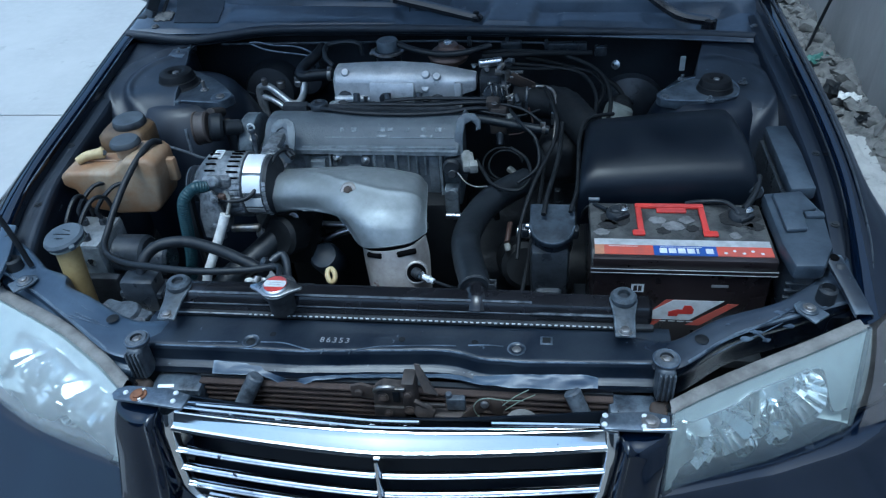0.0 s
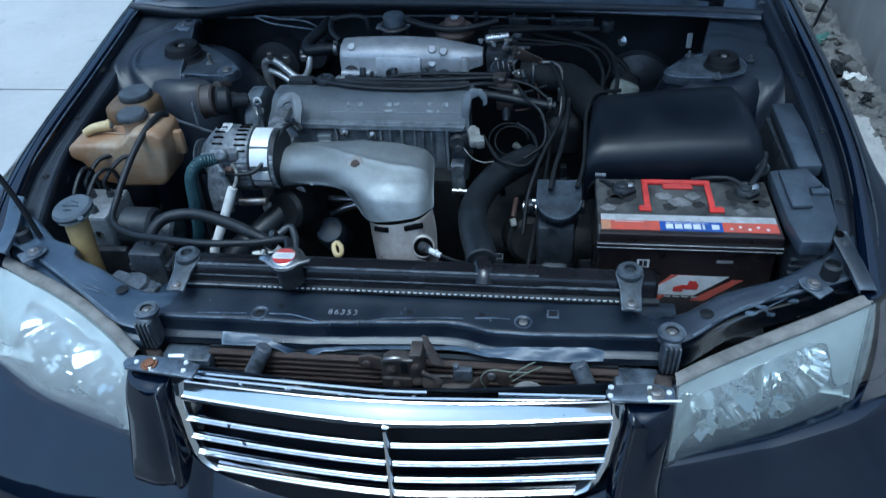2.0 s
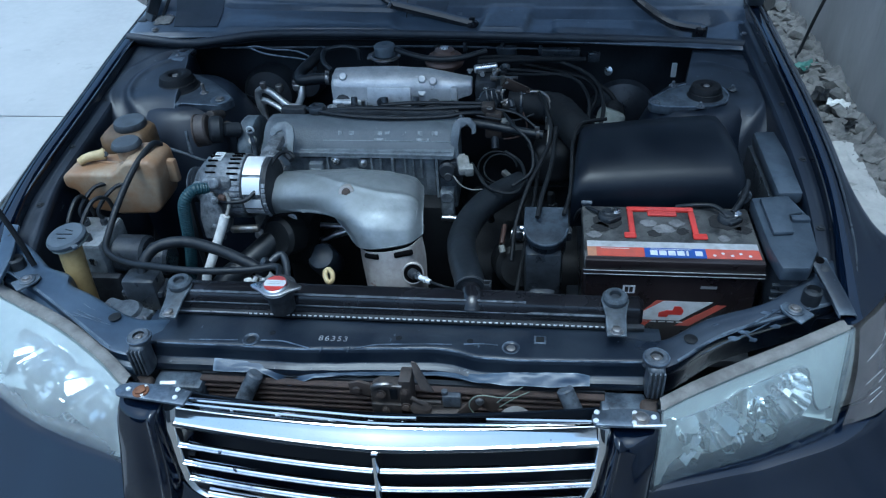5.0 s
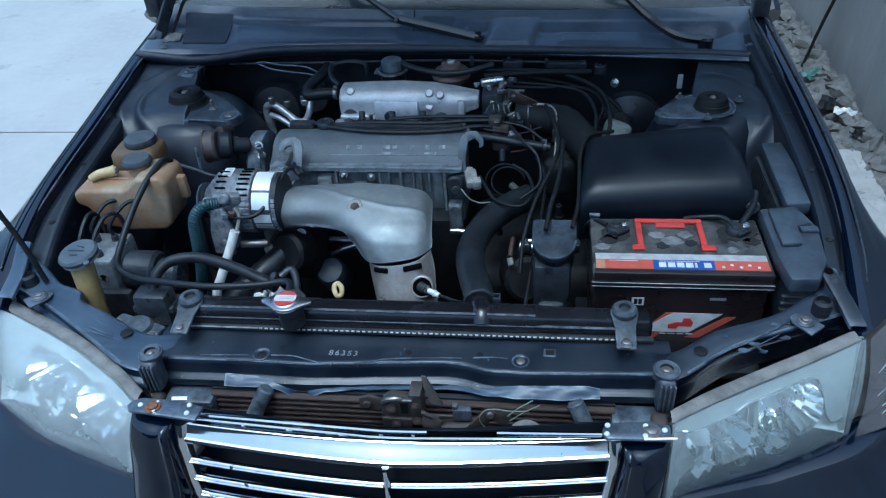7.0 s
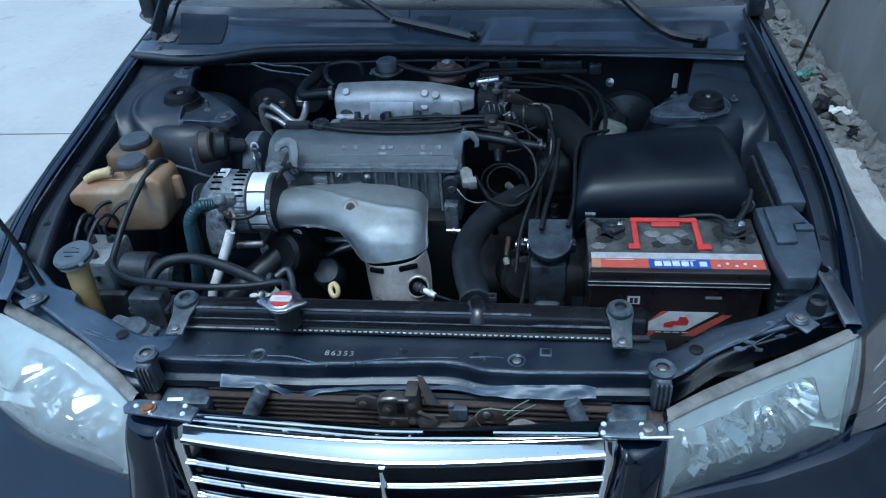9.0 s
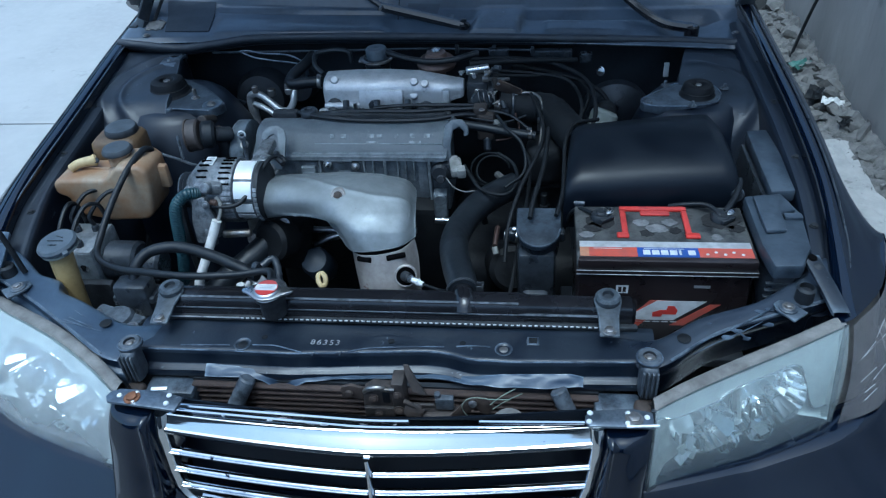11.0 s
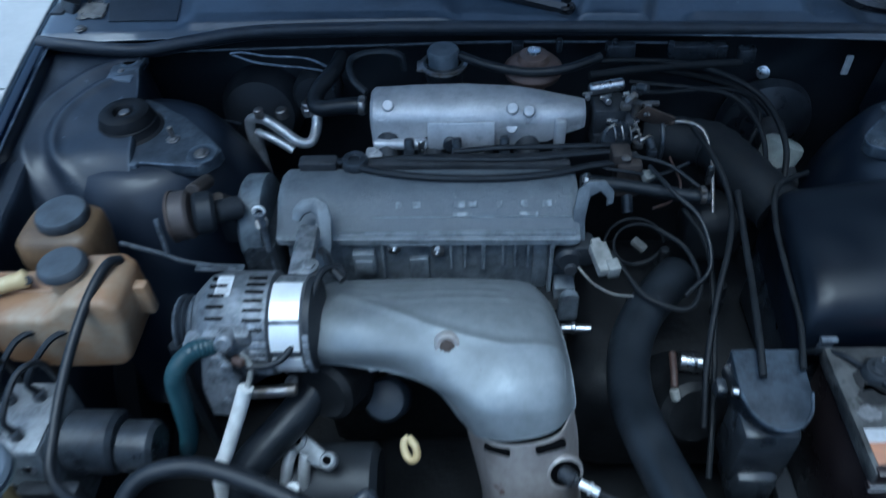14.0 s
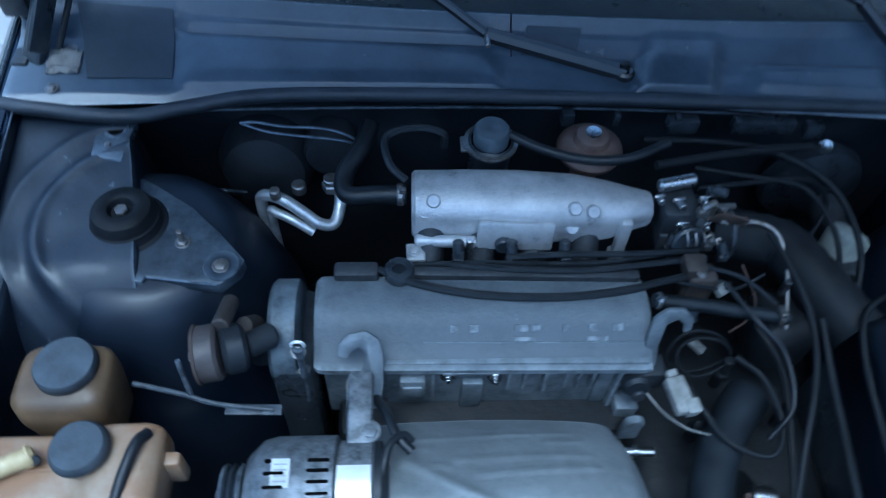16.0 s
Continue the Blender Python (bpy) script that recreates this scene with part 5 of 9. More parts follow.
BEADS = ((0.31, 0.46, 0.050), (0.67, 0.44, 0.052), (0.50, 0.62, 0.020), (0.44, 0.80, 0.018), (0.62, 0.78, 0.020))
build_headlight(1, [(0.446, 0.086, 0.712), (0.500, 0.118, 0.719), (0.580, 0.160, 0.727), (0.670, 0.205, 0.735), (0.757, 0.252, 0.742)],
                [(0.440, 0.042, 0.584), (0.515, 0.078, 0.576), (0.590, 0.108, 0.576), (0.665, 0.140, 0.582), (0.742, 0.176, 0.600)], BEADS)
build_headlight(-1, [(-0.402, 0.076, 0.712), (-0.470, 0.128, 0.717), (-0.565, 0.186, 0.723), (-0.660, 0.230, 0.729), (-0.760, 0.272, 0.736)],
                [(-0.424, 0.030, 0.585), (-0.495, 0.052, 0.577), (-0.570, 0.076, 0.577), (-0.655, 0.108, 0.584), (-0.755, 0.160, 0.600)], BEADS)


def build_corner_lamp(s, top, low, material, label):
    def skin(u, v):
        a, b = smooth_edge(top, u), smooth_edge(low, u)
        return a.lerp(b, v) + Vector((s * 0.4, -0.7, 0.2)) * 0.016 * math.sin(math.pi * (0.1 + 0.8 * v))
    lamp = part("corner_lamp", bm_sheet(skin, 16, 12, 0.0, (s, -1, 0.3)), material, car, label, sharp=80)
    part("backing", bm_sheet(lambda u, v: skin(u, v) + Vector((-s * 0.022, 0.030, -0.004)), 10, 8, 0.002), HOUSING if s < 0 else FLANGE, lamp)
    if s < 0:
        for k in range(11):
            part("flute", bm_tube([skin(0.12 + 0.15 * i, 0.10 + 0.08 * k) + Vector((0.0004, -0.0004, 0)) for i in range(6)], 0.0018, 6, 2), LABEL_WHITE, lamp)
    if s > 0:
        rnd = random.Random(8)
        for k in range(10):
            u, v = rnd.uniform(0.1, 0.6), rnd.uniform(0.2, 0.85)
            p, q = skin(u, v), skin(u + rnd.uniform(0.08, 0.3), v - rnd.uniform(0.02, 0.08))
            part("scratch", rod(p + Vector((0.0006, -0.001, 0.0003)), q + Vector((0.0006, -0.001, 0.0003)), 0.0006, segs=5), LABEL_SILVER, lamp)


build_corner_lamp(1, [(0.763, 0.250, 0.744), (0.832, 0.330, 0.752), (0.868, 0.450, 0.768)], [(0.750, 0.172, 0.598), (0.832, 0.212, 0.625), (0.885, 0.350, 0.672)], LENS_SCUFFED, "scuffed grey corner lamp")
build_corner_lamp(-1, [(-0.766, 0.270, 0.738), (-0.838, 0.350, 0.750), (-0.874, 0.460, 0.768)], [(-0.762, 0.156, 0.598), (-0.840, 0.205, 0.625), (-0.890, 0.350, 0.672)], LENS, "clear ribbed corner lamp")


def build_grille():
    grille = thing_part("grille", car)

    def face(x, v):
        """The grille's face: x across, v down, bowed forward to a keel in the middle."""
        t = (x - 0.022) / 0.33
        return Vector((x, 0.004 + 0.030 * abs(t) ** 1.5 - 0.024 * v, 0.729 - 0.184 * v + 0.006 * t))

    ends = ((0.0, -0.309, 0.357), (0.24, -0.310, 0.357), (0.43, -0.309, 0.354), (0.64, -0.308, 0.349), (0.83, -0.304, 0.338), (0.95, -0.293, 0.324), (1.0, -0.272, 0.304))
    edge_x = lambda v, n: curve_at([e[0] for e in ends], [e[n] for e in ends], v)

    def bar(v, x0, x1, half, deep, name, material):
        prof = ((deep, half), (0.0008, half * 0.96), (-0.0020, half * 0.70), (-0.0034, half * 0.30), (-0.0034, half * 0.02), (-0.0056, -half * 0.14), (-0.0062, -half * 0.5), (-0.0045, -half * 0.85), (0.002, -half), (deep, -half))
        rings = [[face(float(x), v) + Vector((0, dy, dz)) for dy, dz in prof] for x in np.linspace(x0, x1, 17)]
        return part(name, bm_loft(rings), material, grille, sharp=32)

    part("backing", bm_sheet(lambda u, v: face(-0.306 + 0.66 * u, 0.1 + 0.9 * v) + Vector((0, 0.05, 0)), 16, 8, 0.003), AIRBOX, grille, "dark inside of the grille")
    # the top bar: a flat crest, a sloping mirror band and a bright lip below a groove
    prof = ((0.030, -0.020), (0.026, -0.0155), (0.020, -0.0148), (0.0175, -0.0158), (0.0160, -0.0180), (0.010, -0.0225), (0.004, -0.0275), (-0.0010, -0.0315), (-0.0026, -0.0332), (-0.0024, -0.0338), (-0.0060, -0.0352), (-0.0082, -0.0385), (-0.0076, -0.0420), (-0.0040, -0.0448), (0.010, -0.0455))
    part("top_bar", bm_loft([[face(float(x), 0.0) + Vector((0, dy * (1 - 0.5 * abs((x - 0.022) / 0.33)) if dy > 0 else dy, dz)) for dy, dz in prof] for x in (*np.linspace(-0.306, 0.022, 22), *np.linspace(0.030, 0.354, 22))]), CHROME, grille, "bright chrome top bar", sharp=28)
    part("lower_panel", bm_sheet(lambda u, v: face(-0.27 + 0.57 * u, 1.0) + Vector((0, 0.006 - 0.010 * v, -0.004 - 0.065 * v)), 20, 4, 0.003), AIRBOX, grille)
    for v in (0.43, 0.636, 0.826):
        bar(v, edge_x(v, 1), 0.018, 0.0036, 0.005, "slat", CHROME_WORN)
        bar(v, 0.030, edge_x(v, 2), 0.0036, 0.005, "slat", CHROME_WORN)
    bar(0.995, -0.275, 0.307, 0.0042, 0.008, "bottom_bar", CHROME)
    part("divider", bm_loft([[face(0.024, v) + Vector((dx, dy, 0)) for dx, dy in ((-0.0045, 0.025), (-0.0045, -0.006), (-0.0018, -0.011), (0.0018, -0.011), (0.0045, -0.006), (0.0045, 0.025))] for v in np.linspace(0.23, 1.01, 8)]), CHROME, grille)
    for n, s in ((1, -1), (2, 1)):
        rings = []
        for v in (0.075, 0.09, 0.13, 0.24, 0.43, 0.64, 0.83, 0.92, 0.97, 1.0):
            wide = 0.0115 - 0.0045 * v
            p = face(edge_x(v, n), v) + Vector((s * 0.003, 0.016 * max(0.0, 1 - v / 0.20), 0))
            rings.append([p + Vector((s * wide * a, b, 0)) for a, b in ((-1.0, 0.012), (-0.95, 0.0), (-0.6, -0.0055), (0.0, -0.008), (0.6, -0.0055), (0.95, 0.0), (1.0, 0.012))])
        part("side_frame", bm_loft(rings), CHROME, grille, sharp=40)

    # the pitted plated shelf behind the crest, with two raised lines
    def shelf(x, v):
        t = abs((x - 0.022) / 0.33)
        rear = Vector((x, 0.054 + 0.010 * t, 0.7105))
        return (face(x, 0.0) + Vector((0, 0.021 * (1 - 0.5 * t), -0.0170))).lerp(rear, v)
    part("top_shelf", bm_sheet(lambda u, v: shelf(-0.306 + 0.66 * u, v), 40, 10, 0.004), CHROME_DARKENED, grille, "pitted chrome top shelf, its dark reflection put into the colour")
    line = lambda x0, x1, y0, dy, r: bm_tube([(x, y0 + dy * abs((x - 0.022) / 0.33), 0.7140) for x in np.linspace(x0, x1, 12)], r, 6, 2)
    for x0, x1, y0, dy in ((-0.300, 0.350, 0.0300, 0.019), (-0.300, 0.082, 0.0430, 0.014), (0.188, 0.352, 0.0430, 0.015)):
        part("raised_line", line(x0, x1, y0, dy, 0.0026), CHROME, grille)
    rnd = random.Random(12)
    for k in range(16):
        x = rnd.uniform(-0.28, 0.33)
        p = shelf(x, rnd.uniform(0.10, 0.55))
        part("fleck", rod(p + Vector((0, 0, 0.0008)), p + Vector((rnd.uniform(0.003, 0.014), rnd.uniform(-0.001, 0.001), 0.0008)), rnd.uniform(0.0005, 0.0011), segs=5), FOIL, grille)
    for s, x in ((-1, -0.340), (1, 0.390)):
        w = 0.78 if s > 0 else 1.0
        tab = part("bracket", bm_prism([(-0.055 * w, -0.014), (0.062 * w, -0.018), (0.064 * w, 0.010), (0.02, 0.018), (-0.045 * w, 0.015), (-0.060 * w, 0.007), (-0.063 * w, -0.004)], 0, 0.006, pose(x, 0.055, 0.723, 0, 0, 4 * s), 0.002), PLATE, grille, "scratched metal grille bracket")
        part("screw", bolt((x + s * 0.022 * (1 if s > 0 else 0.8), 0.054, 0.729), 0.009), RUST_SCREW if s < 0 else ZINC, tab)
        if s > 0:
            part("shiny_edge", rod((x + 0.010, 0.040, 0.7285), (x + 0.056, 0.044, 0.7285), 0.002, segs=8), FOIL, tab)
        else:
            part("folded_tab", bm_box(0.026, 0.006, 0.004, pose(x + 0.020, 0.073, 0.731, 20, 0, 5), 0.001), FOIL, tab)
        for dx, dy in ((-0.045, 0.058), (-0.016, 0.064), (-0.014, 0.046), (0.045, 0.062), (0.047, 0.046)):
            part("rivet", bm_lathe([(0, 0.003), (0.0035, 0.002), (0.0045, 0)], 10, pose(x - s * dx * 0.9, dy, 0.729)), FOIL, tab)
    return grille


build_grille()


def build_latch():
    case = [(-0.006, 0.645), (0.052, 0.645), (0.052, 0.690), (0.044, 0.704), (0.010, 0.706), (-0.004, 0.694)]
    flat = lambda pts, y0, y1, bevel=0.002: bm_prism(pts, y0, y1, Matrix.Rotation(math.pi / 2, 4, "X"), bevel)
    latch = part("bonnet_latch", joined(flat(case, -0.135, -0.112, 0.003), span_box((0.044, 0.108, 0.650), (0.064, 0.142, 0.722), 0.003), span_box((-0.004, 0.106, 0.646), (0.046, 0.113, 0.668), 0.003)), RUST_DARK, car, "rusty bonnet latch")
    part("slot", span_box((0.028, 0.1105, 0.676), (0.040, 0.1125, 0.700), 0.001), LOOM, latch)
    part("claw", joined(bm_tube([(0.000, 0.112, 0.700), (0.010, 0.106, 0.713), (0.026, 0.106, 0.716), (0.038, 0.110, 0.708)], 0.0042, 8), span_box((0.028, 0.104, 0.709), (0.050, 0.110, 0.714), 0.001)), ZINC, latch, "worn steel latch claw")
    part("flap", bm_loft([[(x0, y, z0), (x1, y - 0.004, z1), (x1, y - 0.001, z1), (x0, y + 0.003, z0)] for y, x0, z0, x1, z1 in ((0.138, 0.062, 0.735, 0.070, 0.738), (0.128, 0.066, 0.722, 0.082, 0.722), (0.114, 0.078, 0.700, 0.100, 0.698))]), RUST_DARK, latch)
    part("ear", joined(flat([(-0.040, 0.682), (-0.004, 0.676), (-0.004, 0.704), (-0.022, 0.710), (-0.040, 0.704)], -0.120, -0.114, 0.002), bm_cyl(0.007, 0.005, pose(-0.026, 0.114, 0.694, 90), 0.002)), RUST, latch)
    for p, r in (((0.014, 0.108, 0.690), 0.006), ((0.054, 0.106, 0.700), 0.005), ((0.054, 0.106, 0.665), 0.006), ((0.020, 0.104, 0.657), 0.005)):
        part("bolt", bolt(p, r, (0, -1, 0.2)), RUST, latch)
    part("lever", joined(span_box((0.062, 0.106, 0.672), (0.112, 0.112, 0.680), 0.002), rod((0.064, 0.104, 0.690), (0.094, 0.104, 0.668), 0.004, 0.001, 10)), RUST_DARK, latch)
    part("disc", bm_lathe([(0, 0.006), (0.012, 0.006), (0.016, 0.003), (0.016, 0.0)], 22, pose(0.078, 0.104, 0.668, 75)), RUST_DARK, latch)
    part("tab", joined(span_box((0.112, 0.110, 0.664), (0.142, 0.122, 0.690), 0.003), bm_cyl(0.005, 0.008, pose(0.116, 0.116, 0.690), 0.001)), DUSTY, latch, "dusty grey stop block")
    part("under_plate", span_box((0.085, 0.100, 0.650), (0.150, 0.125, 0.660), 0.003), RUST_DARK, latch)
    arm = part("safety_catch", joined(flat([(0.126, 0.652), (0.146, 0.652), (0.184, 0.696), (0.180, 0.710), (0.166, 0.710)], -0.100, -0.096), flat([(0.166, 0.694), (0.178, 0.708), (0.196, 0.706), (0.206, 0.690), (0.200, 0.670), (0.190, 0.668)], -0.105, -0.101)), RUST, car, "bent rusty safety catch")
    part("rivet", bm_lathe([(0, 0.006), (0.005, 0.005), (0.007, 0.0)], 14, pose(0.174, 0.096, 0.700, 75)), ZINC, arm)
    part("spring_wire", bm_tube([(0.170, 0.094, 0.664), (0.158, 0.092, 0.690), (0.162, 0.090, 0.710), (0.176, 0.090, 0.720), (0.205, 0.094, 0.713), (0.232, 0.098, 0.710)], 0.0009, 6), GREEN, arm, "thin greenish spring wire")
    part("spring_wire", bm_tube([(0.201, 0.095, 0.700), (0.220, 0.100, 0.716), (0.240, 0.104, 0.728)], 0.0009, 6), GREEN, arm)
    part("spring_wire", bm_tube([(0.205, 0.095, 0.690), (0.225, 0.100, 0.704), (0.250, 0.104, 0.718)], 0.0008, 6), GREEN, arm)
    for x, y, z, r in ((0.133, 0.086, 0.640, 0.028), (0.230, 0.092, 0.660, 0.030)):
        horn = part("horn", bm_lathe([(r, -0.016), (r, -0.004), (r * 0.94, 0.0), (r * 0.55, 0.003), (r * 0.5, 0.006), (0, 0.006)], 26, pose(x, y, z, 12)), FLANGE, car, "dusty grey horn disc")
        part("stud", bm_cyl(0.005, 0.016, pose(x - 0.004, y, z + 0.004), 0.001, 10), ZINC, horn)


build_latch()


def build_condenser():
    cond = thing("condenser", (0.02, 0.125, 0.30), "rusty brown finned air conditioning condenser", "condenser")
    part("core", span_box((-0.31, 0.150, 0.30), (0.37, 0.160, 0.674)), BAY_DARK, cond)
    for k in range(18):
        z = 0.452 + 0.0125 * k
        part("tube", span_box((-0.31, 0.138, z), (0.37, 0.151, z + 0.0055), 0.0015, 1), FINS, cond)
    for x in (-0.315, 0.375):
        part("end_tank", span_box((x - (0.075 if x < 0 else 0.012), 0.120, 0.30), (x + (0.012 if x < 0 else 0.060), 0.160, 0.668), 0.006), BAY_SHELF, cond)
    for a, b in (((-0.255, 0.105, 0.60), (-0.205, 0.14, 0.690)), ((0.345, 0.105, 0.61), (0.305, 0.14, 0.690))):
        single("brace_hose", rod(a, b, 0.014, 0.003), DUSTY, "short dusty black brace before the condenser", "brace")


build_condenser()


def build_radiator():
    rad = thing("radiator", (0.02, 0.28, 0.30), "dark radiator with black plastic top tank and crimped edge", "radiator")
    ring = [(-0.026, -0.020), (-0.026, 0.006), (-0.018, 0.018), (0.0, 0.022), (0.016, 0.018), (0.024, 0.006), (0.024, -0.020)]
    part("top_tank", bm_loft([[(x, 0.276 + dy * w, 0.742 + dz * w) for dy, dz in ring] for x, w in ((-0.402, 0.7), (-0.394, 1.0), (-0.34, 1.0), (0.24, 1.0), (0.26, 0.86), (0.40, 0.86), (0.426, 0.9), (0.432, 0.65))]), TRIM, rad, "black plastic top tank")
    crimp = part("crimp_strip", span_box((-0.405, 0.242, 0.722), (0.435, 0.254, 0.731), 0.003), CAST_DARK, rad, "crimped aluminium strip")
    tooth = mesh_of(bm_box(0.0056, 0.002, 0.0030, Matrix(), 0.0006, 1), "crimp_tooth", LABEL_WHITE)
    for k in range(64):
        ob = new("crimp_tooth", tooth)
        ob.parent = crimp
        ob.matrix_basis = pose(-0.24 + 0.0098 * k, 0.2420, 0.7300)
    part("crimp_line", rod((-0.400, 0.2425, 0.7302), (-0.245, 0.2425, 0.7302), 0.0014, segs=6), LABEL_SILVER, crimp)
    # highlights along the tank's steps, put in as two thin paler ridges
    for y, z, x1 in ((0.262, 0.7605, 0.24), (0.2515, 0.746, 0.38)):
        part("tank_highlight_ridge", bm_tube([(-0.36, y, z), (-0.1, y, z), (x1, y, z)], 0.0024, 6), DUSTY, rad)
    part("core", span_box((-0.39, 0.255, 0.30), (0.42, 0.290, 0.722)), BAY_DARK, rad)
    for x in (-0.372, 0.386):
        br = part("mount_bracket", joined(bm_prism([(-0.016, -0.072), (0.016, -0.072), (0.017, -0.03), (0.023, 0.0), (0.017, 0.017), (0.0, 0.023), (-0.017, 0.017), (-0.023, 0.0), (-0.017, -0.03)], 0, 0.006, pose(x, 0.272, 0.762, 13), 0.003), bm_lathe([(0.021, 0.0), (0.021, 0.008), (0.017, 0.013), (0.010, 0.013), (0.008, 0.007), (0, 0.007)], 26, pose(x, 0.272, 0.764))), BRACKET, rad, "dusty black radiator mounting bracket")
        part("bolt", bolt((x, 0.212, 0.752), 0.008), ZINC, br)
    part("filler_neck", bm_lathe([(0.022, -0.05), (0.022, -0.012), (0.030, -0.010), (0.030, 0.0), (0, 0)], 26, pose(-0.178, 0.245, 0.794)), CAST_DARK, rad)
    return rad


radiator = build_radiator()


def build_cap(rad):
    m = pose(-0.178, 0.236, 0.794, 0, 0, 0)
    cap = part("pressure_cap", bm_lathe([(0.023, 0.0), (0.024, 0.006), (0.022, 0.010), (0.019, 0.012), (0, 0.012)], 30, m), STEEL, rad, "steel pressure cap with a red and white label")
    part("ear", bm_prism([(-0.044, -0.003), (-0.030, -0.011), (-0.014, -0.024), (0.0, -0.027), (0.014, -0.024), (0.030, -0.011), (0.044, -0.003), (0.044, 0.003), (0.030, 0.011), (0.014, 0.022), (-0.014, 0.022), (-0.030, 0.011), (-0.044, 0.003)], 0.003, 0.008, m, 0.002), STEEL, cap)
    part("rim", bm_lathe([(0.0235, 0.0), (0.0255, 0.001), (0.0255, 0.004), (0.0235, 0.005)], 30, m), FOIL, cap)
    part("red_label", bm_cyl(0.0192, 0.001, m @ pose(0, 0, 0.0121), 0), RED, cap)
    part("white_label", bm_prism([(-0.0170, -0.0078), (0.0170, -0.0078), (0.0188, 0.0), (0.0172, 0.0075), (-0.0172, 0.0075), (-0.0188, 0.0)], 0.0132, 0.0138, m), LABEL_WHITE, cap)
    for k in range(2):
        part("print_bar", span_box((-0.188, 0.2330 + 0.0045 * k, 0.8079), (-0.168, 0.2342 + 0.0045 * k, 0.8083)), LABEL_SILVER, cap)


build_cap(radiator)


def build_marks():
    font = bpy.data.curves.new("paint_number", "FONT")
    font.body, font.size, font.extrude, font.space_character = "86353", 0.0165, 0.0002, 1.3
    font.materials.append(LABEL_SILVER)
    ob = new("paint_number", font)
    ob.parent = panel
    ob.matrix_basis = pose(-0.107, 0.1930, 0.7204)


build_marks()
# ---- prop rod ----
single("prop_rod", bm_tube([(-0.690, 0.325, 0.755), (-0.706, 0.330, 0.84), (-0.752, 0.336, 1.06), (-0.785, 0.40, 1.34), (-0.770, 0.60, 1.66), (-0.745, 0.715, 1.705)], 0.0055, 8), RUBBER, "thin black steel rod that holds the bonnet up", "prop rod")

# ---- engine ----
engine = thing("engine", (-0.12, 0.80, 0.25), "grey four-cylinder engine with dusty cast covers", "engine")


def build_block():
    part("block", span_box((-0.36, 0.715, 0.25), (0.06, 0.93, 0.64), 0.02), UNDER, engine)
    head = part("cylinder_head", span_box((-0.375, 0.772, 0.60), (0.068, 0.90, 0.744), 0.006), GREY, engine, "dirty grey cylinder head")
    part("head_rail", span_box((-0.290, 0.766, 0.600), (0.030, 0.780, 0.735), 0.003), GREY, head)
    for x, z0 in ((-0.227, 0.665), (-0.124, 0.690), (-0.103, 0.692), (-0.046, 0.694), (-0.028, 0.692), (-0.009, 0.690)):
        part("rib", span_box((x - 0.0022, 0.757, z0), (x + 0.0022, 0.782, 0.7470), 0.0010, 1), GREY, head)
    for x, z in ((-0.208, 0.735), (-0.144, 0.728)):
        part("stud", joined(bolt((x, 0.758, z), 0.0070, (0, -1, 0.3)), bm_cyl(0.0034, 0.010, between((x, 0.756, z), (x, 0.70, z + 0.02)), 0.0005, 10)), STEEL, head)
    part("rocker_pad", span_box((-0.188, 0.756, 0.640), (-0.158, 0.772, 0.712), 0.004), GREY, head)
    part("end_box", joined(span_box((-0.272, 0.752, 0.676), (-0.238, 0.782, 0.728), 0.003), span_box((-0.268, 0.749, 0.684), (-0.242, 0.754, 0.716), 0.002)), GREY, head)
    for x, z0 in ((-0.075, 0.690), (0.026, 0.622)):
        part("frame_post", span_box((x - 0.0032, 0.754, z0), (x + 0.0032, 0.782, 0.7500), 0.0012, 1), GREY, head)
    part("flat_web", span_box((-0.001, 0.762, 0.640), (0.020, 0.785, 0.7460), 0.002), GREY, head)
    for x0, x1, z in ((-0.215, -0.150, 0.7410), (-0.078, 0.004, 0.7450), (0.022, 0.064, 0.7455)):
        part("frame_lip", span_box((x0, 0.7545, z), (x1, 0.7620, z + 0.005), 0.001), GREY, head)
    part("end_housing", joined(bm_cyl(0.020, 0.030, pose(0.050, 0.770, 0.712, 78), 0.005), span_box((0.046, 0.752, 0.694), (0.090, 0.790, 0.736), 0.008)), BAY_DARK, head, "grimy coolant outlet housing")
    part("outlet_plug", bm_cyl(0.010, 0.006, pose(0.053, 0.740, 0.706, 78), 0.002), CAST_DARK, head)
    part("cast_pad", span_box((0.032, 0.738, 0.622), (0.064, 0.770, 0.664), 0.003), GREY, head)
    # valve cover: a long casting with a sloping front and a flanged foot
    ring = [(-0.067, -0.046), (-0.067, -0.036), (-0.056, -0.033), (-0.046, -0.028), (-0.032, -0.020), (-0.018, -0.008), (-0.004, 0.0), (0.014, 0.004), (0.045, 0.003), (0.060, -0.004), (0.066, -0.02), (0.068, -0.046)]
    rings = []
    for x, w in ((-0.384, 0.90), (-0.378, 0.985), (-0.370, 1.0), (-0.28, 1.0), (-0.1, 1.0), (0.050, 1.0), (0.060, 0.985), (0.066, 0.92)):
        rings.append([(x, 0.822 + dy * w - 0.010 * (x + 0.15), 0.790 - 0.006 * (x + 0.15) + (dz + 0.046) * w - 0.046) for dy, dz in ring])
    cover = part("valve_cover", bm_loft(rings), GREY, engine, "dusty grey ribbed valve cover", sharp=30)
    part("flange", joined(span_box((-0.300, 0.7545, 0.746), (0.066, 0.778, 0.7535), 0.003, turn=-0.6), span_box((-0.290, 0.762, 0.752), (0.060, 0.785, 0.7590), 0.003, turn=-0.6)), GREY, cover)
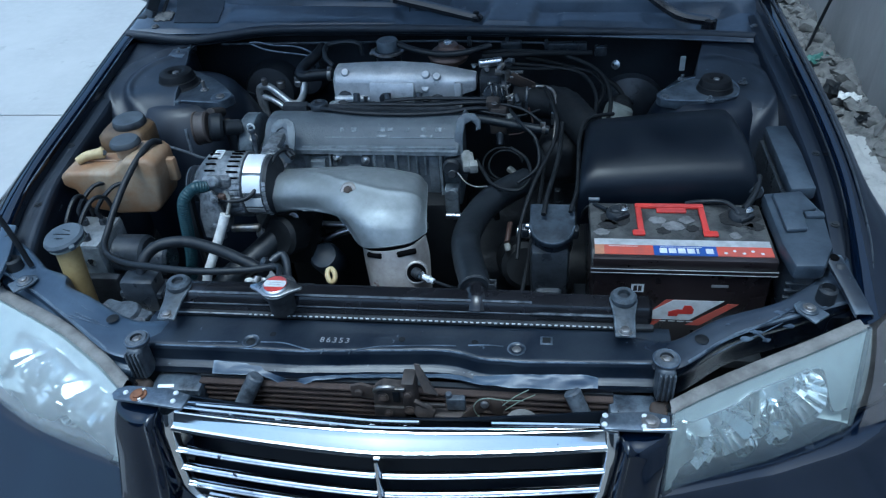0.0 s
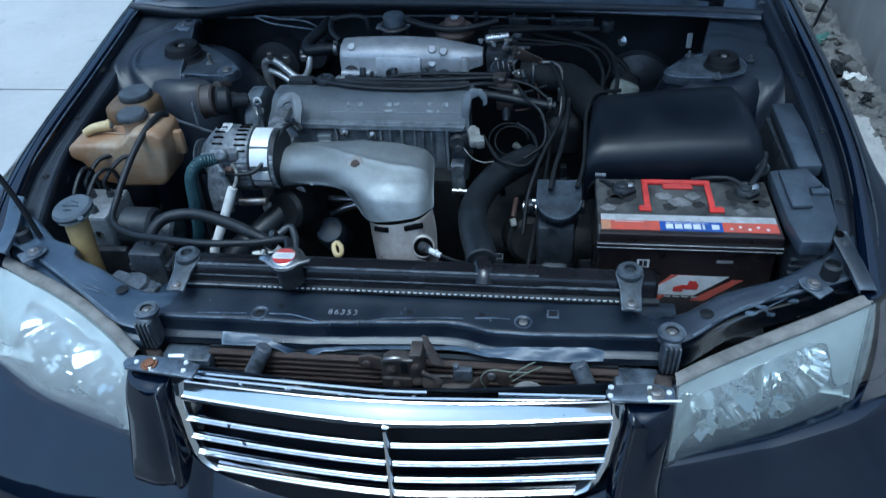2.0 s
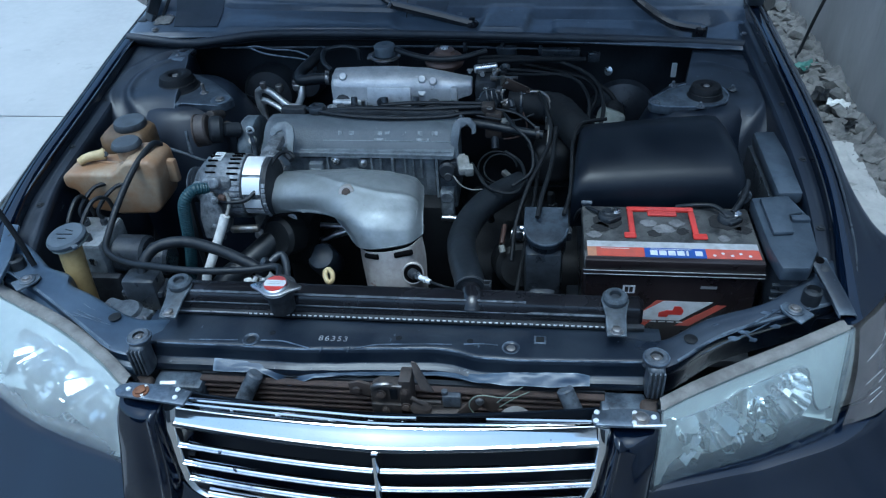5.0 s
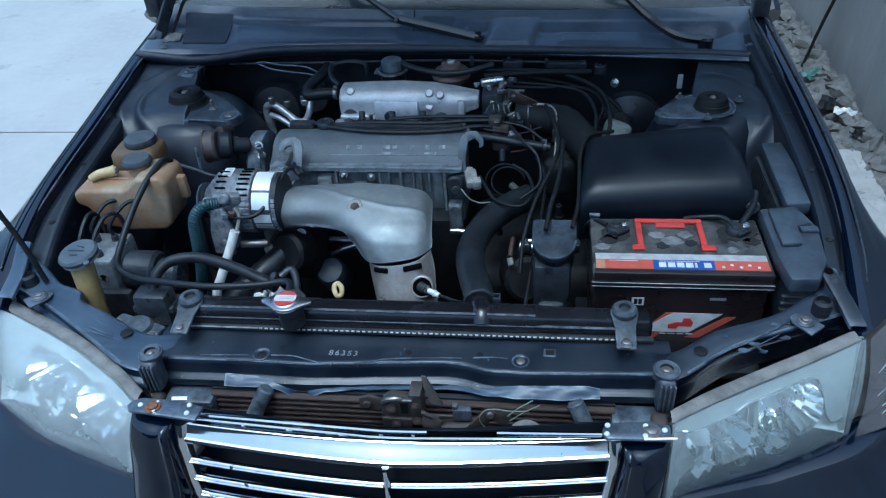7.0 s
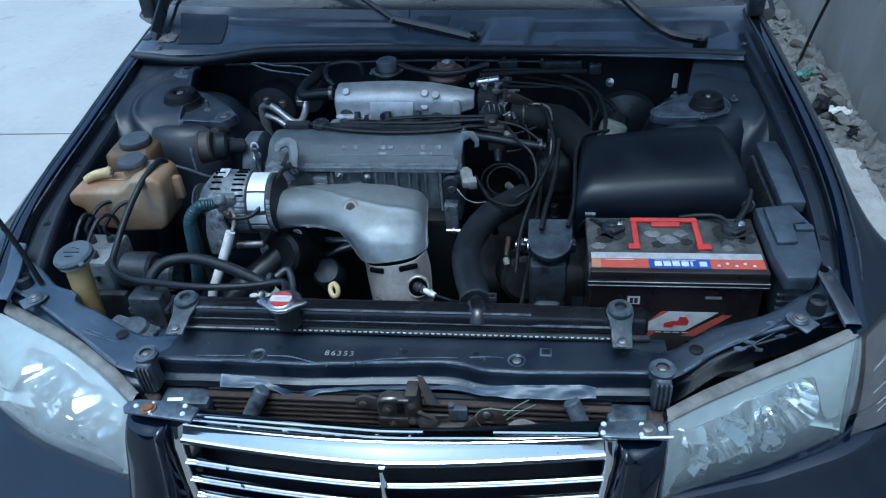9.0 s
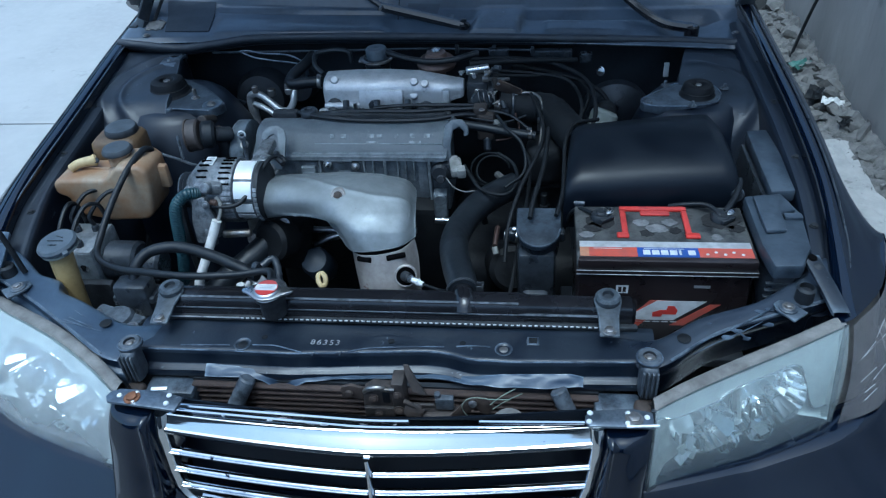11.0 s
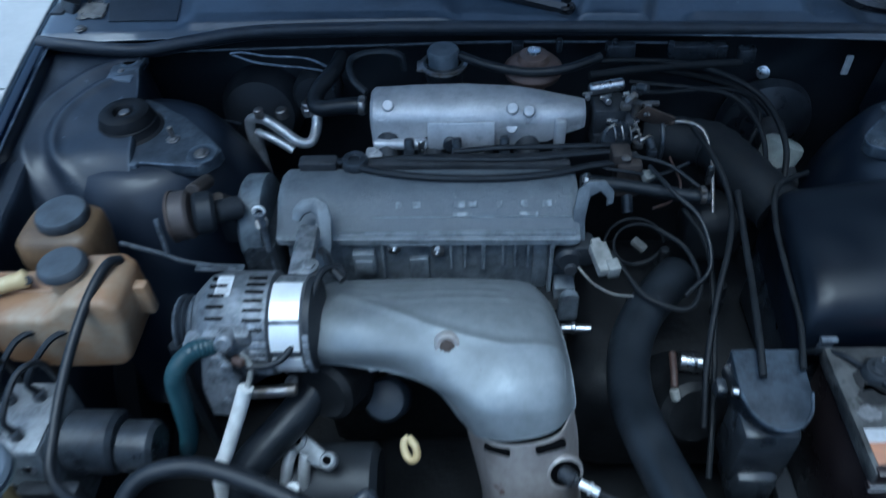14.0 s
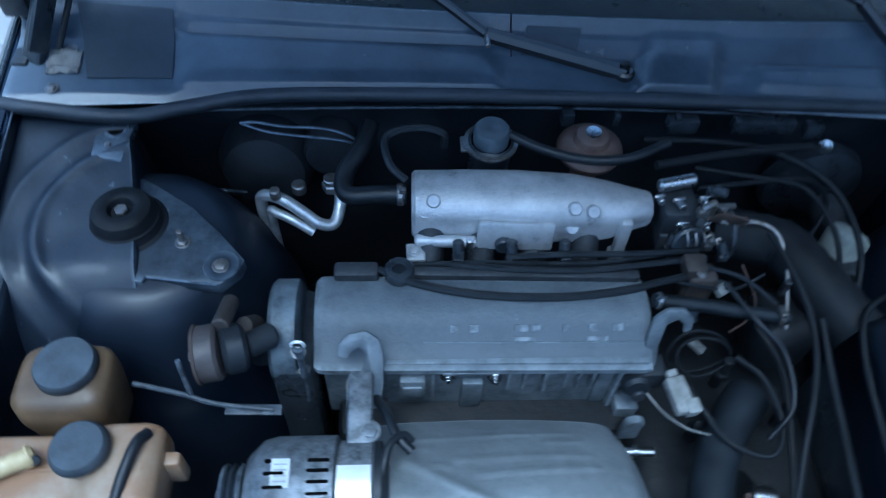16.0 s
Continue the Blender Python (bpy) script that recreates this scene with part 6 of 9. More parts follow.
    part("cover_bead", bm_tube([(x, 0.7885 - 0.010 * (x + 0.15), 0.7690) for x in (-0.24, -0.10, 0.058)], 0.0013, 6, 4), GREY, cover)
    for x, w in ((-0.205, 0.010), (-0.180, 0.012), (-0.12, 0.018), (-0.098, 0.014), (-0.055, 0.008), (-0.02, 0.012), (0.012, 0.014)):
        part("worn_letter", bm_box(w, 0.010, 0.0022, pose(x + w / 2, 0.8025, 0.7810, 40), 0.0004, 1), WORN_LETTER, cover)
    for x in (-0.120, -0.022):
        part("worn_letter", bm_box(0.028, 0.006, 0.0022, pose(x + 0.014, 0.7915, 0.7712, 34), 0.0004, 1), WORN_LETTER, cover)
    part("oil_cap", bm_lathe([(0.021, 0), (0.021, 0.010), (0.018, 0.014), (0.010, 0.015), (0.008, 0.012), (0, 0.012)], 26, pose(-0.272, 0.882, 0.795)), BLACK, cover, "round black oil filler cap")
    part("rear_rail", joined(span_box((-0.36, 0.872, 0.770), (-0.30, 0.897, 0.806), 0.005), span_box((-0.27, 0.872, 0.772), (0.06, 0.890, 0.800), 0.006, turn=-1.5)), CAST_DARK, cover)
    # lifting hooks
    eye = [(-0.016, -0.062), (0.024, -0.062), (0.030, -0.030), (0.030, 0.010), (0.024, 0.030), (0.008, 0.040), (-0.014, 0.036), (-0.026, 0.022), (-0.027, 0.008), (-0.016, 0.004), (-0.010, 0.014), (0.000, 0.018), (0.008, 0.010), (0.006, -0.006), (-0.006, -0.026), (-0.018, -0.040)]
    left = part("lifting_eye", bm_prism(eye, 0, 0.007, pose(-0.322, 0.752, 0.792, 46, 0, 0), 0.002), GREY, engine, "grey steel lifting hook with two bolts")
    part("bolt", bolt((-0.324, 0.727, 0.772), 0.011, (0, -0.72, 0.69)), ZINC, left)
    part("bolt", bolt((-0.322, 0.709, 0.750), 0.011, (0, -0.72, 0.69)), ZINC, left)
    hook = [(0.0, -0.075), (0.016, -0.070), (0.014, -0.030), (0.020, 0.004), (0.034, 0.012), (0.044, 0.002), (0.044, -0.010), (0.054, -0.006), (0.054, 0.012), (0.040, 0.028), (0.018, 0.028), (0.002, 0.014), (-0.004, -0.020)]
    part("lifting_hook", bm_prism(hook, 0, 0.008, pose(0.060, 0.800, 0.792, 68, 0, 0), 0.002), GREY, engine, "grey steel lifting hook")


build_block()


def build_timing_side():
    part("timing_cover", bm_loft([[(x, 0.835 + r * 0.072 * math.cos(a), 0.728 + r * 0.072 * math.sin(a)) for a in np.linspace(0, 2 * math.pi, 26, endpoint=False)] for x, r in ((-0.404, 0.88), (-0.408, 1.0), (-0.438, 1.0), (-0.444, 0.92))]), TIMING, engine, "dusty grey-blue timing belt cover")
    part("lower_timing_cover", span_box((-0.445, 0.76, 0.40), (-0.385, 0.90, 0.74), 0.015), BLACK, engine)
    part("cover_bolt", bolt((-0.402, 0.775, 0.775), 0.007, (0, -0.6, 0.8)), ZINC, engine)
    mount = part("engine_mount", rod((-0.519, 0.752, 0.811), (-0.490, 0.756, 0.813), 0.0355, 0.004, 30), MOUNT_STEEL, engine, "rust-brown round engine mount")
    part("mount_core", joined(rod((-0.491, 0.756, 0.812), (-0.462, 0.766, 0.808), 0.031, 0.006, 24), rod((-0.464, 0.766, 0.806), (-0.432, 0.790, 0.795), 0.017, 0.004), span_box((-0.470, 0.775, 0.730), (-0.440, 0.81, 0.790), 0.010)), BAY_DARK, mount)
    part("mount_rim", bm_lathe([(0.034, 0.0), (0.0375, 0.0), (0.0375, 0.004), (0.034, 0.004)], 30, between((-0.5195, 0.752, 0.811), (-0.480, 0.758, 0.813))), RUST, mount)
    part("mount_bolt", bolt((-0.521, 0.748, 0.818), 0.008, (-1, 0, 0.1)), ZINC, mount)
    part("mount_tube", joined(rod((-0.490, 0.775, 0.838), (-0.488, 0.830, 0.862 - 0.050), 0.011, 0.002), bm_tube([(-0.470, 0.80, 0.800), (-0.462, 0.82, 0.770), (-0.470, 0.83, 0.72)], 0.012, 10)), RUST_DARK, mount)
    part("mount_frame", joined(rod((-0.540, 0.742, 0.816), (-0.532, 0.722, 0.768), 0.0035), bm_tube([(-0.60, 0.730, 0.782), (-0.545, 0.722, 0.768), (-0.50, 0.712, 0.758), (-0.43, 0.705, 0.752)], 0.0035, 8), bm_box(0.070, 0.014, 0.004, pose(-0.455, 0.706, 0.752, 0, 3, 0), 0.001)), DUSTY, mount)
    part("rod_pipe", joined(rod((-0.399, 0.764, 0.66), (-0.399, 0.767, 0.797), 0.0048), bm_lathe([(0.0065, 0.0), (0.0085, 0.002), (0.0085, 0.008), (0.0065, 0.010), (0.0035, 0.010)], 16, pose(-0.399, 0.767, 0.794))), DUSTY, engine, "dull steel dipstick tube")
    part("rod_ring", bm_tube([(-0.399 + 0.008 * math.cos(a), 0.767, 0.806 + 0.008 * math.sin(a)) for a in np.linspace(0, 2 * math.pi, 12)], 0.0022, 6, 2), FOIL, engine)


build_timing_side()


def build_intake():
    plenum = thing("intake_manifold", (-0.10, 0.99, 0.66), "cast aluminium intake plenum bolted behind the engine", "intake manifold")
    ring = [(-0.042, -0.046), (-0.044, -0.006), (-0.038, 0.008), (-0.018, 0.022), (0.016, 0.024), (0.036, 0.014), (0.042, -0.008), (0.040, -0.046)]
    rings = []
    for x, w, dz in ((-0.254, 0.90, -0.006), (-0.249, 1.0, -0.004), (-0.18, 1.02, 0.0), (-0.10, 1.04, 0.002), (-0.02, 1.0, 0.0), (0.03, 0.86, -0.004), (0.066, 0.62, -0.004), (0.085, 0.52, -0.004), (0.09, 0.46, -0.004)):
        rings.append([(x, 1.000 + dy * w - 0.05 * (x + 0.25), 0.826 + dz + z * w) for dy, z in ring])
    body = part("plenum", bm_loft(rings), CAST, plenum, "rough grey cast aluminium plenum", sharp=34)
    part("front_plate", bm_box(0.108, 0.008, 0.048, pose(-0.108, 0.940, 0.804, -14, 0, -2), 0.004), CAST, body)
    part("boss", bm_cyl(0.012, 0.012, pose(-0.125, 0.936, 0.794, 80), 0.002), BLACK, body)
    part("left_rail", rod((-0.250, 0.946, 0.786), (-0.162, 0.942, 0.787), 0.009, 0.003), CAST, body)
    for x, y, z in ((-0.236, 0.966, 0.825), (-0.224, 0.972, 0.842), (-0.027, 0.957, 0.842), (-0.028, 0.947, 0.812), (-0.001, 0.955, 0.838)):
        part("plug", bm_lathe([(0, 0.005), (0.008, 0.005), (0.010, 0.003), (0.010, -0.004)], 16, between((x, y, z), (x, y - 0.6, z + 0.6))), CAST, body)
    part("leg", joined(span_box((0.040, 0.940, 0.742), (0.058, 0.956, 0.826), 0.005), span_box((0.036, 0.936, 0.742), (0.062, 0.958, 0.758), 0.004)), CAST, body)
    for x in (-0.225, -0.150, -0.075, 0.0):
        part("runner", bm_tube([(x, 0.972, 0.790), (x - 0.004, 0.940, 0.765), (x - 0.006, 0.905, 0.735), (x - 0.006, 0.89, 0.70)], 0.021, 12), CAST_DARK, plenum)
    part("fuel_rail", rod((-0.24, 0.908, 0.772), (0.05, 0.902, 0.770), 0.009, 0.002), DUSTY, plenum)
    for x in (-0.19, -0.115, -0.04):
        part("injector", joined(rod((x, 0.905, 0.768), (x, 0.925, 0.812), 0.008, 0.002), span_box((x - 0.008, 0.90, 0.78), (x + 0.008, 0.92, 0.80), 0.003)), BLACK, plenum)
    part("bright_stud", rod((-0.172, 0.930, 0.760), (-0.172, 0.938, 0.798), 0.006, 0.001), STEEL, plenum)
    part("left_bracket", joined(span_box((-0.262, 0.915, 0.772), (-0.235, 0.945, 0.782), 0.003), bolt((-0.252, 0.93, 0.782), 0.007)), CAST, plenum)
    # throttle body and its linkage
    throttle = part("throttle_body", joined(bm_cyl(0.034, 0.05, pose(0.118, 0.975, 0.80, 0, 90, 0), 0.006), span_box((0.100, 0.945, 0.795), (0.15, 1.00, 0.842), 0.006), span_box((0.10, 0.94, 0.76), (0.165, 0.99, 0.80), 0.008)), CAST_DARK, plenum, "grimy throttle body")
    part("valve", rod((0.095, 0.990, 0.852), (0.150, 1.000, 0.855), 0.010, 0.003), STEEL, throttle)
    part("drum", bm_cyl(0.026, 0.010, pose(0.135, 0.930, 0.805, 75, 0, 10), 0.003), BLACK, throttle)
    part("lever", joined(span_box((0.150, 0.955, 0.842), (0.200, 0.962, 0.848), 0.001), rod((0.165, 0.955, 0.825), (0.165, 0.955, 0.850), 0.007), rod((0.182, 0.955, 0.825), (0.182, 0.955, 0.845), 0.006)), ZINC, throttle)
    part("spring", bm_tube([(0.125 + 0.003 * k, 0.925 + 0.012 * math.cos(k * 1.6), 0.815 + 0.012 * math.sin(k * 1.6)) for k in range(16)], 0.0015, 5, 3), ZINC, throttle)
    part("cable_bracket", joined(bm_box(0.06, 0.004, 0.03, pose(0.195, 0.95, 0.825, 20, 30, 10), 0.002), bm_cyl(0.007, 0.02, pose(0.212, 0.966, 0.805, 60, 0, 50), 0.001)), RUST, throttle)
    for k, (x, y, z) in enumerate(((0.145, 0.94, 0.86), (0.165, 0.97, 0.868), (0.115, 0.93, 0.79), (0.172, 0.935, 0.79), (0.19, 0.915, 0.79), (0.16, 0.905, 0.77))):
        part("fitting", joined(bm_cyl(0.006 + 0.001 * (k % 3), 0.02, pose(x, y, z, 70 * (k % 2), 40, 30 * k), 0.002, 12), span_box((x - 0.008, y - 0.006, z - 0.012), (x + 0.008, y + 0.006, z), 0.002)), (ZINC, BLACK, CAST_DARK)[k % 3], throttle)
    return plenum


build_intake()


def build_behind():
    """What stands between the plenum and the firewall."""
    ps = thing("fluid_reservoir", (-0.137, 1.076, 0.80), "small reservoir with a round grey-green cap", "reservoir")
    part("body", bm_lathe([(0, -0.06), (0.030, -0.055), (0.032, 0.0), (0.036, 0.002), (0.036, 0.010), (0.030, 0.014)], 26, pose(-0.137, 1.078, 0.842)), BLACK, ps)
    part("clamp", joined(bm_lathe([(0.034, 0.0), (0.040, 0.001), (0.040, 0.005), (0.034, 0.006)], 26, pose(-0.137, 1.078, 0.848)), span_box((-0.182, 1.060, 0.846), (-0.165, 1.090, 0.852), 0.002)), ZINC, ps)
    part("cap", bm_lathe([(0.026, 0.0), (0.027, 0.022), (0.024, 0.027), (0.008, 0.028), (0.005, 0.026), (0, 0.026)], 28, pose(-0.137, 1.078, 0.852)), CAP_GREY, ps, "ribbed grey cap")
    egr = thing("vacuum_valve", (0.013, 1.078, 0.78), "brown dome-shaped vacuum valve with a bright centre", "valve")
    part("dome", bm_lathe([(0.020, -0.07), (0.022, -0.020), (0.046, -0.016), (0.050, -0.006), (0.048, 0.0), (0.040, 0.008), (0.028, 0.012), (0.024, 0.022), (0.014, 0.026), (0, 0.026)], 36, pose(0.013, 1.080, 0.842)), COPPER, egr)
    part("button", bm_lathe([(0.012, 0), (0.011, 0.004), (0, 0.005)], 20, pose(0.013, 1.080, 0.868)), STEEL, egr)
    single("vacuum_hose", bm_tube([(-0.11, 1.075, 0.868), (-0.06, 1.05, 0.862), (0.0, 1.035, 0.858), (0.06, 1.035, 0.862), (0.12, 1.06, 0.868)], 0.0075, 10), RUBBER, "thick black rubber hose behind the plenum", "hose")
    single("vacuum_hose", bm_tube([(-0.262, 1.01, 0.842), (-0.285, 1.03, 0.856), (-0.29, 1.07, 0.868), (-0.25, 1.085, 0.872), (-0.21, 1.08, 0.868), (-0.205, 1.08, 0.84)], 0.006, 8), HOSE, "grey hose looping over from the plenum's end", "hose")
    single("heater_hose", bm_tube([(-0.262, 0.998, 0.826), (-0.30, 1.000, 0.824), (-0.345, 1.005, 0.818), (-0.350, 1.04, 0.825), (-0.325, 1.085, 0.838), (-0.315, 1.12, 0.845)], 0.014, 12), RUBBER, "black heater hose bending to the firewall", "hose")
    single("hose_clamp", joined(bm_cyl(0.0165, 0.010, pose(-0.275, 0.998, 0.826, 0, 90, 0), 0.002), span_box((-0.272, 0.985, 0.84), (-0.262, 0.992, 0.85), 0.002)), ZINC, "small steel hose clamp", "clamp")
    ac = thing("coolant_pipes", (-0.432, 1.03, 0.70), "bent bright aluminium air conditioning pipes", "pipe")
    part("pipe", bm_tube([(-0.482, 1.050, 0.62), (-0.482, 1.050, 0.70), (-0.483, 1.050, 0.750), (-0.474, 1.045, 0.771), (-0.447, 1.032, 0.778), (-0.417, 1.020, 0.762), (-0.390, 1.010, 0.745), (-0.370, 1.015, 0.742), (-0.362, 1.040, 0.755), (-0.362, 1.060, 0.775)], 0.0092, 12), PIPE, ac)
    part("pipe", bm_tube([(-0.468, 1.040, 0.62), (-0.468, 1.038, 0.735), (-0.457, 1.028, 0.750), (-0.430, 1.016, 0.745), (-0.402, 1.006, 0.73)], 0.0075, 10), PIPE, ac)
    part("valve_stem", bm_cyl(0.008, 0.018, pose(-0.454, 1.028, 0.785), 0.002), ZINC, ac)
    part("fitting", bm_cyl(0.011, 0.018, pose(-0.424, 1.060, 0.762), 0.002), ZINC, ac)
    part("union", joined(bm_cyl(0.015, 0.016, pose(-0.374, 1.060, 0.768), 0.002, 6), bm_cyl(0.012, 0.01, pose(-0.374, 1.060, 0.784), 0.002)), ZINC, ac)
    blower = thing("heater_box", (-0.50, 1.12, 0.60), "black rounded heater housing on the firewall", "heater box")
    part("case", bm_lathe([(0, -0.12), (0.075, -0.11), (0.080, 0.0), (0.066, 0.030), (0.03, 0.040), (0, 0.040)], 32, pose(-0.495, 1.18, 0.700, 80)), BAY_DARK, blower)
    part("port", bm_lathe([(0.045, -0.06), (0.045, 0.0), (0.038, 0.012), (0.02, 0.014), (0, 0.010)], 26, pose(-0.385, 1.17, 0.735, 80)), BAY_DARK, blower)
    part("strap", bm_box(0.022, 0.004, 0.075, pose(-0.545, 1.075, 0.745, 40, -40, -20), 0.001), DUSTY, blower)
    single("firewall_pipe", bm_tube([(-0.501, 1.10, 0.867), (-0.477, 1.10, 0.868), (-0.439, 1.10, 0.860), (-0.391, 1.10, 0.857), (-0.360, 1.10, 0.849), (-0.334, 1.10, 0.830), (-0.330, 1.10, 0.80)], 0.0024, 8), PLATE, "thin steel pipe along the firewall", "pipe")
    single("firewall_pipe", bm_tube([(-0.500, 1.102, 0.864), (-0.466, 1.10, 0.850), (-0.427, 1.10, 0.842), (-0.343, 1.10, 0.827), (-0.335, 1.10, 0.79)], 0.0024, 8), PLATE, "thin steel pipe along the firewall", "pipe")
    single("firewall_pipe", bm_tube([(-0.60, 1.15, 0.845), (-0.30, 1.165, 0.838), (0.0, 1.165, 0.838), (0.35, 1.165, 0.825)], 0.003, 8), DUSTY, "long thin pipe along the firewall", "pipe")
    single("wiring_loom", bm_tube([(0.10, 1.10, 0.835), (0.20, 1.09, 0.84), (0.30, 1.075, 0.832), (0.380, 1.02, 0.812), (0.400, 0.93, 0.785), (0.385, 0.86, 0.745)], 0.0050, 10), LOOM, "thick taped black wiring loom", "wiring loom")
    single("wiring_loom", bm_tube([(0.17, 1.05, 0.825), (0.26, 1.03, 0.825), (0.335, 1.02, 0.812), (0.365, 0.96, 0.795), (0.365, 0.90, 0.77), (0.345, 0.84, 0.745)], 0.0042, 10), LOOM, "thick taped black wiring loom", "wiring loom")
    single("wiring_loom", bm_tube([(0.20, 1.12, 0.81), (0.33, 1.13, 0.775), (0.40, 1.12, 0.75), (0.44, 1.10, 0.72), (0.45, 1.06, 0.66)], 0.006, 10), LOOM, "black wiring running along the firewall", "wiring loom")
    for k, (x, y, z, sx) in enumerate(((0.14, 1.12, 0.845, 0.05), (0.25, 1.13, 0.835, 0.10), (0.37, 1.13, 0.825, 0.03), (-0.02, 1.14, 0.84, 0.02))):
        single("connector", span_box((x, y, z - 0.02), (x + sx, y + 0.02, z + 0.006), 0.004), BLACK, "black plastic connector clipped to the firewall", "connector")
    single("bright_nut", joined(bolt((0.424, 1.140, 0.780), 0.0075, (-0.5, -0.8, 0.3)), bm_lathe([(0.009, 0), (0.012, 0.002), (0.009, 0.003)], 20, between((0.424, 1.140, 0.780), (0.37, 1.06, 0.81)))), STEEL, "bright flanged nut on the firewall", "nut")
    single("bright_bracket", span_box((0.588, 1.190, 0.738), (0.602, 1.196, 0.778), 0.003), WHITE, "pale steel tab on the firewall", "bracket")
    booster = thing("brake_booster", (0.42, 1.12, 0.60), "black round brake booster with a pale fluid reservoir cap", "brake booster")
    part("drum", bm_lathe([(0, 0), (0.075, 0.005), (0.09, 0.03), (0.085, 0.05), (0.05, 0.07), (0.03, 0.08), (0, 0.08)], 36, pose(0.47, 1.22, 0.645, 90)), BLACK, booster)
    part("cylinder", rod((0.44, 1.09, 0.70), (0.42, 0.93, 0.695), 0.026, 0.005), CAST_DARK, booster)
    part("reservoir_cap", bm_lathe([(0, -0.03), (0.030, -0.03), (0.034, 0.0), (0.032, 0.010), (0.026, 0.015), (0, 0.016)], 30, pose(0.425, 0.985, 0.732, -18, 22, 0)), PALE, booster, "pale greenish plastic cap")


build_behind()


def build_heat_shield():
    shield = thing("exhaust_shield", (-0.12, 0.55, 0.52), "brushed steel exhaust heat shield, heat-stained", "heat shield")
    upper = [[(-0.322, 0.668, 0.716), (-0.30, 0.686, 0.734), (-0.20, 0.690, 0.738), (-0.10, 0.688, 0.740), (-0.02, 0.682, 0.738), (0.003, 0.670, 0.726)],
             [(-0.332, 0.645, 0.732), (-0.308, 0.646, 0.764), (-0.20, 0.646, 0.774), (-0.10, 0.646, 0.776), (-0.012, 0.640, 0.766), (0.013, 0.634, 0.744)],
             [(-0.338, 0.602, 0.738), (-0.312, 0.588, 0.782), (-0.21, 0.575, 0.800), (-0.10, 0.585, 0.802), (-0.008, 0.586, 0.786), (0.021, 0.582, 0.756)],
             [(-0.326, 0.572, 0.728), (-0.298, 0.552, 0.764), (-0.215, 0.536, 0.784), (-0.11, 0.532, 0.800), (-0.004, 0.540, 0.786), (0.025, 0.545, 0.758)],
             [(-0.306, 0.562, 0.722), (-0.262, 0.543, 0.745), (-0.190, 0.524, 0.756), (-0.11, 0.492, 0.780), (0.000, 0.504, 0.776), (0.028, 0.516, 0.755)],
             [(-0.182, 0.538, 0.750), (-0.158, 0.516, 0.756), (-0.122, 0.486, 0.760), (-0.075, 0.466, 0.763), (0.002, 0.474, 0.758), (0.030, 0.498, 0.746)],
             [(-0.136, 0.510, 0.736), (-0.120, 0.490, 0.741), (-0.098, 0.466, 0.744), (-0.060, 0.454, 0.747), (0.003, 0.464, 0.747), (0.031, 0.491, 0.740)],
             [(-0.104, 0.478, 0.713), (-0.094, 0.462, 0.717), (-0.079, 0.450, 0.721), (-0.045, 0.443, 0.728), (0.004, 0.454, 0.732), (0.031, 0.484, 0.733)]]
    sheet = section_sheet(upper, 120, 130, 0.0025)
    beads = (((-0.262, 0.655), (-0.063, 0.661)), ((-0.292, 0.646), (-0.240, 0.640)), ((-0.090, 0.645), (-0.055, 0.647)), ((-0.204, 0.622), (-0.048, 0.625)), ((-0.180, 0.601), (-0.040, 0.607)), ((-0.238, 0.618), (-0.215, 0.612)))
    crest = ((-0.262, 0.622), (-0.207, 0.588), (-0.150, 0.556), (-0.099, 0.538), (-0.053, 0.529), (0.004, 0.536))
    for v in sheet.verts:
        lift = 0.0012 * noise.noise(v.co * 28)
        on_crest = curve_at([c[0] for c in crest], [c[1] for c in crest], v.co.x)
        off = v.co.y - on_crest
        if v.co.z > 0.755 and -0.27 < v.co.x < 0.02:
            lift += 0.0032 * math.exp(-(off / 0.0065) ** 2) - 0.0012 * math.exp(-((off + 0.026) / 0.014) ** 2)
        for (x0, y0), (x1, y1) in beads:
            t = min(1.0, max(0.0, ((v.co.x - x0) * (x1 - x0) + (v.co.y - y0) * (y1 - y0)) / ((x1 - x0) ** 2 + (y1 - y0) ** 2)))
            d = math.hypot(v.co.x - x0 - t * (x1 - x0), v.co.y - y0 - t * (y1 - y0))
            lift += 0.0026 * math.exp(-(d / 0.0034) ** 2) * (0.75 + 0.5 * noise.noise(v.co * 60))
        v.co += Vector((0, -0.35, 0.94)) * lift
    top = part("upper_shell", sheet, SHIELD, shield, "dull brushed steel shell", sharp=70)
    edge = smooth_line([upper[4][0], upper[5][0], upper[6][0], upper[7][0]], 6)
    part("rolled_edge", bm_tube(edge, 0.0035, 6, 2), SHIELD, top)
    part("rolled_edge", bm_tube([upper[k][5] for k in range(1, 8)], 0.0028, 6, 5), SHIELD, top)
    part("rolled_edge", bm_tube(upper[7], 0.0022, 6, 5), SHIELD, top)
    part("bolt_washer", bm_lathe([(0.004, 0.0035), (0.010, 0.0040), (0.013, 0.0050), (0.015, 0.0040), (0.019, -0.004)], 28, between((-0.122, 0.529, 0.7965), (-0.126, 0.36, 0.94))), SHIELD_HOT, top)
    part("rusty_bolt", bolt((-0.122, 0.526, 0.7995), 0.0062, (-0.02, -0.7, 0.6)), RUST, top)
    crease = [(-0.301, 0.684, 0.734), (-0.303, 0.646, 0.767), (-0.304, 0.590, 0.784), (-0.290, 0.554, 0.766), (-0.255, 0.5445, 0.7465)]
    part("crease", bm_tube(crease, 0.0030, 8, 5), SHIELD, top)
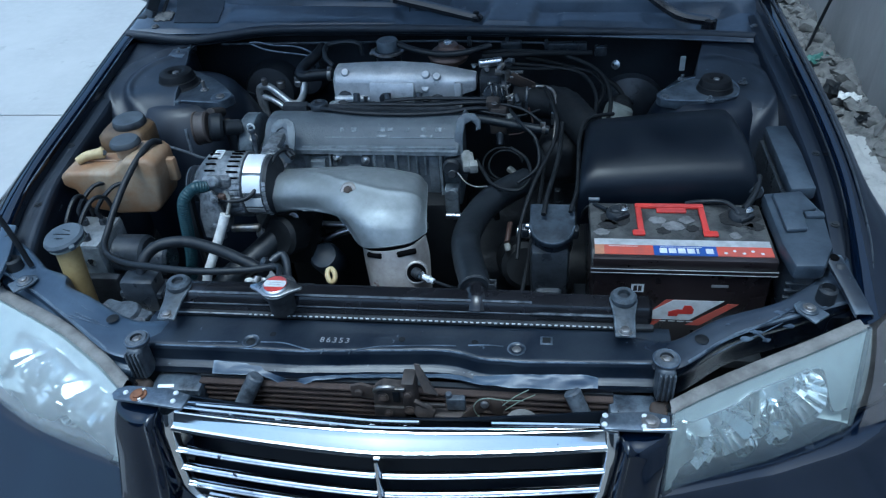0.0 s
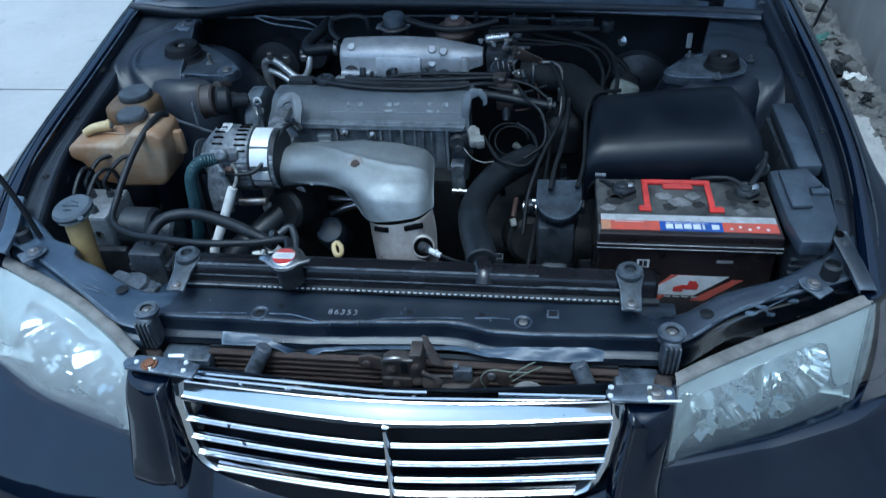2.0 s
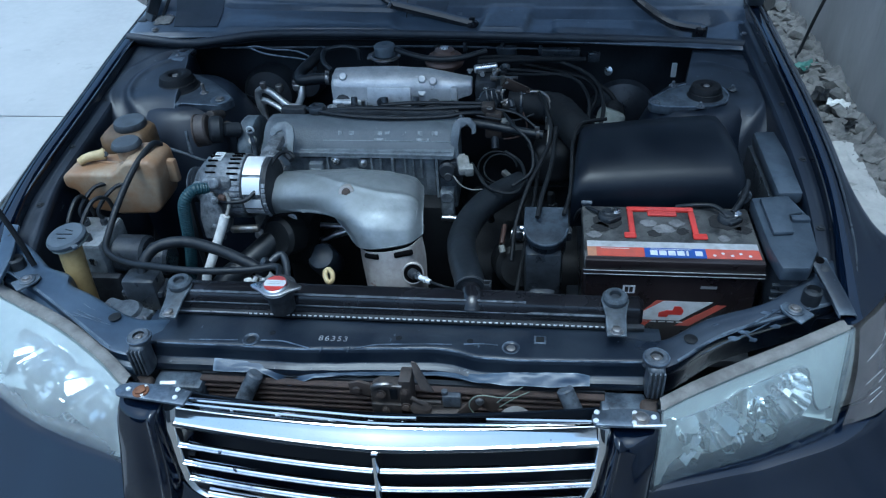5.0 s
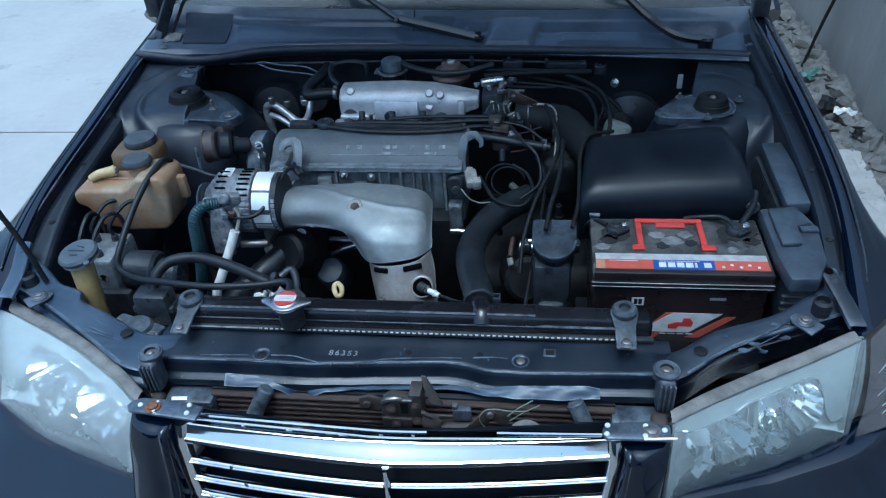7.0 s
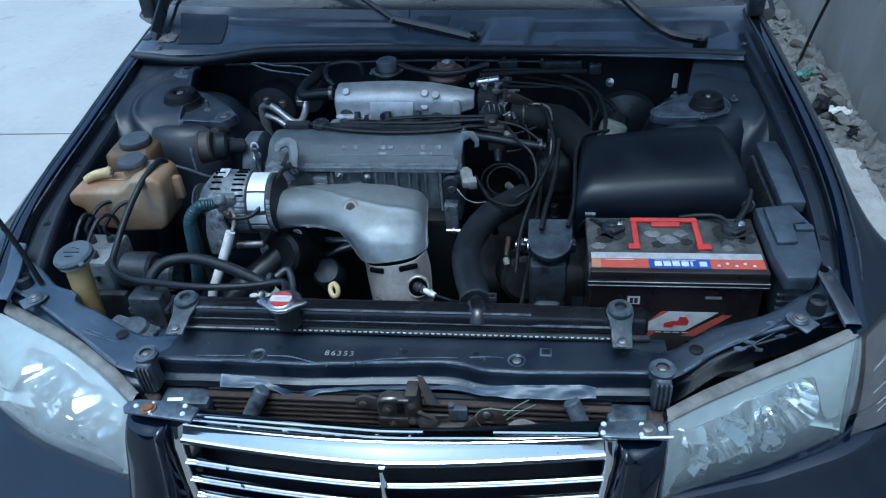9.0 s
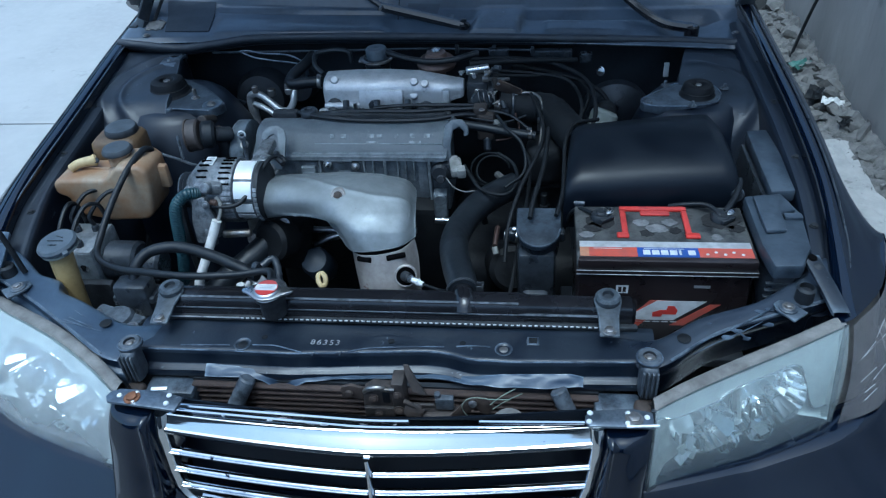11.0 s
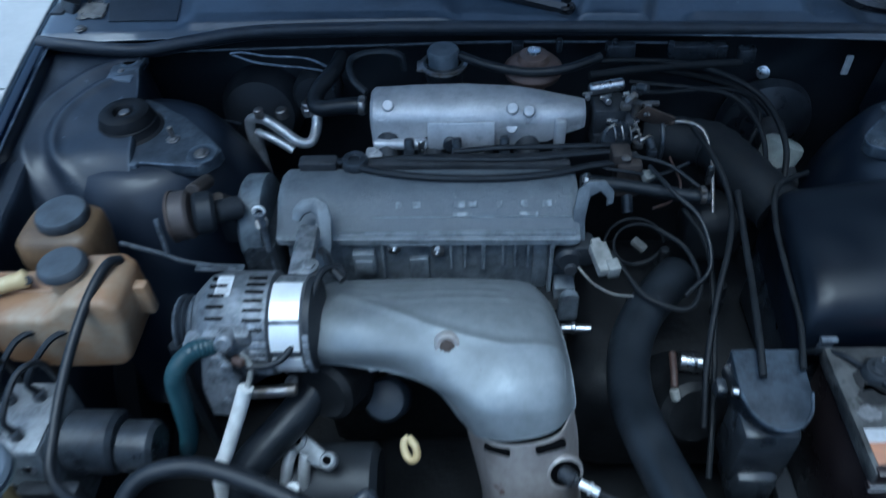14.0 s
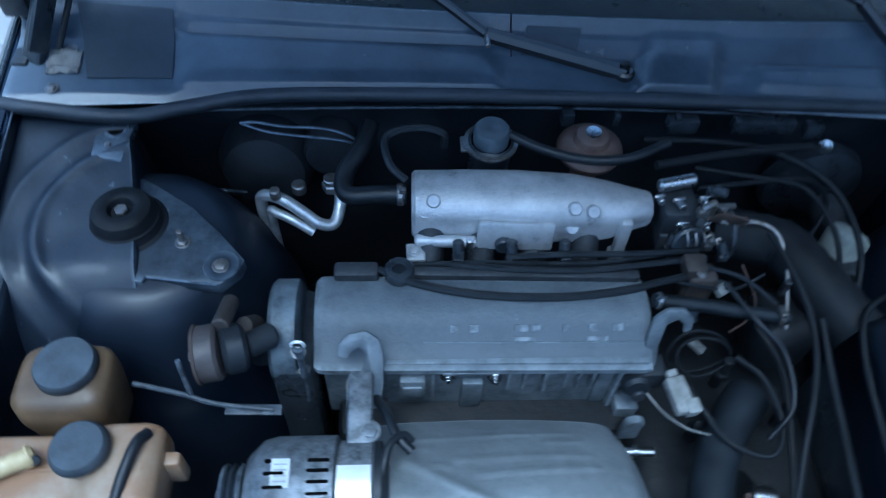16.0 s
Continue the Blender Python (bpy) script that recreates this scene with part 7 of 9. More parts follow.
    lower = [[(-0.100, 0.500, 0.684), (-0.090, 0.472, 0.702), (-0.070, 0.448, 0.714), (-0.035, 0.440, 0.721), (0.008, 0.450, 0.727), (0.029, 0.486, 0.727)],
             [(-0.096, 0.490, 0.655), (-0.086, 0.460, 0.672), (-0.066, 0.434, 0.684), (-0.032, 0.425, 0.691), (0.012, 0.434, 0.694), (0.036, 0.472, 0.690)],
             [(-0.088, 0.475, 0.620), (-0.078, 0.440, 0.632), (-0.060, 0.412, 0.642), (-0.028, 0.402, 0.648), (0.014, 0.412, 0.646), (0.039, 0.450, 0.640)],
             [(-0.080, 0.460, 0.570), (-0.070, 0.420, 0.578), (-0.054, 0.392, 0.582), (-0.026, 0.384, 0.584), (0.016, 0.392, 0.580), (0.046, 0.430, 0.572)],
             [(-0.078, 0.450, 0.500), (-0.068, 0.410, 0.505), (-0.052, 0.384, 0.508), (-0.026, 0.378, 0.510), (0.014, 0.384, 0.508), (0.044, 0.42, 0.502)]]
    low = part("lower_shell", section_sheet(lower, 32, 36, 0.0025), SHIELD_HOT, shield, "heat-tinted brownish lower shell", sharp=70)
    for a, b in (((-0.078, 0.4480, 0.7050), (-0.048, 0.4345, 0.7115)), ((-0.018, 0.4350, 0.7160), (0.018, 0.4440, 0.7195)), ((0.000, 0.393, 0.622), (0.028, 0.409, 0.618))):
        part("slot", rod(a, b, 0.0058, 0.002, 10), HOLE, low)
    part("sensor_hole", bm_lathe([(0, 0.0045), (0.018, 0.0045), (0.0195, 0.003), (0.021, -0.004)], 30, between((0.018, 0.4265, 0.681), (0.036, 0.32, 0.735))), HOLE, low)
    part("hole_rim", bm_lathe([(0.0185, 0.005), (0.0205, 0.0055), (0.0225, 0.004), (0.0235, -0.003)], 30, between((0.018, 0.4265, 0.681), (0.036, 0.32, 0.735))), SHIELD_HOT, low)
    sensor = thing("oxygen_sensor", (0.004, 0.42, 0.66), "oxygen sensor with a bright steel stem and dark wire", "sensor")
    part("body", rod((0.014, 0.426, 0.683), (0.028, 0.410, 0.687), 0.010, 0.003, 18), CAST_DARK, sensor)
    part("hex", bm_cyl(0.0085, 0.008, between((0.028, 0.412, 0.687), (0.045, 0.400, 0.688)), 0.002, 6), STEEL, sensor)
    part("stem", joined(rod((0.032, 0.409, 0.687), (0.056, 0.396, 0.685), 0.0055, 0.001, 12), rod((0.044, 0.4025, 0.686), (0.048, 0.4005, 0.6858), 0.0075, 0.001, 12)), FOIL, sensor)
    part("wire", bm_tube([(0.050, 0.399, 0.686), (0.068, 0.390, 0.686), (0.090, 0.385, 0.682), (0.115, 0.40, 0.665)], 0.0028, 8), RUBBER, sensor)


build_heat_shield()


def build_alternator():
    alt = thing("alternator", (-0.40, 0.60, 0.66), "grey finned alternator with a bright foil label band", "alternator")
    c = Vector((-0.400, 0.590, 0.765))
    along = lambda x: pose(x, c.y, c.z, 0, 90, 0)
    part("stator", bm_cyl(0.058, 0.042, along(-0.354), 0.003, 40), ALT, alt, "dark grey stator ring")
    for a0, a1, m in ((100, 52, FOIL), (47, 16, FOIL), (6, -12, FOIL), (-18, -28, CAST)):
        part("foil_band", bm_sheet(lambda u, v, a0=a0, a1=a1: (-0.352 + 0.037 * u, c.y - 0.0598 * math.cos(radians(a0 + (a1 - a0) * v)), c.z + 0.0598 * math.sin(radians(a0 + (a1 - a0) * v))), 4, 10, 0.0016), m, alt, "bright foil label plate")
    for k in range(8):
        a = radians(46 - 10 * k)
        part("fin", bm_box(0.022, 0.0028, 0.008, Matrix.Translation((-0.367, c.y - 0.064 * math.cos(a), c.z + 0.064 * math.sin(a))) @ Euler((math.pi / 2 - a, 0, 0)).to_matrix().to_4x4() @ pose(0, 0, 0, 90), 0.0008, 1), ALT, alt)
    part("side_bracket", joined(bm_prism([(-0.020, -0.055), (0.022, -0.060), (0.026, 0.0), (0.010, 0.040), (-0.016, 0.036), (-0.024, -0.01)], 0, 0.012, pose(-0.418, 0.520, 0.752, 78), 0.004), bolt((-0.412, 0.506, 0.722), 0.008, (0, -1, 0.25)), bolt((-0.404, 0.512, 0.780), 0.006, (0, -1, 0.25))), ALT, alt, "grey cast mounting bracket")
    part("rear_case", bm_lathe([(0, -0.022), (0.045, -0.020), (0.060, -0.004), (0.064, 0.012), (0.064, 0.078), (0.061, 0.080), (0, 0.080)], 40, along(-0.434)), ALT, alt, "dull grey cast end case")
    part("front_case", bm_lathe([(0, 0), (0.057, 0.0), (0.057, 0.008), (0.050, 0.010), (0.030, 0.016), (0, 0.016)], 40, along(-0.312)), BAY_DARK, alt, "grimy dark front case")
    for x0, x1, n in ((-0.430, -0.408, 6), (-0.384, -0.360, 7)):
        for k in range(n):
            a = radians(42 + 62 * k / (n - 1))
            p = Vector((0, -math.cos(a), math.sin(a))) * 0.0645
            m = Matrix.Translation((x0, c.y + p.y, c.z + p.z)) @ Euler((math.pi / 2 - a + math.pi / 2, 0, 0)).to_matrix().to_4x4()
            part("vent_slot", span_box_m(0, x1 - x0, 0.0056, 0.003, m), HOLE, alt)
    part("foil_dot", bm_cyl(0.0035, 0.001, between((-0.328, 0.556, 0.8135), (-0.328, 0.515, 0.87)), 0), BAY_DARK, alt)
    part("label", bm_box(0.020, 0.030, 0.001, pose(-0.412, 0.592, 0.8297, 2, 0, 0), 0), LABEL_WHITE, alt, "small white printed label")
    for k in range(4):
        part("label_line", bm_box(0.014, 0.0018, 0.0006, pose(-0.412, 0.583 + 0.006 * k, 0.8304, 2, 0, 0), 0), LABEL_SILVER, alt)
    for k in range(9):
        a = radians(-40 + 9 * k)
        p = Vector((0, -math.cos(a), math.sin(a))) * 0.060
        part("cooling_fin", bm_box(0.008, 0.003, 0.008, Matrix.Translation((-0.308, c.y + p.y, c.z + p.z)) @ Euler((-a, 0, 0)).to_matrix().to_4x4(), 0.0008, 1), ALT, alt)
    pulley = part("pulley", bm_lathe([(0, 0), (0.034, 0.0), (0.036, 0.004), (0.030, 0.008), (0.036, 0.012), (0.030, 0.016), (0.036, 0.020), (0.034, 0.024), (0, 0.024)], 32, along(-0.484)), DUSTY, alt)
    part("shaft", rod((-0.492, c.y, c.z), (-0.45, c.y, c.z), 0.010, 0.002), ZINC, pulley)
    part("terminal_block", joined(span_box((-0.432, 0.530, 0.788), (-0.372, 0.556, 0.812), 0.006), rod((-0.40, 0.545, 0.80), (-0.40, 0.515, 0.815), 0.011, 0.003), span_box((-0.458, 0.522, 0.780), (-0.425, 0.552, 0.800), 0.005)), ALT, alt)
    part("terminal_red", rod((-0.396, 0.521, 0.782), (-0.381, 0.514, 0.784), 0.006, 0.002), COPPER, alt)
    part("lower_ear", joined(span_box((-0.435, 0.515, 0.695), (-0.395, 0.560, 0.745), 0.010), bolt((-0.415, 0.513, 0.722), 0.008, (0, -1, 0.3))), ALT, alt)
    part("through_bolt", rod((-0.395, 0.530, 0.700), (-0.335, 0.535, 0.700), 0.008, 0.002), ZINC, alt)
    part("upper_bracket", joined(span_box((-0.345, 0.63, 0.79), (-0.315, 0.72, 0.81), 0.006), bolt((-0.318, 0.645, 0.806), 0.009)), ALT, alt)
    alt.location.x += 0.012
    alt.scale = (1.0, 1.05, 1.06)
    single("alternator_cable", bm_tube([(-0.405, 0.520, 0.785), (-0.365, 0.512, 0.780), (-0.325, 0.520, 0.785), (-0.300, 0.56, 0.810), (-0.285, 0.62, 0.828), (-0.268, 0.64, 0.822), (-0.258, 0.636, 0.812)], 0.0045, 10), RUBBER, "black taped cable across the alternator", "cable")
    single("alternator_cable", bm_tube([(-0.300, 0.70, 0.79), (-0.285, 0.665, 0.815), (-0.275, 0.64, 0.820), (-0.258, 0.622, 0.815)], 0.006, 10), RUBBER, "black taped cable end by the shield", "cable")
    single("drive_belt", joined(bm_tube([(-0.472, 0.555, 0.77), (-0.472, 0.545, 0.66), (-0.472, 0.55, 0.50)], 0.010, 6), bm_tube([(-0.472, 0.622, 0.765), (-0.472, 0.64, 0.60)], 0.009, 6)), HOSE, "worn grey ribbed drive belt", "belt")


def span_box_m(x0, x1, wide, tall, m):
    return bm_box(x1 - x0, wide, tall, m @ pose((x0 + x1) / 2, 0, 0), 0.001, 1)


build_alternator()
# ---- passenger side of the yard: tanks, pump block, hoses ----
def build_tanks():
    tank = thing("coolant_tank", (-0.64, 0.60, 0.70), "yellowed plastic overflow tank with a dark cap", "tank")
    ring = lambda z, w, d, cx, cy, n=28: [(cx + w * np.sign(math.cos(a)) * abs(math.cos(a)) ** 0.45, cy + d * np.sign(math.sin(a)) * abs(math.sin(a)) ** 0.45, z) for a in np.linspace(0, 2 * math.pi, n, endpoint=False)]
    side = [(-0.752, 0.800), (-0.735, 0.809), (-0.634, 0.809), (-0.616, 0.822), (-0.600, 0.838), (-0.548, 0.842), (-0.533, 0.828), (-0.533, 0.790), (-0.546, 0.724), (-0.562, 0.710), (-0.645, 0.705), (-0.716, 0.720), (-0.728, 0.764), (-0.752, 0.774)]
    front = Matrix.Translation((0, 0.655, 0)) @ Matrix.Rotation(math.pi / 2, 4, "X")
    part("body", bm_prism(side, 0.0, 0.092, front, 0.011, 4), TANK, tank, "stained yellow plastic tank", sharp=70)
    part("neck", bm_cyl(0.024, 0.03, pose(-0.612, 0.618, 0.822), 0.002), TANK, tank)
    part("cap", bm_lathe([(0.027, 0), (0.032, 0.001), (0.032, 0.004), (0.029, 0.010), (0.027, 0.012), (0, 0.013)], 30, pose(-0.614, 0.620, 0.846)), CAP, tank, "faded black flat cap")
    part("spout", joined(bm_tube([(-0.722, 0.600, 0.816), (-0.706, 0.608, 0.823), (-0.690, 0.616, 0.824), (-0.674, 0.622, 0.824)], (0.009, 0.012), 12), bm_cyl(0.013, 0.010, pose(-0.680, 0.620, 0.824, 0, 90, 35), 0.004)), YELLOW, tank, "yellow plastic spout")
    part("spout_hole", bm_cyl(0.006, 0.004, pose(-0.668, 0.618, 0.826, 50, 20, 0), 0.001), BAY_DARK, tank)
    part("bracket_lip", span_box((-0.540, 0.612, 0.760), (-0.516, 0.630, 0.815), 0.006), TANK, tank)
    part("weld_seam", bm_tube([(-0.755, 0.612, 0.790), (-0.70, 0.612, 0.8095), (-0.64, 0.612, 0.8095)], 0.0025, 6), TANK, tank)
    rear = thing("steering_tank", (-0.655, 0.712, 0.72), "brown-stained plastic reservoir with a thick black cap", "tank")
    part("body", bm_loft([ring(0.73, 0.048, 0.040, -0.662, 0.712), ring(0.80, 0.055, 0.046, -0.662, 0.712), ring(0.828, 0.054, 0.044, -0.662, 0.714), ring(0.838, 0.046, 0.036, -0.660, 0.716)]), TANK_DARK, rear, sharp=60)
    part("cap", bm_lathe([(0.034, 0), (0.036, 0.004), (0.035, 0.014), (0.033, 0.017), (0.012, 0.018), (0, 0.017)], 32, pose(-0.656, 0.722, 0.836)), CAP, rear, "thick faded black cap")
    neck = thing("washer_filler", (-0.62, 0.345, 0.62), "washer filler neck with a grey flip cap", "filler neck")
    part("tube", bm_tube([(-0.618, 0.332, 0.62), (-0.622, 0.342, 0.71), (-0.627, 0.358, 0.795)], (0.019, 0.023), 20), TANK_NECK, neck, "brown-stained plastic filler neck")
    m = between((-0.627, 0.360, 0.795), (-0.640, 0.345, 0.93))
    part("cap", bm_lathe([(0.028, -0.006), (0.037, -0.002), (0.038, 0.004), (0.034, 0.009), (0, 0.010)], 32, m), CAP_GREY, neck, "grey moulded flip cap")
    part("hinge_tab", bm_box(0.016, 0.012, 0.008, m @ pose(0.038, 0.0, 0.0), 0.003), CAP_GREY, neck)
    part("cap_rim", bm_lathe([(0.030, -0.010), (0.0355, -0.009), (0.0355, -0.005), (0.030, -0.004)], 32, m), PALE, neck, "pale rim under the cap")
    for a, b in (((-0.014, -0.010), (0.014, 0.010)), ((-0.012, 0.008), (0.004, 0.014)), ((0.0, -0.014), (0.014, -0.004))):
        part("symbol", rod(m @ Vector((*a, 0.0104)), m @ Vector((*b, 0.0104)), 0.0014, segs=6), BLACK, neck)


build_tanks()


def build_pump_block():
    block = thing("brake_pump_block", (-0.65, 0.48, 0.58), "machined aluminium brake pump block with steel pipes", "pump block")
    body = part("block", span_box((-0.702, 0.425, 0.555), (-0.622, 0.530, 0.722), 0.004), GREY, block, "grey machined aluminium block")
    part("top_face", span_box((-0.700, 0.427, 0.721), (-0.624, 0.528, 0.7245), 0.001), MACHINED, body)
    part("lower_block", span_box((-0.672, 0.405, 0.56), (-0.592, 0.425, 0.66), 0.006), CAST_DARK, body)
    for x, z in ((-0.685, 0.695), (-0.648, 0.685), (-0.690, 0.64), (-0.66, 0.625)):
        part("port", bm_lathe([(0, 0.003), (0.005, 0.003), (0.009, 0.001), (0.009, 0)], 14, between((x, 0.4249, z), (x, 0.3, z))), STEEL, body)
    part("motor", bm_cyl(0.042, 0.07, pose(-0.620, 0.475, 0.668, 0, 90, 0), 0.006, 28), BLACK, block)
    part("motor", bm_cyl(0.034, 0.05, pose(-0.552, 0.472, 0.662, 0, 90, 0), 0.006, 28), BLACK, block)
    for k, (x, y) in enumerate(((-0.686, 0.450), (-0.655, 0.448), (-0.686, 0.500), (-0.648, 0.505))):
        part("fitting", bm_cyl(0.0085, 0.016, pose(x, y, 0.722), 0.002, 6), BLACK, body)
        part("pipe", bm_tube([(x, y, 0.735), (x - 0.006, y + 0.006, 0.758), (x - 0.004 + 0.008 * k, y + 0.05, 0.785), (x + 0.02 * k, y + 0.075, 0.775), (x + 0.02 * k, y + 0.085, 0.72)], 0.0045, 8), RUBBER, block, "dark brake pipe")
    part("plug", joined(span_box((-0.512, 0.300, 0.668), (-0.445, 0.345, 0.742), 0.008), span_box((-0.520, 0.304, 0.700), (-0.437, 0.350, 0.714), 0.004), span_box((-0.525, 0.310, 0.640), (-0.48, 0.35, 0.70), 0.006)), BLACK, block, "black square wiring plug")
    tray = thing("horn_bracket", (-0.47, 0.27, 0.66), "dark dusty bracket with bolts beside the radiator", "bracket")
    part("plate", joined(span_box((-0.555, 0.232, 0.690), (-0.445, 0.290, 0.702), 0.006, turn=-18), bm_lathe([(0.034, -0.02), (0.034, 0.0), (0.028, 0.008), (0, 0.010)], 26, pose(-0.495, 0.262, 0.700))), DUSTY, tray)
    for p in ((-0.540, 0.272, 0.702), (-0.455, 0.240, 0.702)):
        part("bolt", bolt(p, 0.009), ZINC, tray)


build_pump_block()

single("overflow_hose", bm_tube([(-0.548, 0.640, 0.840), (-0.556, 0.620, 0.850), (-0.568, 0.570, 0.838), (-0.578, 0.500, 0.808), (-0.580, 0.430, 0.775), (-0.568, 0.375, 0.757), (-0.515, 0.340, 0.757), (-0.440, 0.312, 0.772), (-0.350, 0.296, 0.778), (-0.260, 0.300, 0.780), (-0.205, 0.305, 0.786), (-0.190, 0.290, 0.788), (-0.186, 0.262, 0.788)], 0.0066, 12), RUBBER, "long black rubber overflow hose to the radiator", "hose")
single("loop_hose", bm_tube([(-0.480, 0.325, 0.725), (-0.477, 0.350, 0.757), (-0.452, 0.372, 0.774), (-0.400, 0.380, 0.778), (-0.335, 0.364, 0.774), (-0.275, 0.340, 0.768), (-0.230, 0.320, 0.760)], 0.0108, 14), RUBBER, "thick black hose looped behind the radiator", "hose")
single("hose_elbow", joined(bm_tube([(-0.222, 0.330, 0.776), (-0.205, 0.345, 0.782), (-0.195, 0.335, 0.770), (-0.190, 0.315, 0.75)], 0.007, 10), bm_cyl(0.010, 0.012, pose(-0.235, 0.328, 0.776, 0, 80, -20), 0.002)), BLACK, "small black hose elbow by the cap", "fitting")
single("white_tube", bm_tube([(-0.372, 0.496, 0.758), (-0.388, 0.480, 0.718), (-0.408, 0.460, 0.672), (-0.424, 0.448, 0.635), (-0.430, 0.440, 0.590)], 0.0100, 16, ribs=(0.0065, 0.0008)), WHITE, "white plastic sleeve over a wire", "sleeve")
single("white_tube", bm_tube([(-0.318, 0.415, 0.66), (-0.320, 0.408, 0.625), (-0.312, 0.402, 0.602), (-0.285, 0.400, 0.596), (-0.255, 0.402, 0.600)], 0.0085, 12), WHITE, "white plastic sleeve behind the radiator", "sleeve")
single("sleeve_wires", bm_tube([(-0.374, 0.494, 0.748), (-0.366, 0.506, 0.768), (-0.364, 0.514, 0.785), (-0.372, 0.518, 0.800)], 0.0036, 8), CONNECTOR, "pale taped wires out of a white sleeve", "wire")
single("teal_conduit", bm_tube([(-0.408, 0.528, 0.803), (-0.432, 0.512, 0.808), (-0.452, 0.496, 0.785), (-0.462, 0.495, 0.72), (-0.475, 0.50, 0.65), (-0.50, 0.515, 0.58)], 0.0125, 14, ribs=(0.0050, 0.0012)), TEAL, "teal corrugated wiring conduit", "conduit")
single("lower_hose", bm_tube([(-0.270, 0.62, 0.655), (-0.300, 0.585, 0.652), (-0.345, 0.530, 0.630), (-0.400, 0.475, 0.600), (-0.430, 0.44, 0.55)], 0.026, 16), HOSE, "thick black lower coolant hose", "hose")


def build_lower():
    pump = thing("water_inlet", (-0.30, 0.62, 0.55), "dirty black water inlet housing with bolts", "housing")
    part("body", joined(bm_cyl(0.045, 0.06, pose(-0.275, 0.60, 0.645, 70, 0, -25), 0.008, 28), span_box((-0.36, 0.58, 0.56), (-0.24, 0.70, 0.66), 0.02)), UNDER, pump)
    for p in ((-0.345, 0.575, 0.655), (-0.338, 0.57, 0.625), (-0.27, 0.585, 0.69)):
        part("bolt", bolt(p, 0.008, (0.1, -0.8, 0.5)), ZINC, pump)
    single("engine_pipe", bm_tube([(-0.295, 0.675, 0.612), (-0.25, 0.672, 0.612), (-0.16, 0.670, 0.612), (0.0, 0.672, 0.612)], 0.0075, 10), STEEL, "straight bright steel pipe under the shield", "pipe")
    single("engine_pipe", bm_tube([(-0.285, 0.660, 0.585), (-0.24, 0.650, 0.585), (-0.20, 0.655, 0.600), (-0.14, 0.67, 0.612)], 0.0085, 10), STEEL, "bent bright steel pipe under the shield", "pipe")
    single("pipe_stub", joined(rod((0.040, 0.690, 0.628), (0.085, 0.688, 0.628), 0.007, 0.001), rod((0.055, 0.690, 0.628), (0.062, 0.690, 0.628), 0.009, 0.001)), STEEL, "bright threaded pipe end", "pipe")
    eye = thing("dipstick_eye", (0.048, 0.725, 0.62), "grey steel bracket with a round hole", "bracket")
    part("tab", joined(span_box((0.036, 0.712, 0.615), (0.068, 0.722, 0.672), 0.006), bm_cyl(0.014, 0.012, pose(0.052, 0.722, 0.668, 90), 0.002)), GREY, eye)
    part("hole", bm_cyl(0.009, 0.002, pose(0.052, 0.7125, 0.668, 90), 0), BAY_DARK, eye)
    filt = thing("oil_filter", (-0.222, 0.60, 0.50), "blue-grey round oil filter cap deep in the bay", "oil filter")
    part("can", bm_lathe([(0, 0), (0.030, 0.0), (0.034, 0.006), (0.034, 0.07), (0.028, 0.084), (0.010, 0.088), (0, 0.088)], 28, between((-0.222, 0.64, 0.52), (-0.224, 0.58, 0.60))), FUSE, filt)
    single("yellow_handle", bm_tube([(-0.182, 0.512, 0.614), (-0.172, 0.500, 0.612), (-0.170, 0.488, 0.604), (-0.178, 0.486, 0.600), (-0.186, 0.494, 0.605), (-0.188, 0.506, 0.612), (-0.182, 0.512, 0.614)], 0.0055, 10), YELLOW, "yellow dipstick handle below the shield", "dipstick")
    comp = thing("compressor", (-0.32, 0.50, 0.45), "air conditioning compressor with a bright clamp", "compressor")
    part("body", bm_cyl(0.062, 0.13, pose(-0.36, 0.50, 0.50, 0, 90, 0), 0.010, 30), BAY_DARK, comp)
    tilt = pose(-0.338, 0.515, 0.600, 22, 0, -29)
    clamp = part("clamp", joined(bm_prism([(-0.010, 0.010), (0.012, 0.012), (0.060, 0.002), (0.066, -0.006), (0.060, -0.014), (0.036, -0.020), (0.006, -0.014), (-0.010, -0.010)], -0.010, 0.0, tilt, 0.003), bm_cyl(0.013, 0.016, tilt @ pose(0, 0, -0.010), 0.003), bm_cyl(0.0125, 0.016, tilt @ pose(0.055, -0.004, -0.010), 0.003)), MACHINED, comp, "bright aluminium pipe clamp")
    for d in (0.0, 0.055):
        part("screw_hole", bm_lathe([(0, 0.0008), (0.0055, 0.0008), (0.0065, 0)], 16, tilt @ pose(d, -0.004 * d / 0.055, 0.006)), HOLE, clamp)
    for a, b, c in (((-0.346, 0.506, 0.592), (-0.353, 0.490, 0.578), (-0.358, 0.478, 0.550)), ((-0.326, 0.500, 0.592), (-0.329, 0.484, 0.575), (-0.331, 0.474, 0.548))):
        part("pipe", bm_tube([a, b, c], 0.0088, 12), PIPE, comp, "dull aluminium coolant pipe")
    fan = thing("cooling_fan", (-0.10, 0.40, 0.35), "black electric cooling fan shroud behind the radiator", "fan")
    part("shroud", bm_lathe([(0.17, 0.0), (0.175, 0.0), (0.175, 0.045), (0.17, 0.045)], 40, pose(-0.16, 0.36, 0.50, 90)), BLACK, fan)
    part("shroud_plate", span_box((-0.38, 0.300, 0.36), (0.36, 0.312, 0.705), 0.003), BLACK, fan)
    part("motor", bm_cyl(0.05, 0.06, pose(-0.16, 0.40, 0.50, 90), 0.008), BLACK, fan)
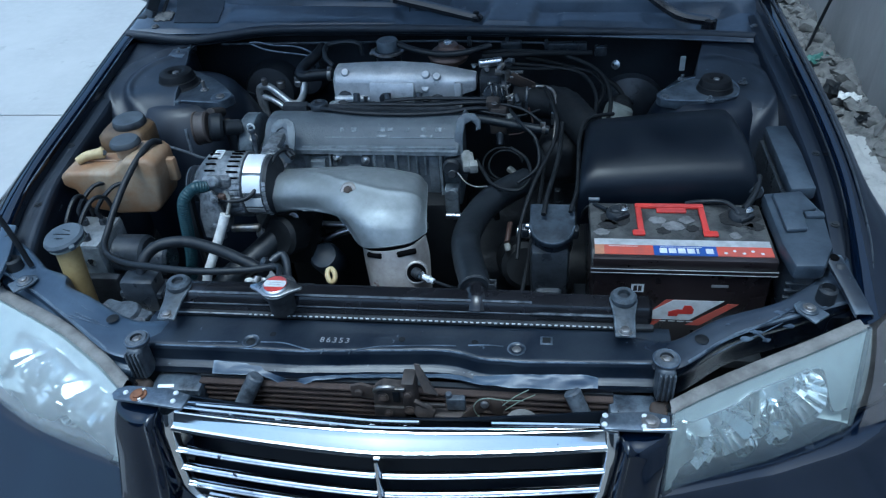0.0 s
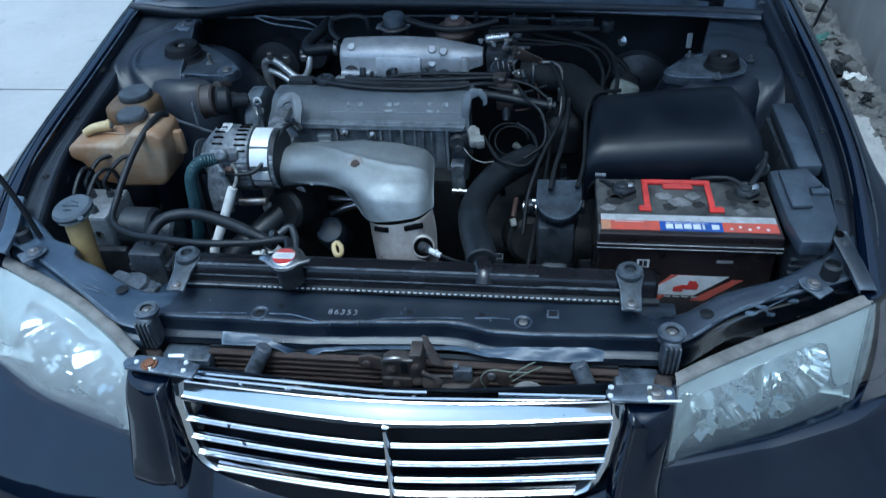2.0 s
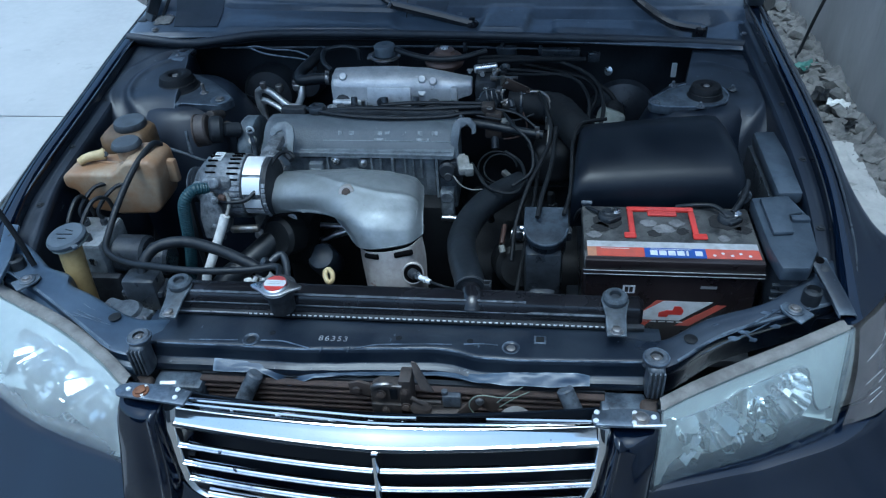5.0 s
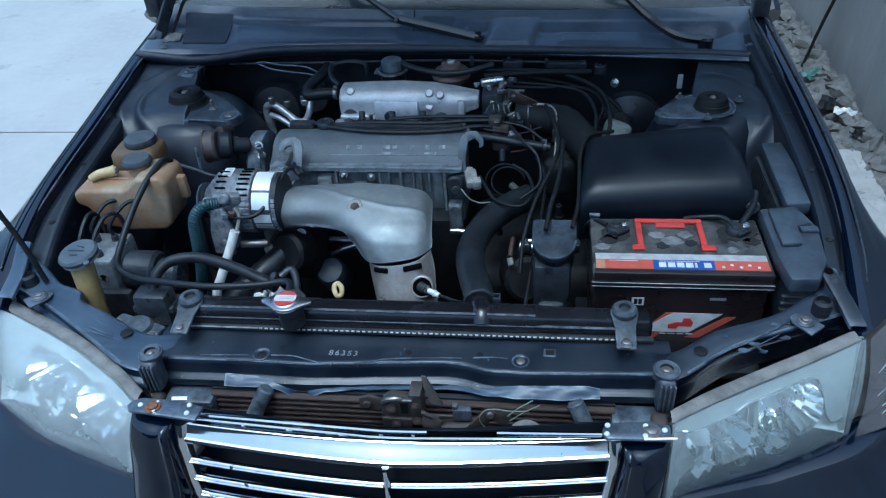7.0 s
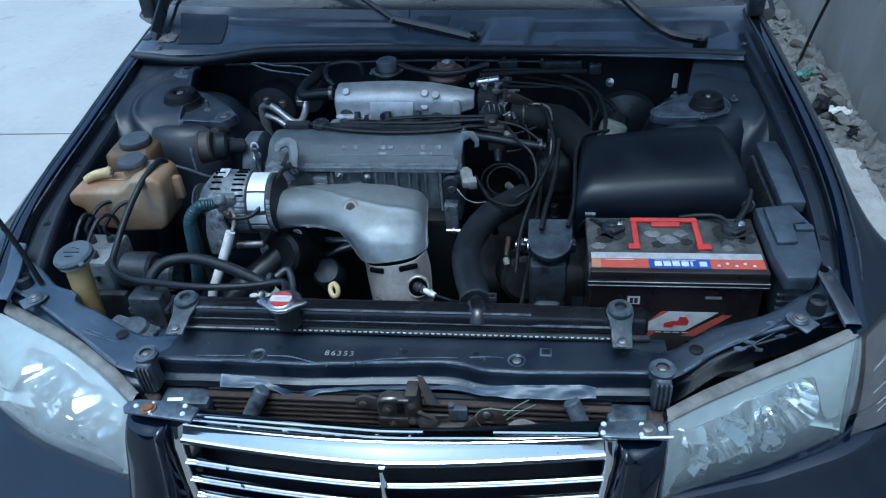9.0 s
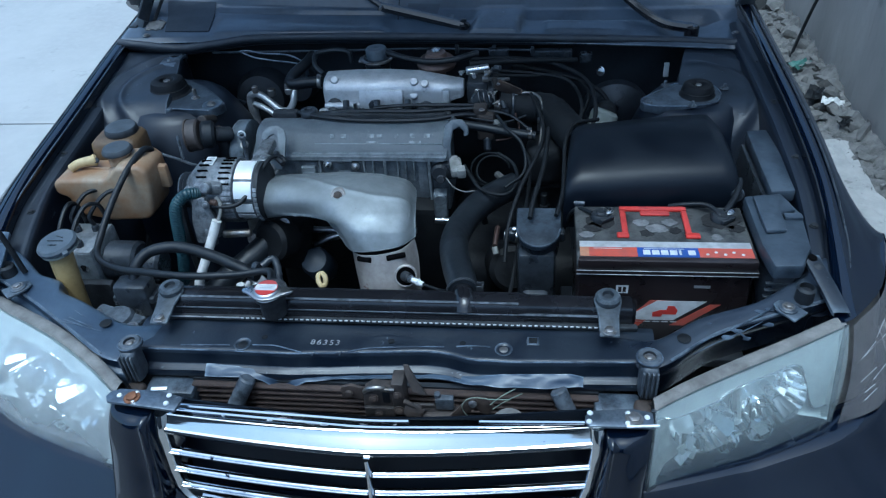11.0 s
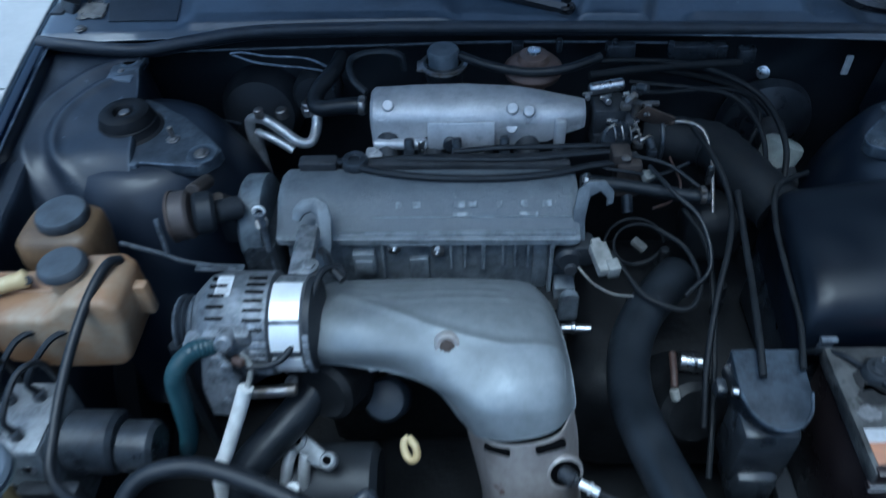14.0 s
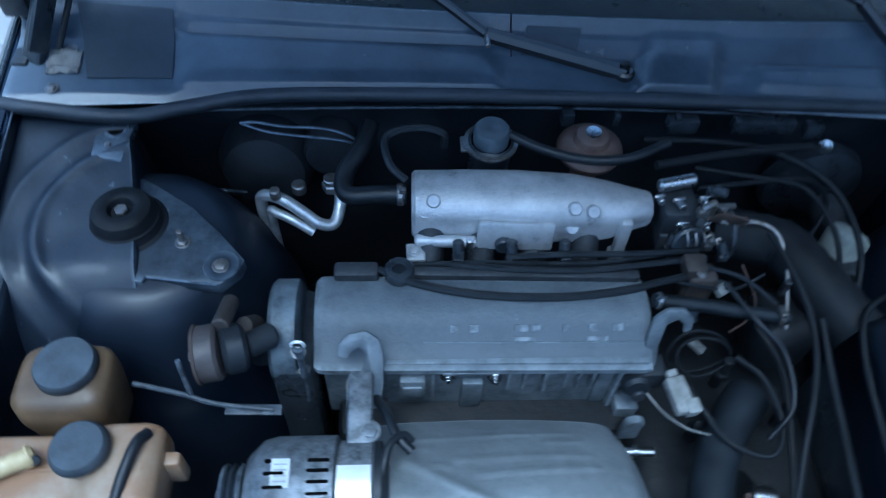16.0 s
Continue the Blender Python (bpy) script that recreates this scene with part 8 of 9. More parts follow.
    for k in range(5):
        part("stay", span_box((-0.30 + 0.12 * k, 0.312, 0.45), (-0.292 + 0.12 * k, 0.33, 0.70), 0.002), BLACK, fan)


build_lower()

# ---- radiator hose ----
hose = thing("radiator_hose", (0.14, 0.45, 0.66), "thick worn black upper radiator hose", "hose")
part("tube", bm_tube([(0.1425, 0.303, 0.7490), (0.138, 0.332, 0.7480), (0.126, 0.378, 0.742), (0.112, 0.450, 0.728), (0.108, 0.520, 0.708), (0.118, 0.590, 0.697), (0.142, 0.650, 0.694), (0.180, 0.705, 0.690), (0.215, 0.745, 0.685)], (0.0265, 0.0300), 18), HOSE, hose)
part("clamp", joined(bm_cyl(0.0282, 0.006, between((0.1422, 0.305, 0.7489), (0.1375, 0.331, 0.7480)), 0.0015), span_box((0.166, 0.302, 0.744), (0.178, 0.305, 0.762), 0.001), span_box((0.166, 0.314, 0.744), (0.178, 0.317, 0.762), 0.001), span_box((0.176, 0.301, 0.748), (0.179, 0.319, 0.760), 0.001)), CAST_DARK, hose, "dull spring hose clamp")
part("inlet_neck", bm_tube([(0.150, 0.262, 0.738), (0.1495, 0.272, 0.748), (0.1460, 0.288, 0.7490), (0.1415, 0.312, 0.7488)], (0.021, 0.019), 18), TRIM, hose, "black plastic radiator inlet neck")
part("collar", bm_cyl(0.0265, 0.04, between((0.158, 0.672, 0.695), (0.205, 0.735, 0.690)), 0.004), RUBBER, hose)

# ---- battery ----
def build_battery():
    bat = thing("battery", (0.493, 0.462, 0.545), "black car battery with a red handle and worn labels", "battery")
    x0, x1, y0, y1 = 0.340, 0.650, 0.378, 0.550
    case = part("case", span_box((x0 + 0.004, y0 + 0.004, 0.545), (x1 - 0.004, y1, 0.738), 0.006), BATTERY, bat, "glossy black plastic case")
    lid = part("lid", span_box((x0, y0, 0.738), (x1, y1, 0.764), 0.004), BATTERY_TOP, bat, "grimy grey battery top with corrosion")
    part("lip", span_box((x0 - 0.002, y0 - 0.003, 0.7345), (x1 + 0.002, y0 + 0.006, 0.7440), 0.002), BATTERY, lid)
    for h in (0.7348, 0.7432):
        part("lip_edge", span_box((x0 - 0.001, y0 - 0.0040, h), (x1 + 0.001, y0 - 0.0020, h + 0.0014), 0.0004, 1), LABEL_SILVER, lid)
    part("front_step", span_box((x0 + 0.002, y0 - 0.002, 0.744), (x1 - 0.002, y0 + 0.012, 0.7655), 0.003), BATTERY, lid)
    # printed strip along the front of the lid
    z = 0.7645
    strips = ((x0 + 0.006, x0 + 0.022, LABEL_ORANGE), (x0 + 0.022, x0 + 0.106, LABEL_RED), (x0 + 0.106, x0 + 0.212, LABEL_BLUE), (x0 + 0.212, x1 - 0.006, LABEL_RED))
    for a, b, m in strips:
        part("printed_strip", span_box((a, 0.3905, z - 0.0005), (b, 0.417, z + 0.0006)), m, lid)
    part("silver_strip", span_box((x0 + 0.006, 0.4172, z - 0.0005), (x1 - 0.006, 0.4345, z + 0.0006)), STRIP_SILVER, lid)
    for k in range(6):
        part("print_block", span_box((x0 + 0.116 + 0.0155 * k, 0.396, z + 0.0007), (x0 + 0.116 + 0.0155 * k + (0.004 if k == 4 else 0.0125), 0.4095, z + 0.0010)), LABEL_WHITE, lid)
    for k in range(5):
        part("print_dot", bm_cyl(0.003, 0.0003, pose(x0 + 0.226 + 0.015 * k, 0.399 + 0.006 * (k % 2), z + 0.0007), 0, 10), LABEL_WHITE, lid)
    for a, w in ((0.118, 0.07), (0.03, 0.05)):
        part("print_line", span_box((x0 + a, 0.4125, z + 0.0007), (x0 + a + w, 0.4138, z + 0.0010)), LABEL_WHITE, lid)
    # red carrying handle lying flat
    hx0, hx1, hy0, hy1 = 0.424, 0.548, 0.444, 0.542
    part("handle", joined(span_box((hx0, hy1 - 0.012, 0.764), (hx1, hy1, 0.770), 0.002), span_box((hx0, hy0 + 0.014, 0.764), (hx0 + 0.011, hy1 - 0.012, 0.769), 0.002), span_box((hx1 - 0.011, hy0 + 0.014, 0.764), (hx1, hy1 - 0.012, 0.769), 0.002), span_box((hx0 - 0.010, hy0, 0.764), (hx0 + 0.012, hy0 + 0.016, 0.769), 0.003), span_box((hx1 - 0.012, hy0, 0.764), (hx1 + 0.014, hy0 + 0.016, 0.769), 0.003), span_box((0.462, hy1 - 0.026, 0.764), (0.516, hy1 - 0.010, 0.768), 0.003)), RED, bat, "red plastic carrying handle")
    for x in (0.388, 0.607):
        post = part("terminal", joined(bm_cyl(0.010, 0.017, pose(x, 0.508, 0.764), 0.003), bm_lathe([(0.019, 0.0), (0.0185, 0.008), (0.015, 0.012), (0, 0.012)], 22, pose(x, 0.508, 0.765)), bm_box(0.030, 0.011, 0.009, pose(x + 0.010, 0.497, 0.770, 0, 0, 35), 0.003)), BAY_DARK, bat, "corroded lead terminal clamp")
        part("nut", bolt((x + 0.014, 0.515, 0.776), 0.007), STEEL, post)
    rnd = random.Random(3)
    def blot(cx, cy, r, tall):
        n = 18
        ring = [(cx + r * (0.7 + 0.45 * rnd.random()) * math.cos(a), cy + r * 0.8 * (0.7 + 0.45 * rnd.random()) * math.sin(a)) for a in np.linspace(0, 2 * math.pi, n, endpoint=False)]
        return bm_prism(ring, 0.7638, 0.7638 + tall)
    for cx, cy, r in ((0.388, 0.500, 0.030), (0.607, 0.502, 0.034), (0.372, 0.478, 0.018), (0.630, 0.478, 0.016), (0.470, 0.462, 0.014), (0.520, 0.470, 0.012)):
        part("grime", blot(cx, cy, r, 0.0012), GRIME, lid, "black oily grime")
    for cx, cy, r in ((0.462, 0.492, 0.016), (0.488, 0.476, 0.020), (0.512, 0.495, 0.015), (0.360, 0.455, 0.014), (0.590, 0.450, 0.012)):
        part("smear", blot(cx, cy, r, 0.0016), SMEAR, lid, "pale dried smear")
    # decals on the front face
    yf = y0 + 0.0035
    face = lambda pts, d: bm_prism(pts, 0, 0.0006, Matrix.Translation((0, yf - d, 0)) @ Matrix.Rotation(math.pi / 2, 4, "X"))
    part("decal_red", face([(0.415, 0.600), (0.452, 0.600), (0.512, 0.672), (0.475, 0.672)], 0.0004), LABEL_RED, case)
    part("decal_white", face([(0.428, 0.625), (0.520, 0.625), (0.575, 0.672), (0.488, 0.672)], 0.0010), LABEL_WHITE, case)
    part("decal_red", face([(0.515, 0.612), (0.540, 0.612), (0.600, 0.665), (0.582, 0.665)], 0.0004), LABEL_RED, case)
    part("decal_mark", face([(0.482, 0.634), (0.498, 0.634), (0.500, 0.640), (0.524, 0.640), (0.526, 0.650), (0.520, 0.660), (0.508, 0.660), (0.506, 0.650), (0.496, 0.650), (0.482, 0.644)], 0.0016), RED, case, "plain red mark")
    part("decal_square", face([(0.412, 0.688), (0.434, 0.688), (0.434, 0.706), (0.412, 0.706)], 0.0004), LABEL_WHITE, case)
    for a in (0.416, 0.424):
        part("decal_bar", face([(a, 0.691), (a + 0.006, 0.691), (a + 0.006, 0.703), (a, 0.703)], 0.0010), BATTERY, case)
    part("decal_box", face([(0.548, 0.703), (0.576, 0.703), (0.576, 0.709), (0.548, 0.709)], 0.0004), LABEL_SILVER, case)
    for k in range(7):
        part("decal_line", face([(0.420 + 0.016 * k, 0.6195), (0.432 + 0.016 * k, 0.6195), (0.432 + 0.016 * k, 0.6215), (0.420 + 0.016 * k, 0.6215)], 0.0004), LABEL_WHITE, case)
    single("battery_tray", span_box((0.32, 0.36, 0.525), (0.66, 0.57, 0.545), 0.004), BAY_DARK, "dark steel battery tray", "tray")
    single("battery_strap", joined(span_box((0.655, 0.49, 0.765), (0.672, 0.56, 0.775), 0.003), bm_cyl(0.015, 0.01, pose(0.648, 0.585, 0.772, 90), 0.002)), DUSTY, "dusty hold-down strap end", "strap")
    single("battery_cable", bm_tube([(0.607, 0.50, 0.776), (0.585, 0.535, 0.778), (0.545, 0.548, 0.770), (0.52, 0.556, 0.76)], 0.0045, 10), RUBBER, "black cable from the battery terminal", "cable")
    single("battery_cable", bm_tube([(0.615, 0.515, 0.776), (0.635, 0.545, 0.784), (0.648, 0.575, 0.788), (0.66, 0.62, 0.78), (0.66, 0.66, 0.72)], 0.0065, 10), RUBBER, "thick black cable running down from the battery", "cable")
    single("battery_cable", bm_tube([(0.372, 0.515, 0.772), (0.352, 0.540, 0.764), (0.335, 0.56, 0.74), (0.325, 0.58, 0.69)], 0.004, 10), RUBBER, "thick black cable running down from the battery", "cable")


build_battery()


# ---- air cleaner, fuse box and the middle clutter ----
def build_air_cleaner():
    air = thing("air_cleaner", (0.49, 0.68, 0.62), "smooth black plastic air cleaner box", "air cleaner")
    ring = [(-0.116, -0.085), (-0.120, -0.030), (-0.117, -0.004), (-0.108, 0.014), (-0.090, 0.027), (-0.055, 0.037), (-0.01, 0.042), (0.05, 0.042), (0.10, 0.034), (0.122, 0.016), (0.128, -0.03), (0.126, -0.085)]
    rings = []
    for t, w in ((0.0, 0.80), (0.012, 0.90), (0.04, 0.97), (0.10, 1.0), (0.5, 1.0), (0.9, 1.0), (0.96, 0.97), (0.99, 0.90), (1.0, 0.80)):
        x = 0.330 + 0.312 * t
        rings.append([(x + 0.010 * (dy / 0.12) * (2 * t - 1) * -1, 0.688 + dy * (0.94 + 0.06 * w) * (0.96 + 0.06 * t) + 0.018 * (t - 0.5), 0.796 + (dz + 0.085) * w - 0.085 + 0.004 * t - 0.012 * (1 - t) ** 2) for dy, dz in ring])
    cover = part("cover", bm_loft(rings), AIRBOX, air, "smooth satin black moulded cover", sharp=60)
    part("base", span_box((0.345, 0.575, 0.56), (0.630, 0.805, 0.712), 0.012), BLACK, air)
    for p in ((0.350, 0.568, 0.752), (0.636, 0.600, 0.772)):
        part("clip", joined(span_box((p[0] - 0.008, p[1] - 0.010, p[2] - 0.02), (p[0] + 0.008, p[1] + 0.002, p[2] + 0.012), 0.002), bm_cyl(0.004, 0.02, pose(p[0] - 0.01, p[1] - 0.008, p[2] + 0.012, 0, 90, 0))), DUSTY, cover)
    duct = thing("intake_duct", (0.30, 0.86, 0.64), "black corrugated intake duct to the throttle", "duct")
    part("bellows", bm_tube([(0.360, 0.80, 0.762), (0.335, 0.850, 0.768), (0.312, 0.900, 0.772), (0.290, 0.945, 0.770), (0.24, 0.965, 0.768), (0.175, 0.970, 0.780)], 0.040, 22, ribs=(0.022, 0.0022)), LOOM, duct)
    part("clamp", bm_cyl(0.042, 0.008, pose(0.205, 0.968, 0.774, 0, 90, 0), 0.002), BLACK, duct, "steel hose clamp")
    part("clamp_screw", span_box((0.266, 0.862, 0.760), (0.275, 0.872, 0.790), 0.002), STEEL, duct)
    part("resonator", span_box((0.24, 0.80, 0.64), (0.33, 0.90, 0.745), 0.03, 4), UNDER, duct)


build_air_cleaner()


def build_fuse_box():
    fuse = thing("fuse_box", (0.71, 0.55, 0.62), "black plastic fuse and relay box beside the battery", "fuse box")
    lid = part("front_lid", bm_prism([(0.652, 0.550), (0.722, 0.560), (0.742, 0.492), (0.732, 0.392), (0.706, 0.340), (0.660, 0.338), (0.652, 0.40)], 0.760, 0.790, Matrix(), 0.006), FUSE, fuse, "dusty black moulded lid")
    part("lid_step", bm_prism([(0.664, 0.538), (0.716, 0.546), (0.730, 0.492), (0.704, 0.484), (0.700, 0.430), (0.664, 0.426)], 0.790, 0.799, Matrix(), 0.004), FUSE, lid)
    part("lid_lug", span_box((0.706, 0.470, 0.788), (0.738, 0.486, 0.797), 0.003), FUSE, lid)
    part("front_body", bm_prism([(0.660, 0.545), (0.716, 0.552), (0.734, 0.492), (0.724, 0.396), (0.700, 0.348), (0.666, 0.346), (0.660, 0.40)], 0.62, 0.760, Matrix(), 0.006), BLACK, fuse)
    for k in range(4):
        part("body_rib", span_box((0.655, 0.342 + 0.001 * k, 0.70 + 0.014 * k), (0.715, 0.352, 0.704 + 0.014 * k), 0.001), BLACK, fuse)
    part("rear_lid", bm_prism([(0.705, 0.565), (0.752, 0.570), (0.754, 0.640), (0.762, 0.812), (0.708, 0.806)], 0.762, 0.790, Matrix(), 0.006), FUSE, fuse, "long narrow dusty black lid")
    part("rear_body", bm_prism([(0.700, 0.570), (0.748, 0.575), (0.756, 0.806), (0.700, 0.800)], 0.60, 0.762, Matrix(), 0.006), BLACK, fuse)


build_fuse_box()


def build_middle():
    dist = thing("ignition_cover", (0.27, 0.47, 0.58), "black ribbed plastic ignition housing", "ignition housing")
    shape = [(-0.043, 0.054), (0.043, 0.054), (0.043, -0.006), *[(0.041 * math.cos(radians(a)), -0.008 + 0.046 * math.sin(radians(a))) for a in range(-8, -173, -12)], (-0.043, -0.006)]
    at = pose(0.272, 0.500, 0.738, 10)
    part("cap", bm_prism(shape, 0.0, 0.012, at, 0.004), IGNITION, dist, "dusty black cap with a rounded front")
    part("cap_rim", bm_tube([at @ Vector((a * 0.97, b * 0.97, 0.0125)) for a, b in shape[2:]], 0.0022, 6, 2), IGNITION, dist)
    part("cap_lip", bm_prism([(a * 0.93, b * 0.93 + 0.003) for a, b in shape], -0.050, 0.0, at, 0.003), BLACK, dist)
    for dx in (-0.052, 0.044):
        part("side_lug", bm_box(0.014, 0.020, 0.024, at @ pose(dx, 0.020, -0.030), 0.004), BLACK, dist)
    part("neck", span_box((0.232, 0.452, 0.60), (0.305, 0.520, 0.715), 0.012), BLACK, dist)
    part("foot", span_box((0.240, 0.440, 0.56), (0.296, 0.505, 0.63), 0.012), BLACK, dist)
    part("cap_screw", rod((0.222, 0.50, 0.742), (0.230, 0.498, 0.742), 0.006, 0.001), STEEL, dist)
    for pts, r, mat, name, label, cat in (
        ([(0.255, 0.505, 0.765), (0.262, 0.56, 0.775), (0.275, 0.64, 0.775), (0.285, 0.72, 0.78), (0.29, 0.80, 0.80)], 0.0048, LOOM, "breather_hose", "black rubber hose rising from the ignition housing", "hose"),
        ([(0.305, 0.515, 0.765), (0.318, 0.58, 0.775), (0.322, 0.66, 0.785), (0.326, 0.74, 0.80), (0.345, 0.80, 0.81), (0.40, 0.84, 0.80)], 0.0042, LOOM, "spark_lead", "black lead rising beside the air cleaner", "lead"),
        ([(0.205, 0.50, 0.66), (0.212, 0.56, 0.71), (0.235, 0.64, 0.75), (0.265, 0.72, 0.775), (0.28, 0.79, 0.79), (0.27, 0.86, 0.81), (0.25, 0.93, 0.82)], 0.0045, LOOM, "long_hose", "thin worn hose crossing the engine", "hose"),
        ([(0.070, 0.834, 0.797), (0.14, 0.831, 0.787), (0.21, 0.825, 0.776), (0.262, 0.82, 0.770)], 0.010, HOSE, "vacuum_pipe", "stiff dusty hose beside the lifting hook", "hose"),
        ([(0.160, 0.940, 0.790), (0.205, 0.953, 0.804), (0.240, 0.958, 0.810), (0.268, 0.940, 0.808), (0.278, 0.905, 0.790), (0.276, 0.868, 0.772), (0.272, 0.82, 0.74)], 0.0034, ZINC, "steel_pipe", "thin bent steel pipe beside the throttle", "pipe"),
        ([(0.108, 0.735, 0.745), (0.125, 0.70, 0.738), (0.150, 0.66, 0.730), (0.20, 0.64, 0.73), (0.225, 0.68, 0.735), (0.215, 0.74, 0.745), (0.18, 0.77, 0.755)], 0.0038, LOOM, "sensor_lead", "thin black lead looped over the hose", "lead"),
        ([(0.064, 0.742, 0.708), (0.085, 0.715, 0.700), (0.110, 0.690, 0.705), (0.135, 0.676, 0.716)], 0.0016, CONNECTOR, "sensor_wire", "thin pale sensor wire", "wire"),
        ([(0.175, 0.86, 0.80), (0.20, 0.80, 0.80), (0.235, 0.76, 0.78), (0.24, 0.70, 0.75), (0.20, 0.66, 0.735)], 0.0035, RUBBER, "sensor_lead", "thin black lead behind the hose", "lead"),
        ([(0.186, 0.615, 0.664), (0.184, 0.590, 0.660), (0.182, 0.566, 0.652)], 0.0055, AMBER, "brown_wire", "brown taped wire by the ignition housing", "wire"),
    ):
        single(name, bm_tube(pts, r, 10), mat, label, cat)
    single("hose_clip", joined(bm_cyl(0.0135, 0.008, pose(0.246, 0.822, 0.775, 0, 90, 0), 0.001), span_box((0.243, 0.81, 0.785), (0.252, 0.818, 0.793), 0.001)), ZINC, "small steel spring clip", "clip")
    single("hose_clip", joined(bm_cyl(0.0118, 0.006, between((0.074, 0.834, 0.7965), (0.082, 0.8335, 0.7955)), 0.001), bm_tube([(0.072, 0.832, 0.806), (0.078, 0.826, 0.816), (0.084, 0.832, 0.806)], 0.0016, 6)), STEEL, "small bright spring clip", "clip")
    single("white_connector", joined(bm_box(0.026, 0.050, 0.018, pose(0.092, 0.716, 0.751, 8, 0, 12), 0.004), bm_box(0.018, 0.020, 0.022, pose(0.105, 0.700, 0.749, 8, 0, 12), 0.003), bm_box(0.014, 0.010, 0.010, pose(0.086, 0.745, 0.756, 8, 0, 12), 0.002)), CONNECTOR, "dirty white wiring connector", "connector")
    single("white_connector", bm_box(0.014, 0.026, 0.012, pose(0.179, 0.846, 0.648, 20, 0, 50), 0.003), CONNECTOR, "small white wiring connector", "connector")
    single("bright_collar", joined(rod((0.200, 0.62, 0.640), (0.232, 0.615, 0.640), 0.014, 0.002), rod((0.218, 0.617, 0.640), (0.222, 0.617, 0.640), 0.016, 0.001)), STEEL, "bright steel coupling collar", "collar")
    single("pale_plug", rod((0.181, 0.565, 0.650), (0.185, 0.556, 0.637), 0.0068, 0.002), CONNECTOR, "small pale plug on a brown wire", "plug")
    gear = thing("gearbox", (0.24, 0.70, 0.30), "dark gearbox casing below the intake", "gearbox")
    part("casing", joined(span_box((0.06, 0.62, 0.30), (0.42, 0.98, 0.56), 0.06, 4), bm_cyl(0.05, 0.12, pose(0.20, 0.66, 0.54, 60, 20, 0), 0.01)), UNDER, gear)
    for x, y, z, a in ((0.150, 0.72, 0.60, 20), (0.205, 0.80, 0.61, -10), (0.26, 0.87, 0.62, 35), (0.285, 0.74, 0.60, 5)):
        part("stub", joined(bm_cyl(0.008, 0.07, pose(x, y, z, a * 0.4, -a * 0.3, 0), 0.002, 12), bm_cyl(0.012, 0.012, pose(x, y, z + 0.03, a * 0.4, -a * 0.3, 0), 0.002, 6)), LOOM, gear)
    # ignition leads over the valve cover
    for k, (pts, r) in enumerate((([(-0.30, 0.886, 0.800), (-0.24, 0.858, 0.803), (-0.16, 0.842, 0.802), (-0.06, 0.838, 0.801), (0.03, 0.848, 0.800), (0.09, 0.862, 0.802), (0.16, 0.885, 0.79)], 0.0055), ([(-0.20, 0.895, 0.798), (-0.12, 0.884, 0.802), (-0.02, 0.880, 0.803), (0.06, 0.888, 0.803), (0.14, 0.90, 0.80)], 0.005), ([(-0.12, 0.905, 0.80), (-0.04, 0.905, 0.806), (0.05, 0.905, 0.806), (0.15, 0.915, 0.80)], 0.0045), ([(-0.26, 0.90, 0.79), (-0.15, 0.898, 0.797), (0.0, 0.895, 0.798), (0.10, 0.91, 0.80)], 0.004))):
        single("spark_plug_lead", bm_tube(pts, r, 8), RUBBER, "black spark plug lead lying behind the valve cover", "lead", "spark plug leads")


build_middle()


def build_wires():
    """Loose thin wires among the hoses between the engine and the air cleaner."""
    runs = (([(0.215, 0.46, 0.60), (0.232, 0.56, 0.66), (0.246, 0.66, 0.70), (0.252, 0.76, 0.73), (0.230, 0.83, 0.74)], 0.0042, LOOM),
            ([(0.100, 0.90, 0.800), (0.150, 0.885, 0.802), (0.205, 0.87, 0.795), (0.250, 0.84, 0.775)], 0.0032, RUBBER),
            ([(0.095, 0.87, 0.795), (0.145, 0.86, 0.790), (0.195, 0.86, 0.785), (0.24, 0.88, 0.79)], 0.0026, RUBBER),
            ([(0.175, 0.80, 0.770), (0.205, 0.82, 0.765), (0.225, 0.85, 0.77), (0.215, 0.90, 0.785)], 0.0020, AMBER))
    for pts, r, mat in runs:
        single("thin_wire", bm_tube(pts, r, 8), mat, "thin dusty wire among the hoses", "wire", "loose wires beside the engine")
    for x, y, z, w in ((0.156, 0.905, 0.835, 0.009), (0.175, 0.93, 0.845, 0.007), (0.145, 0.955, 0.862, 0.008)):
        single("metal_clip", joined(bm_box(w, w * 0.6, w * 0.9, pose(x, y, z, 30, 20, 40 * w * 100), 0.001), bm_cyl(w * 0.3, w * 1.3, pose(x, y, z, 60, 0, 20), 0.0005, 10)), ZINC, "small grey metal clip on a hose", "clip", "clips on the hoses")


build_wires()


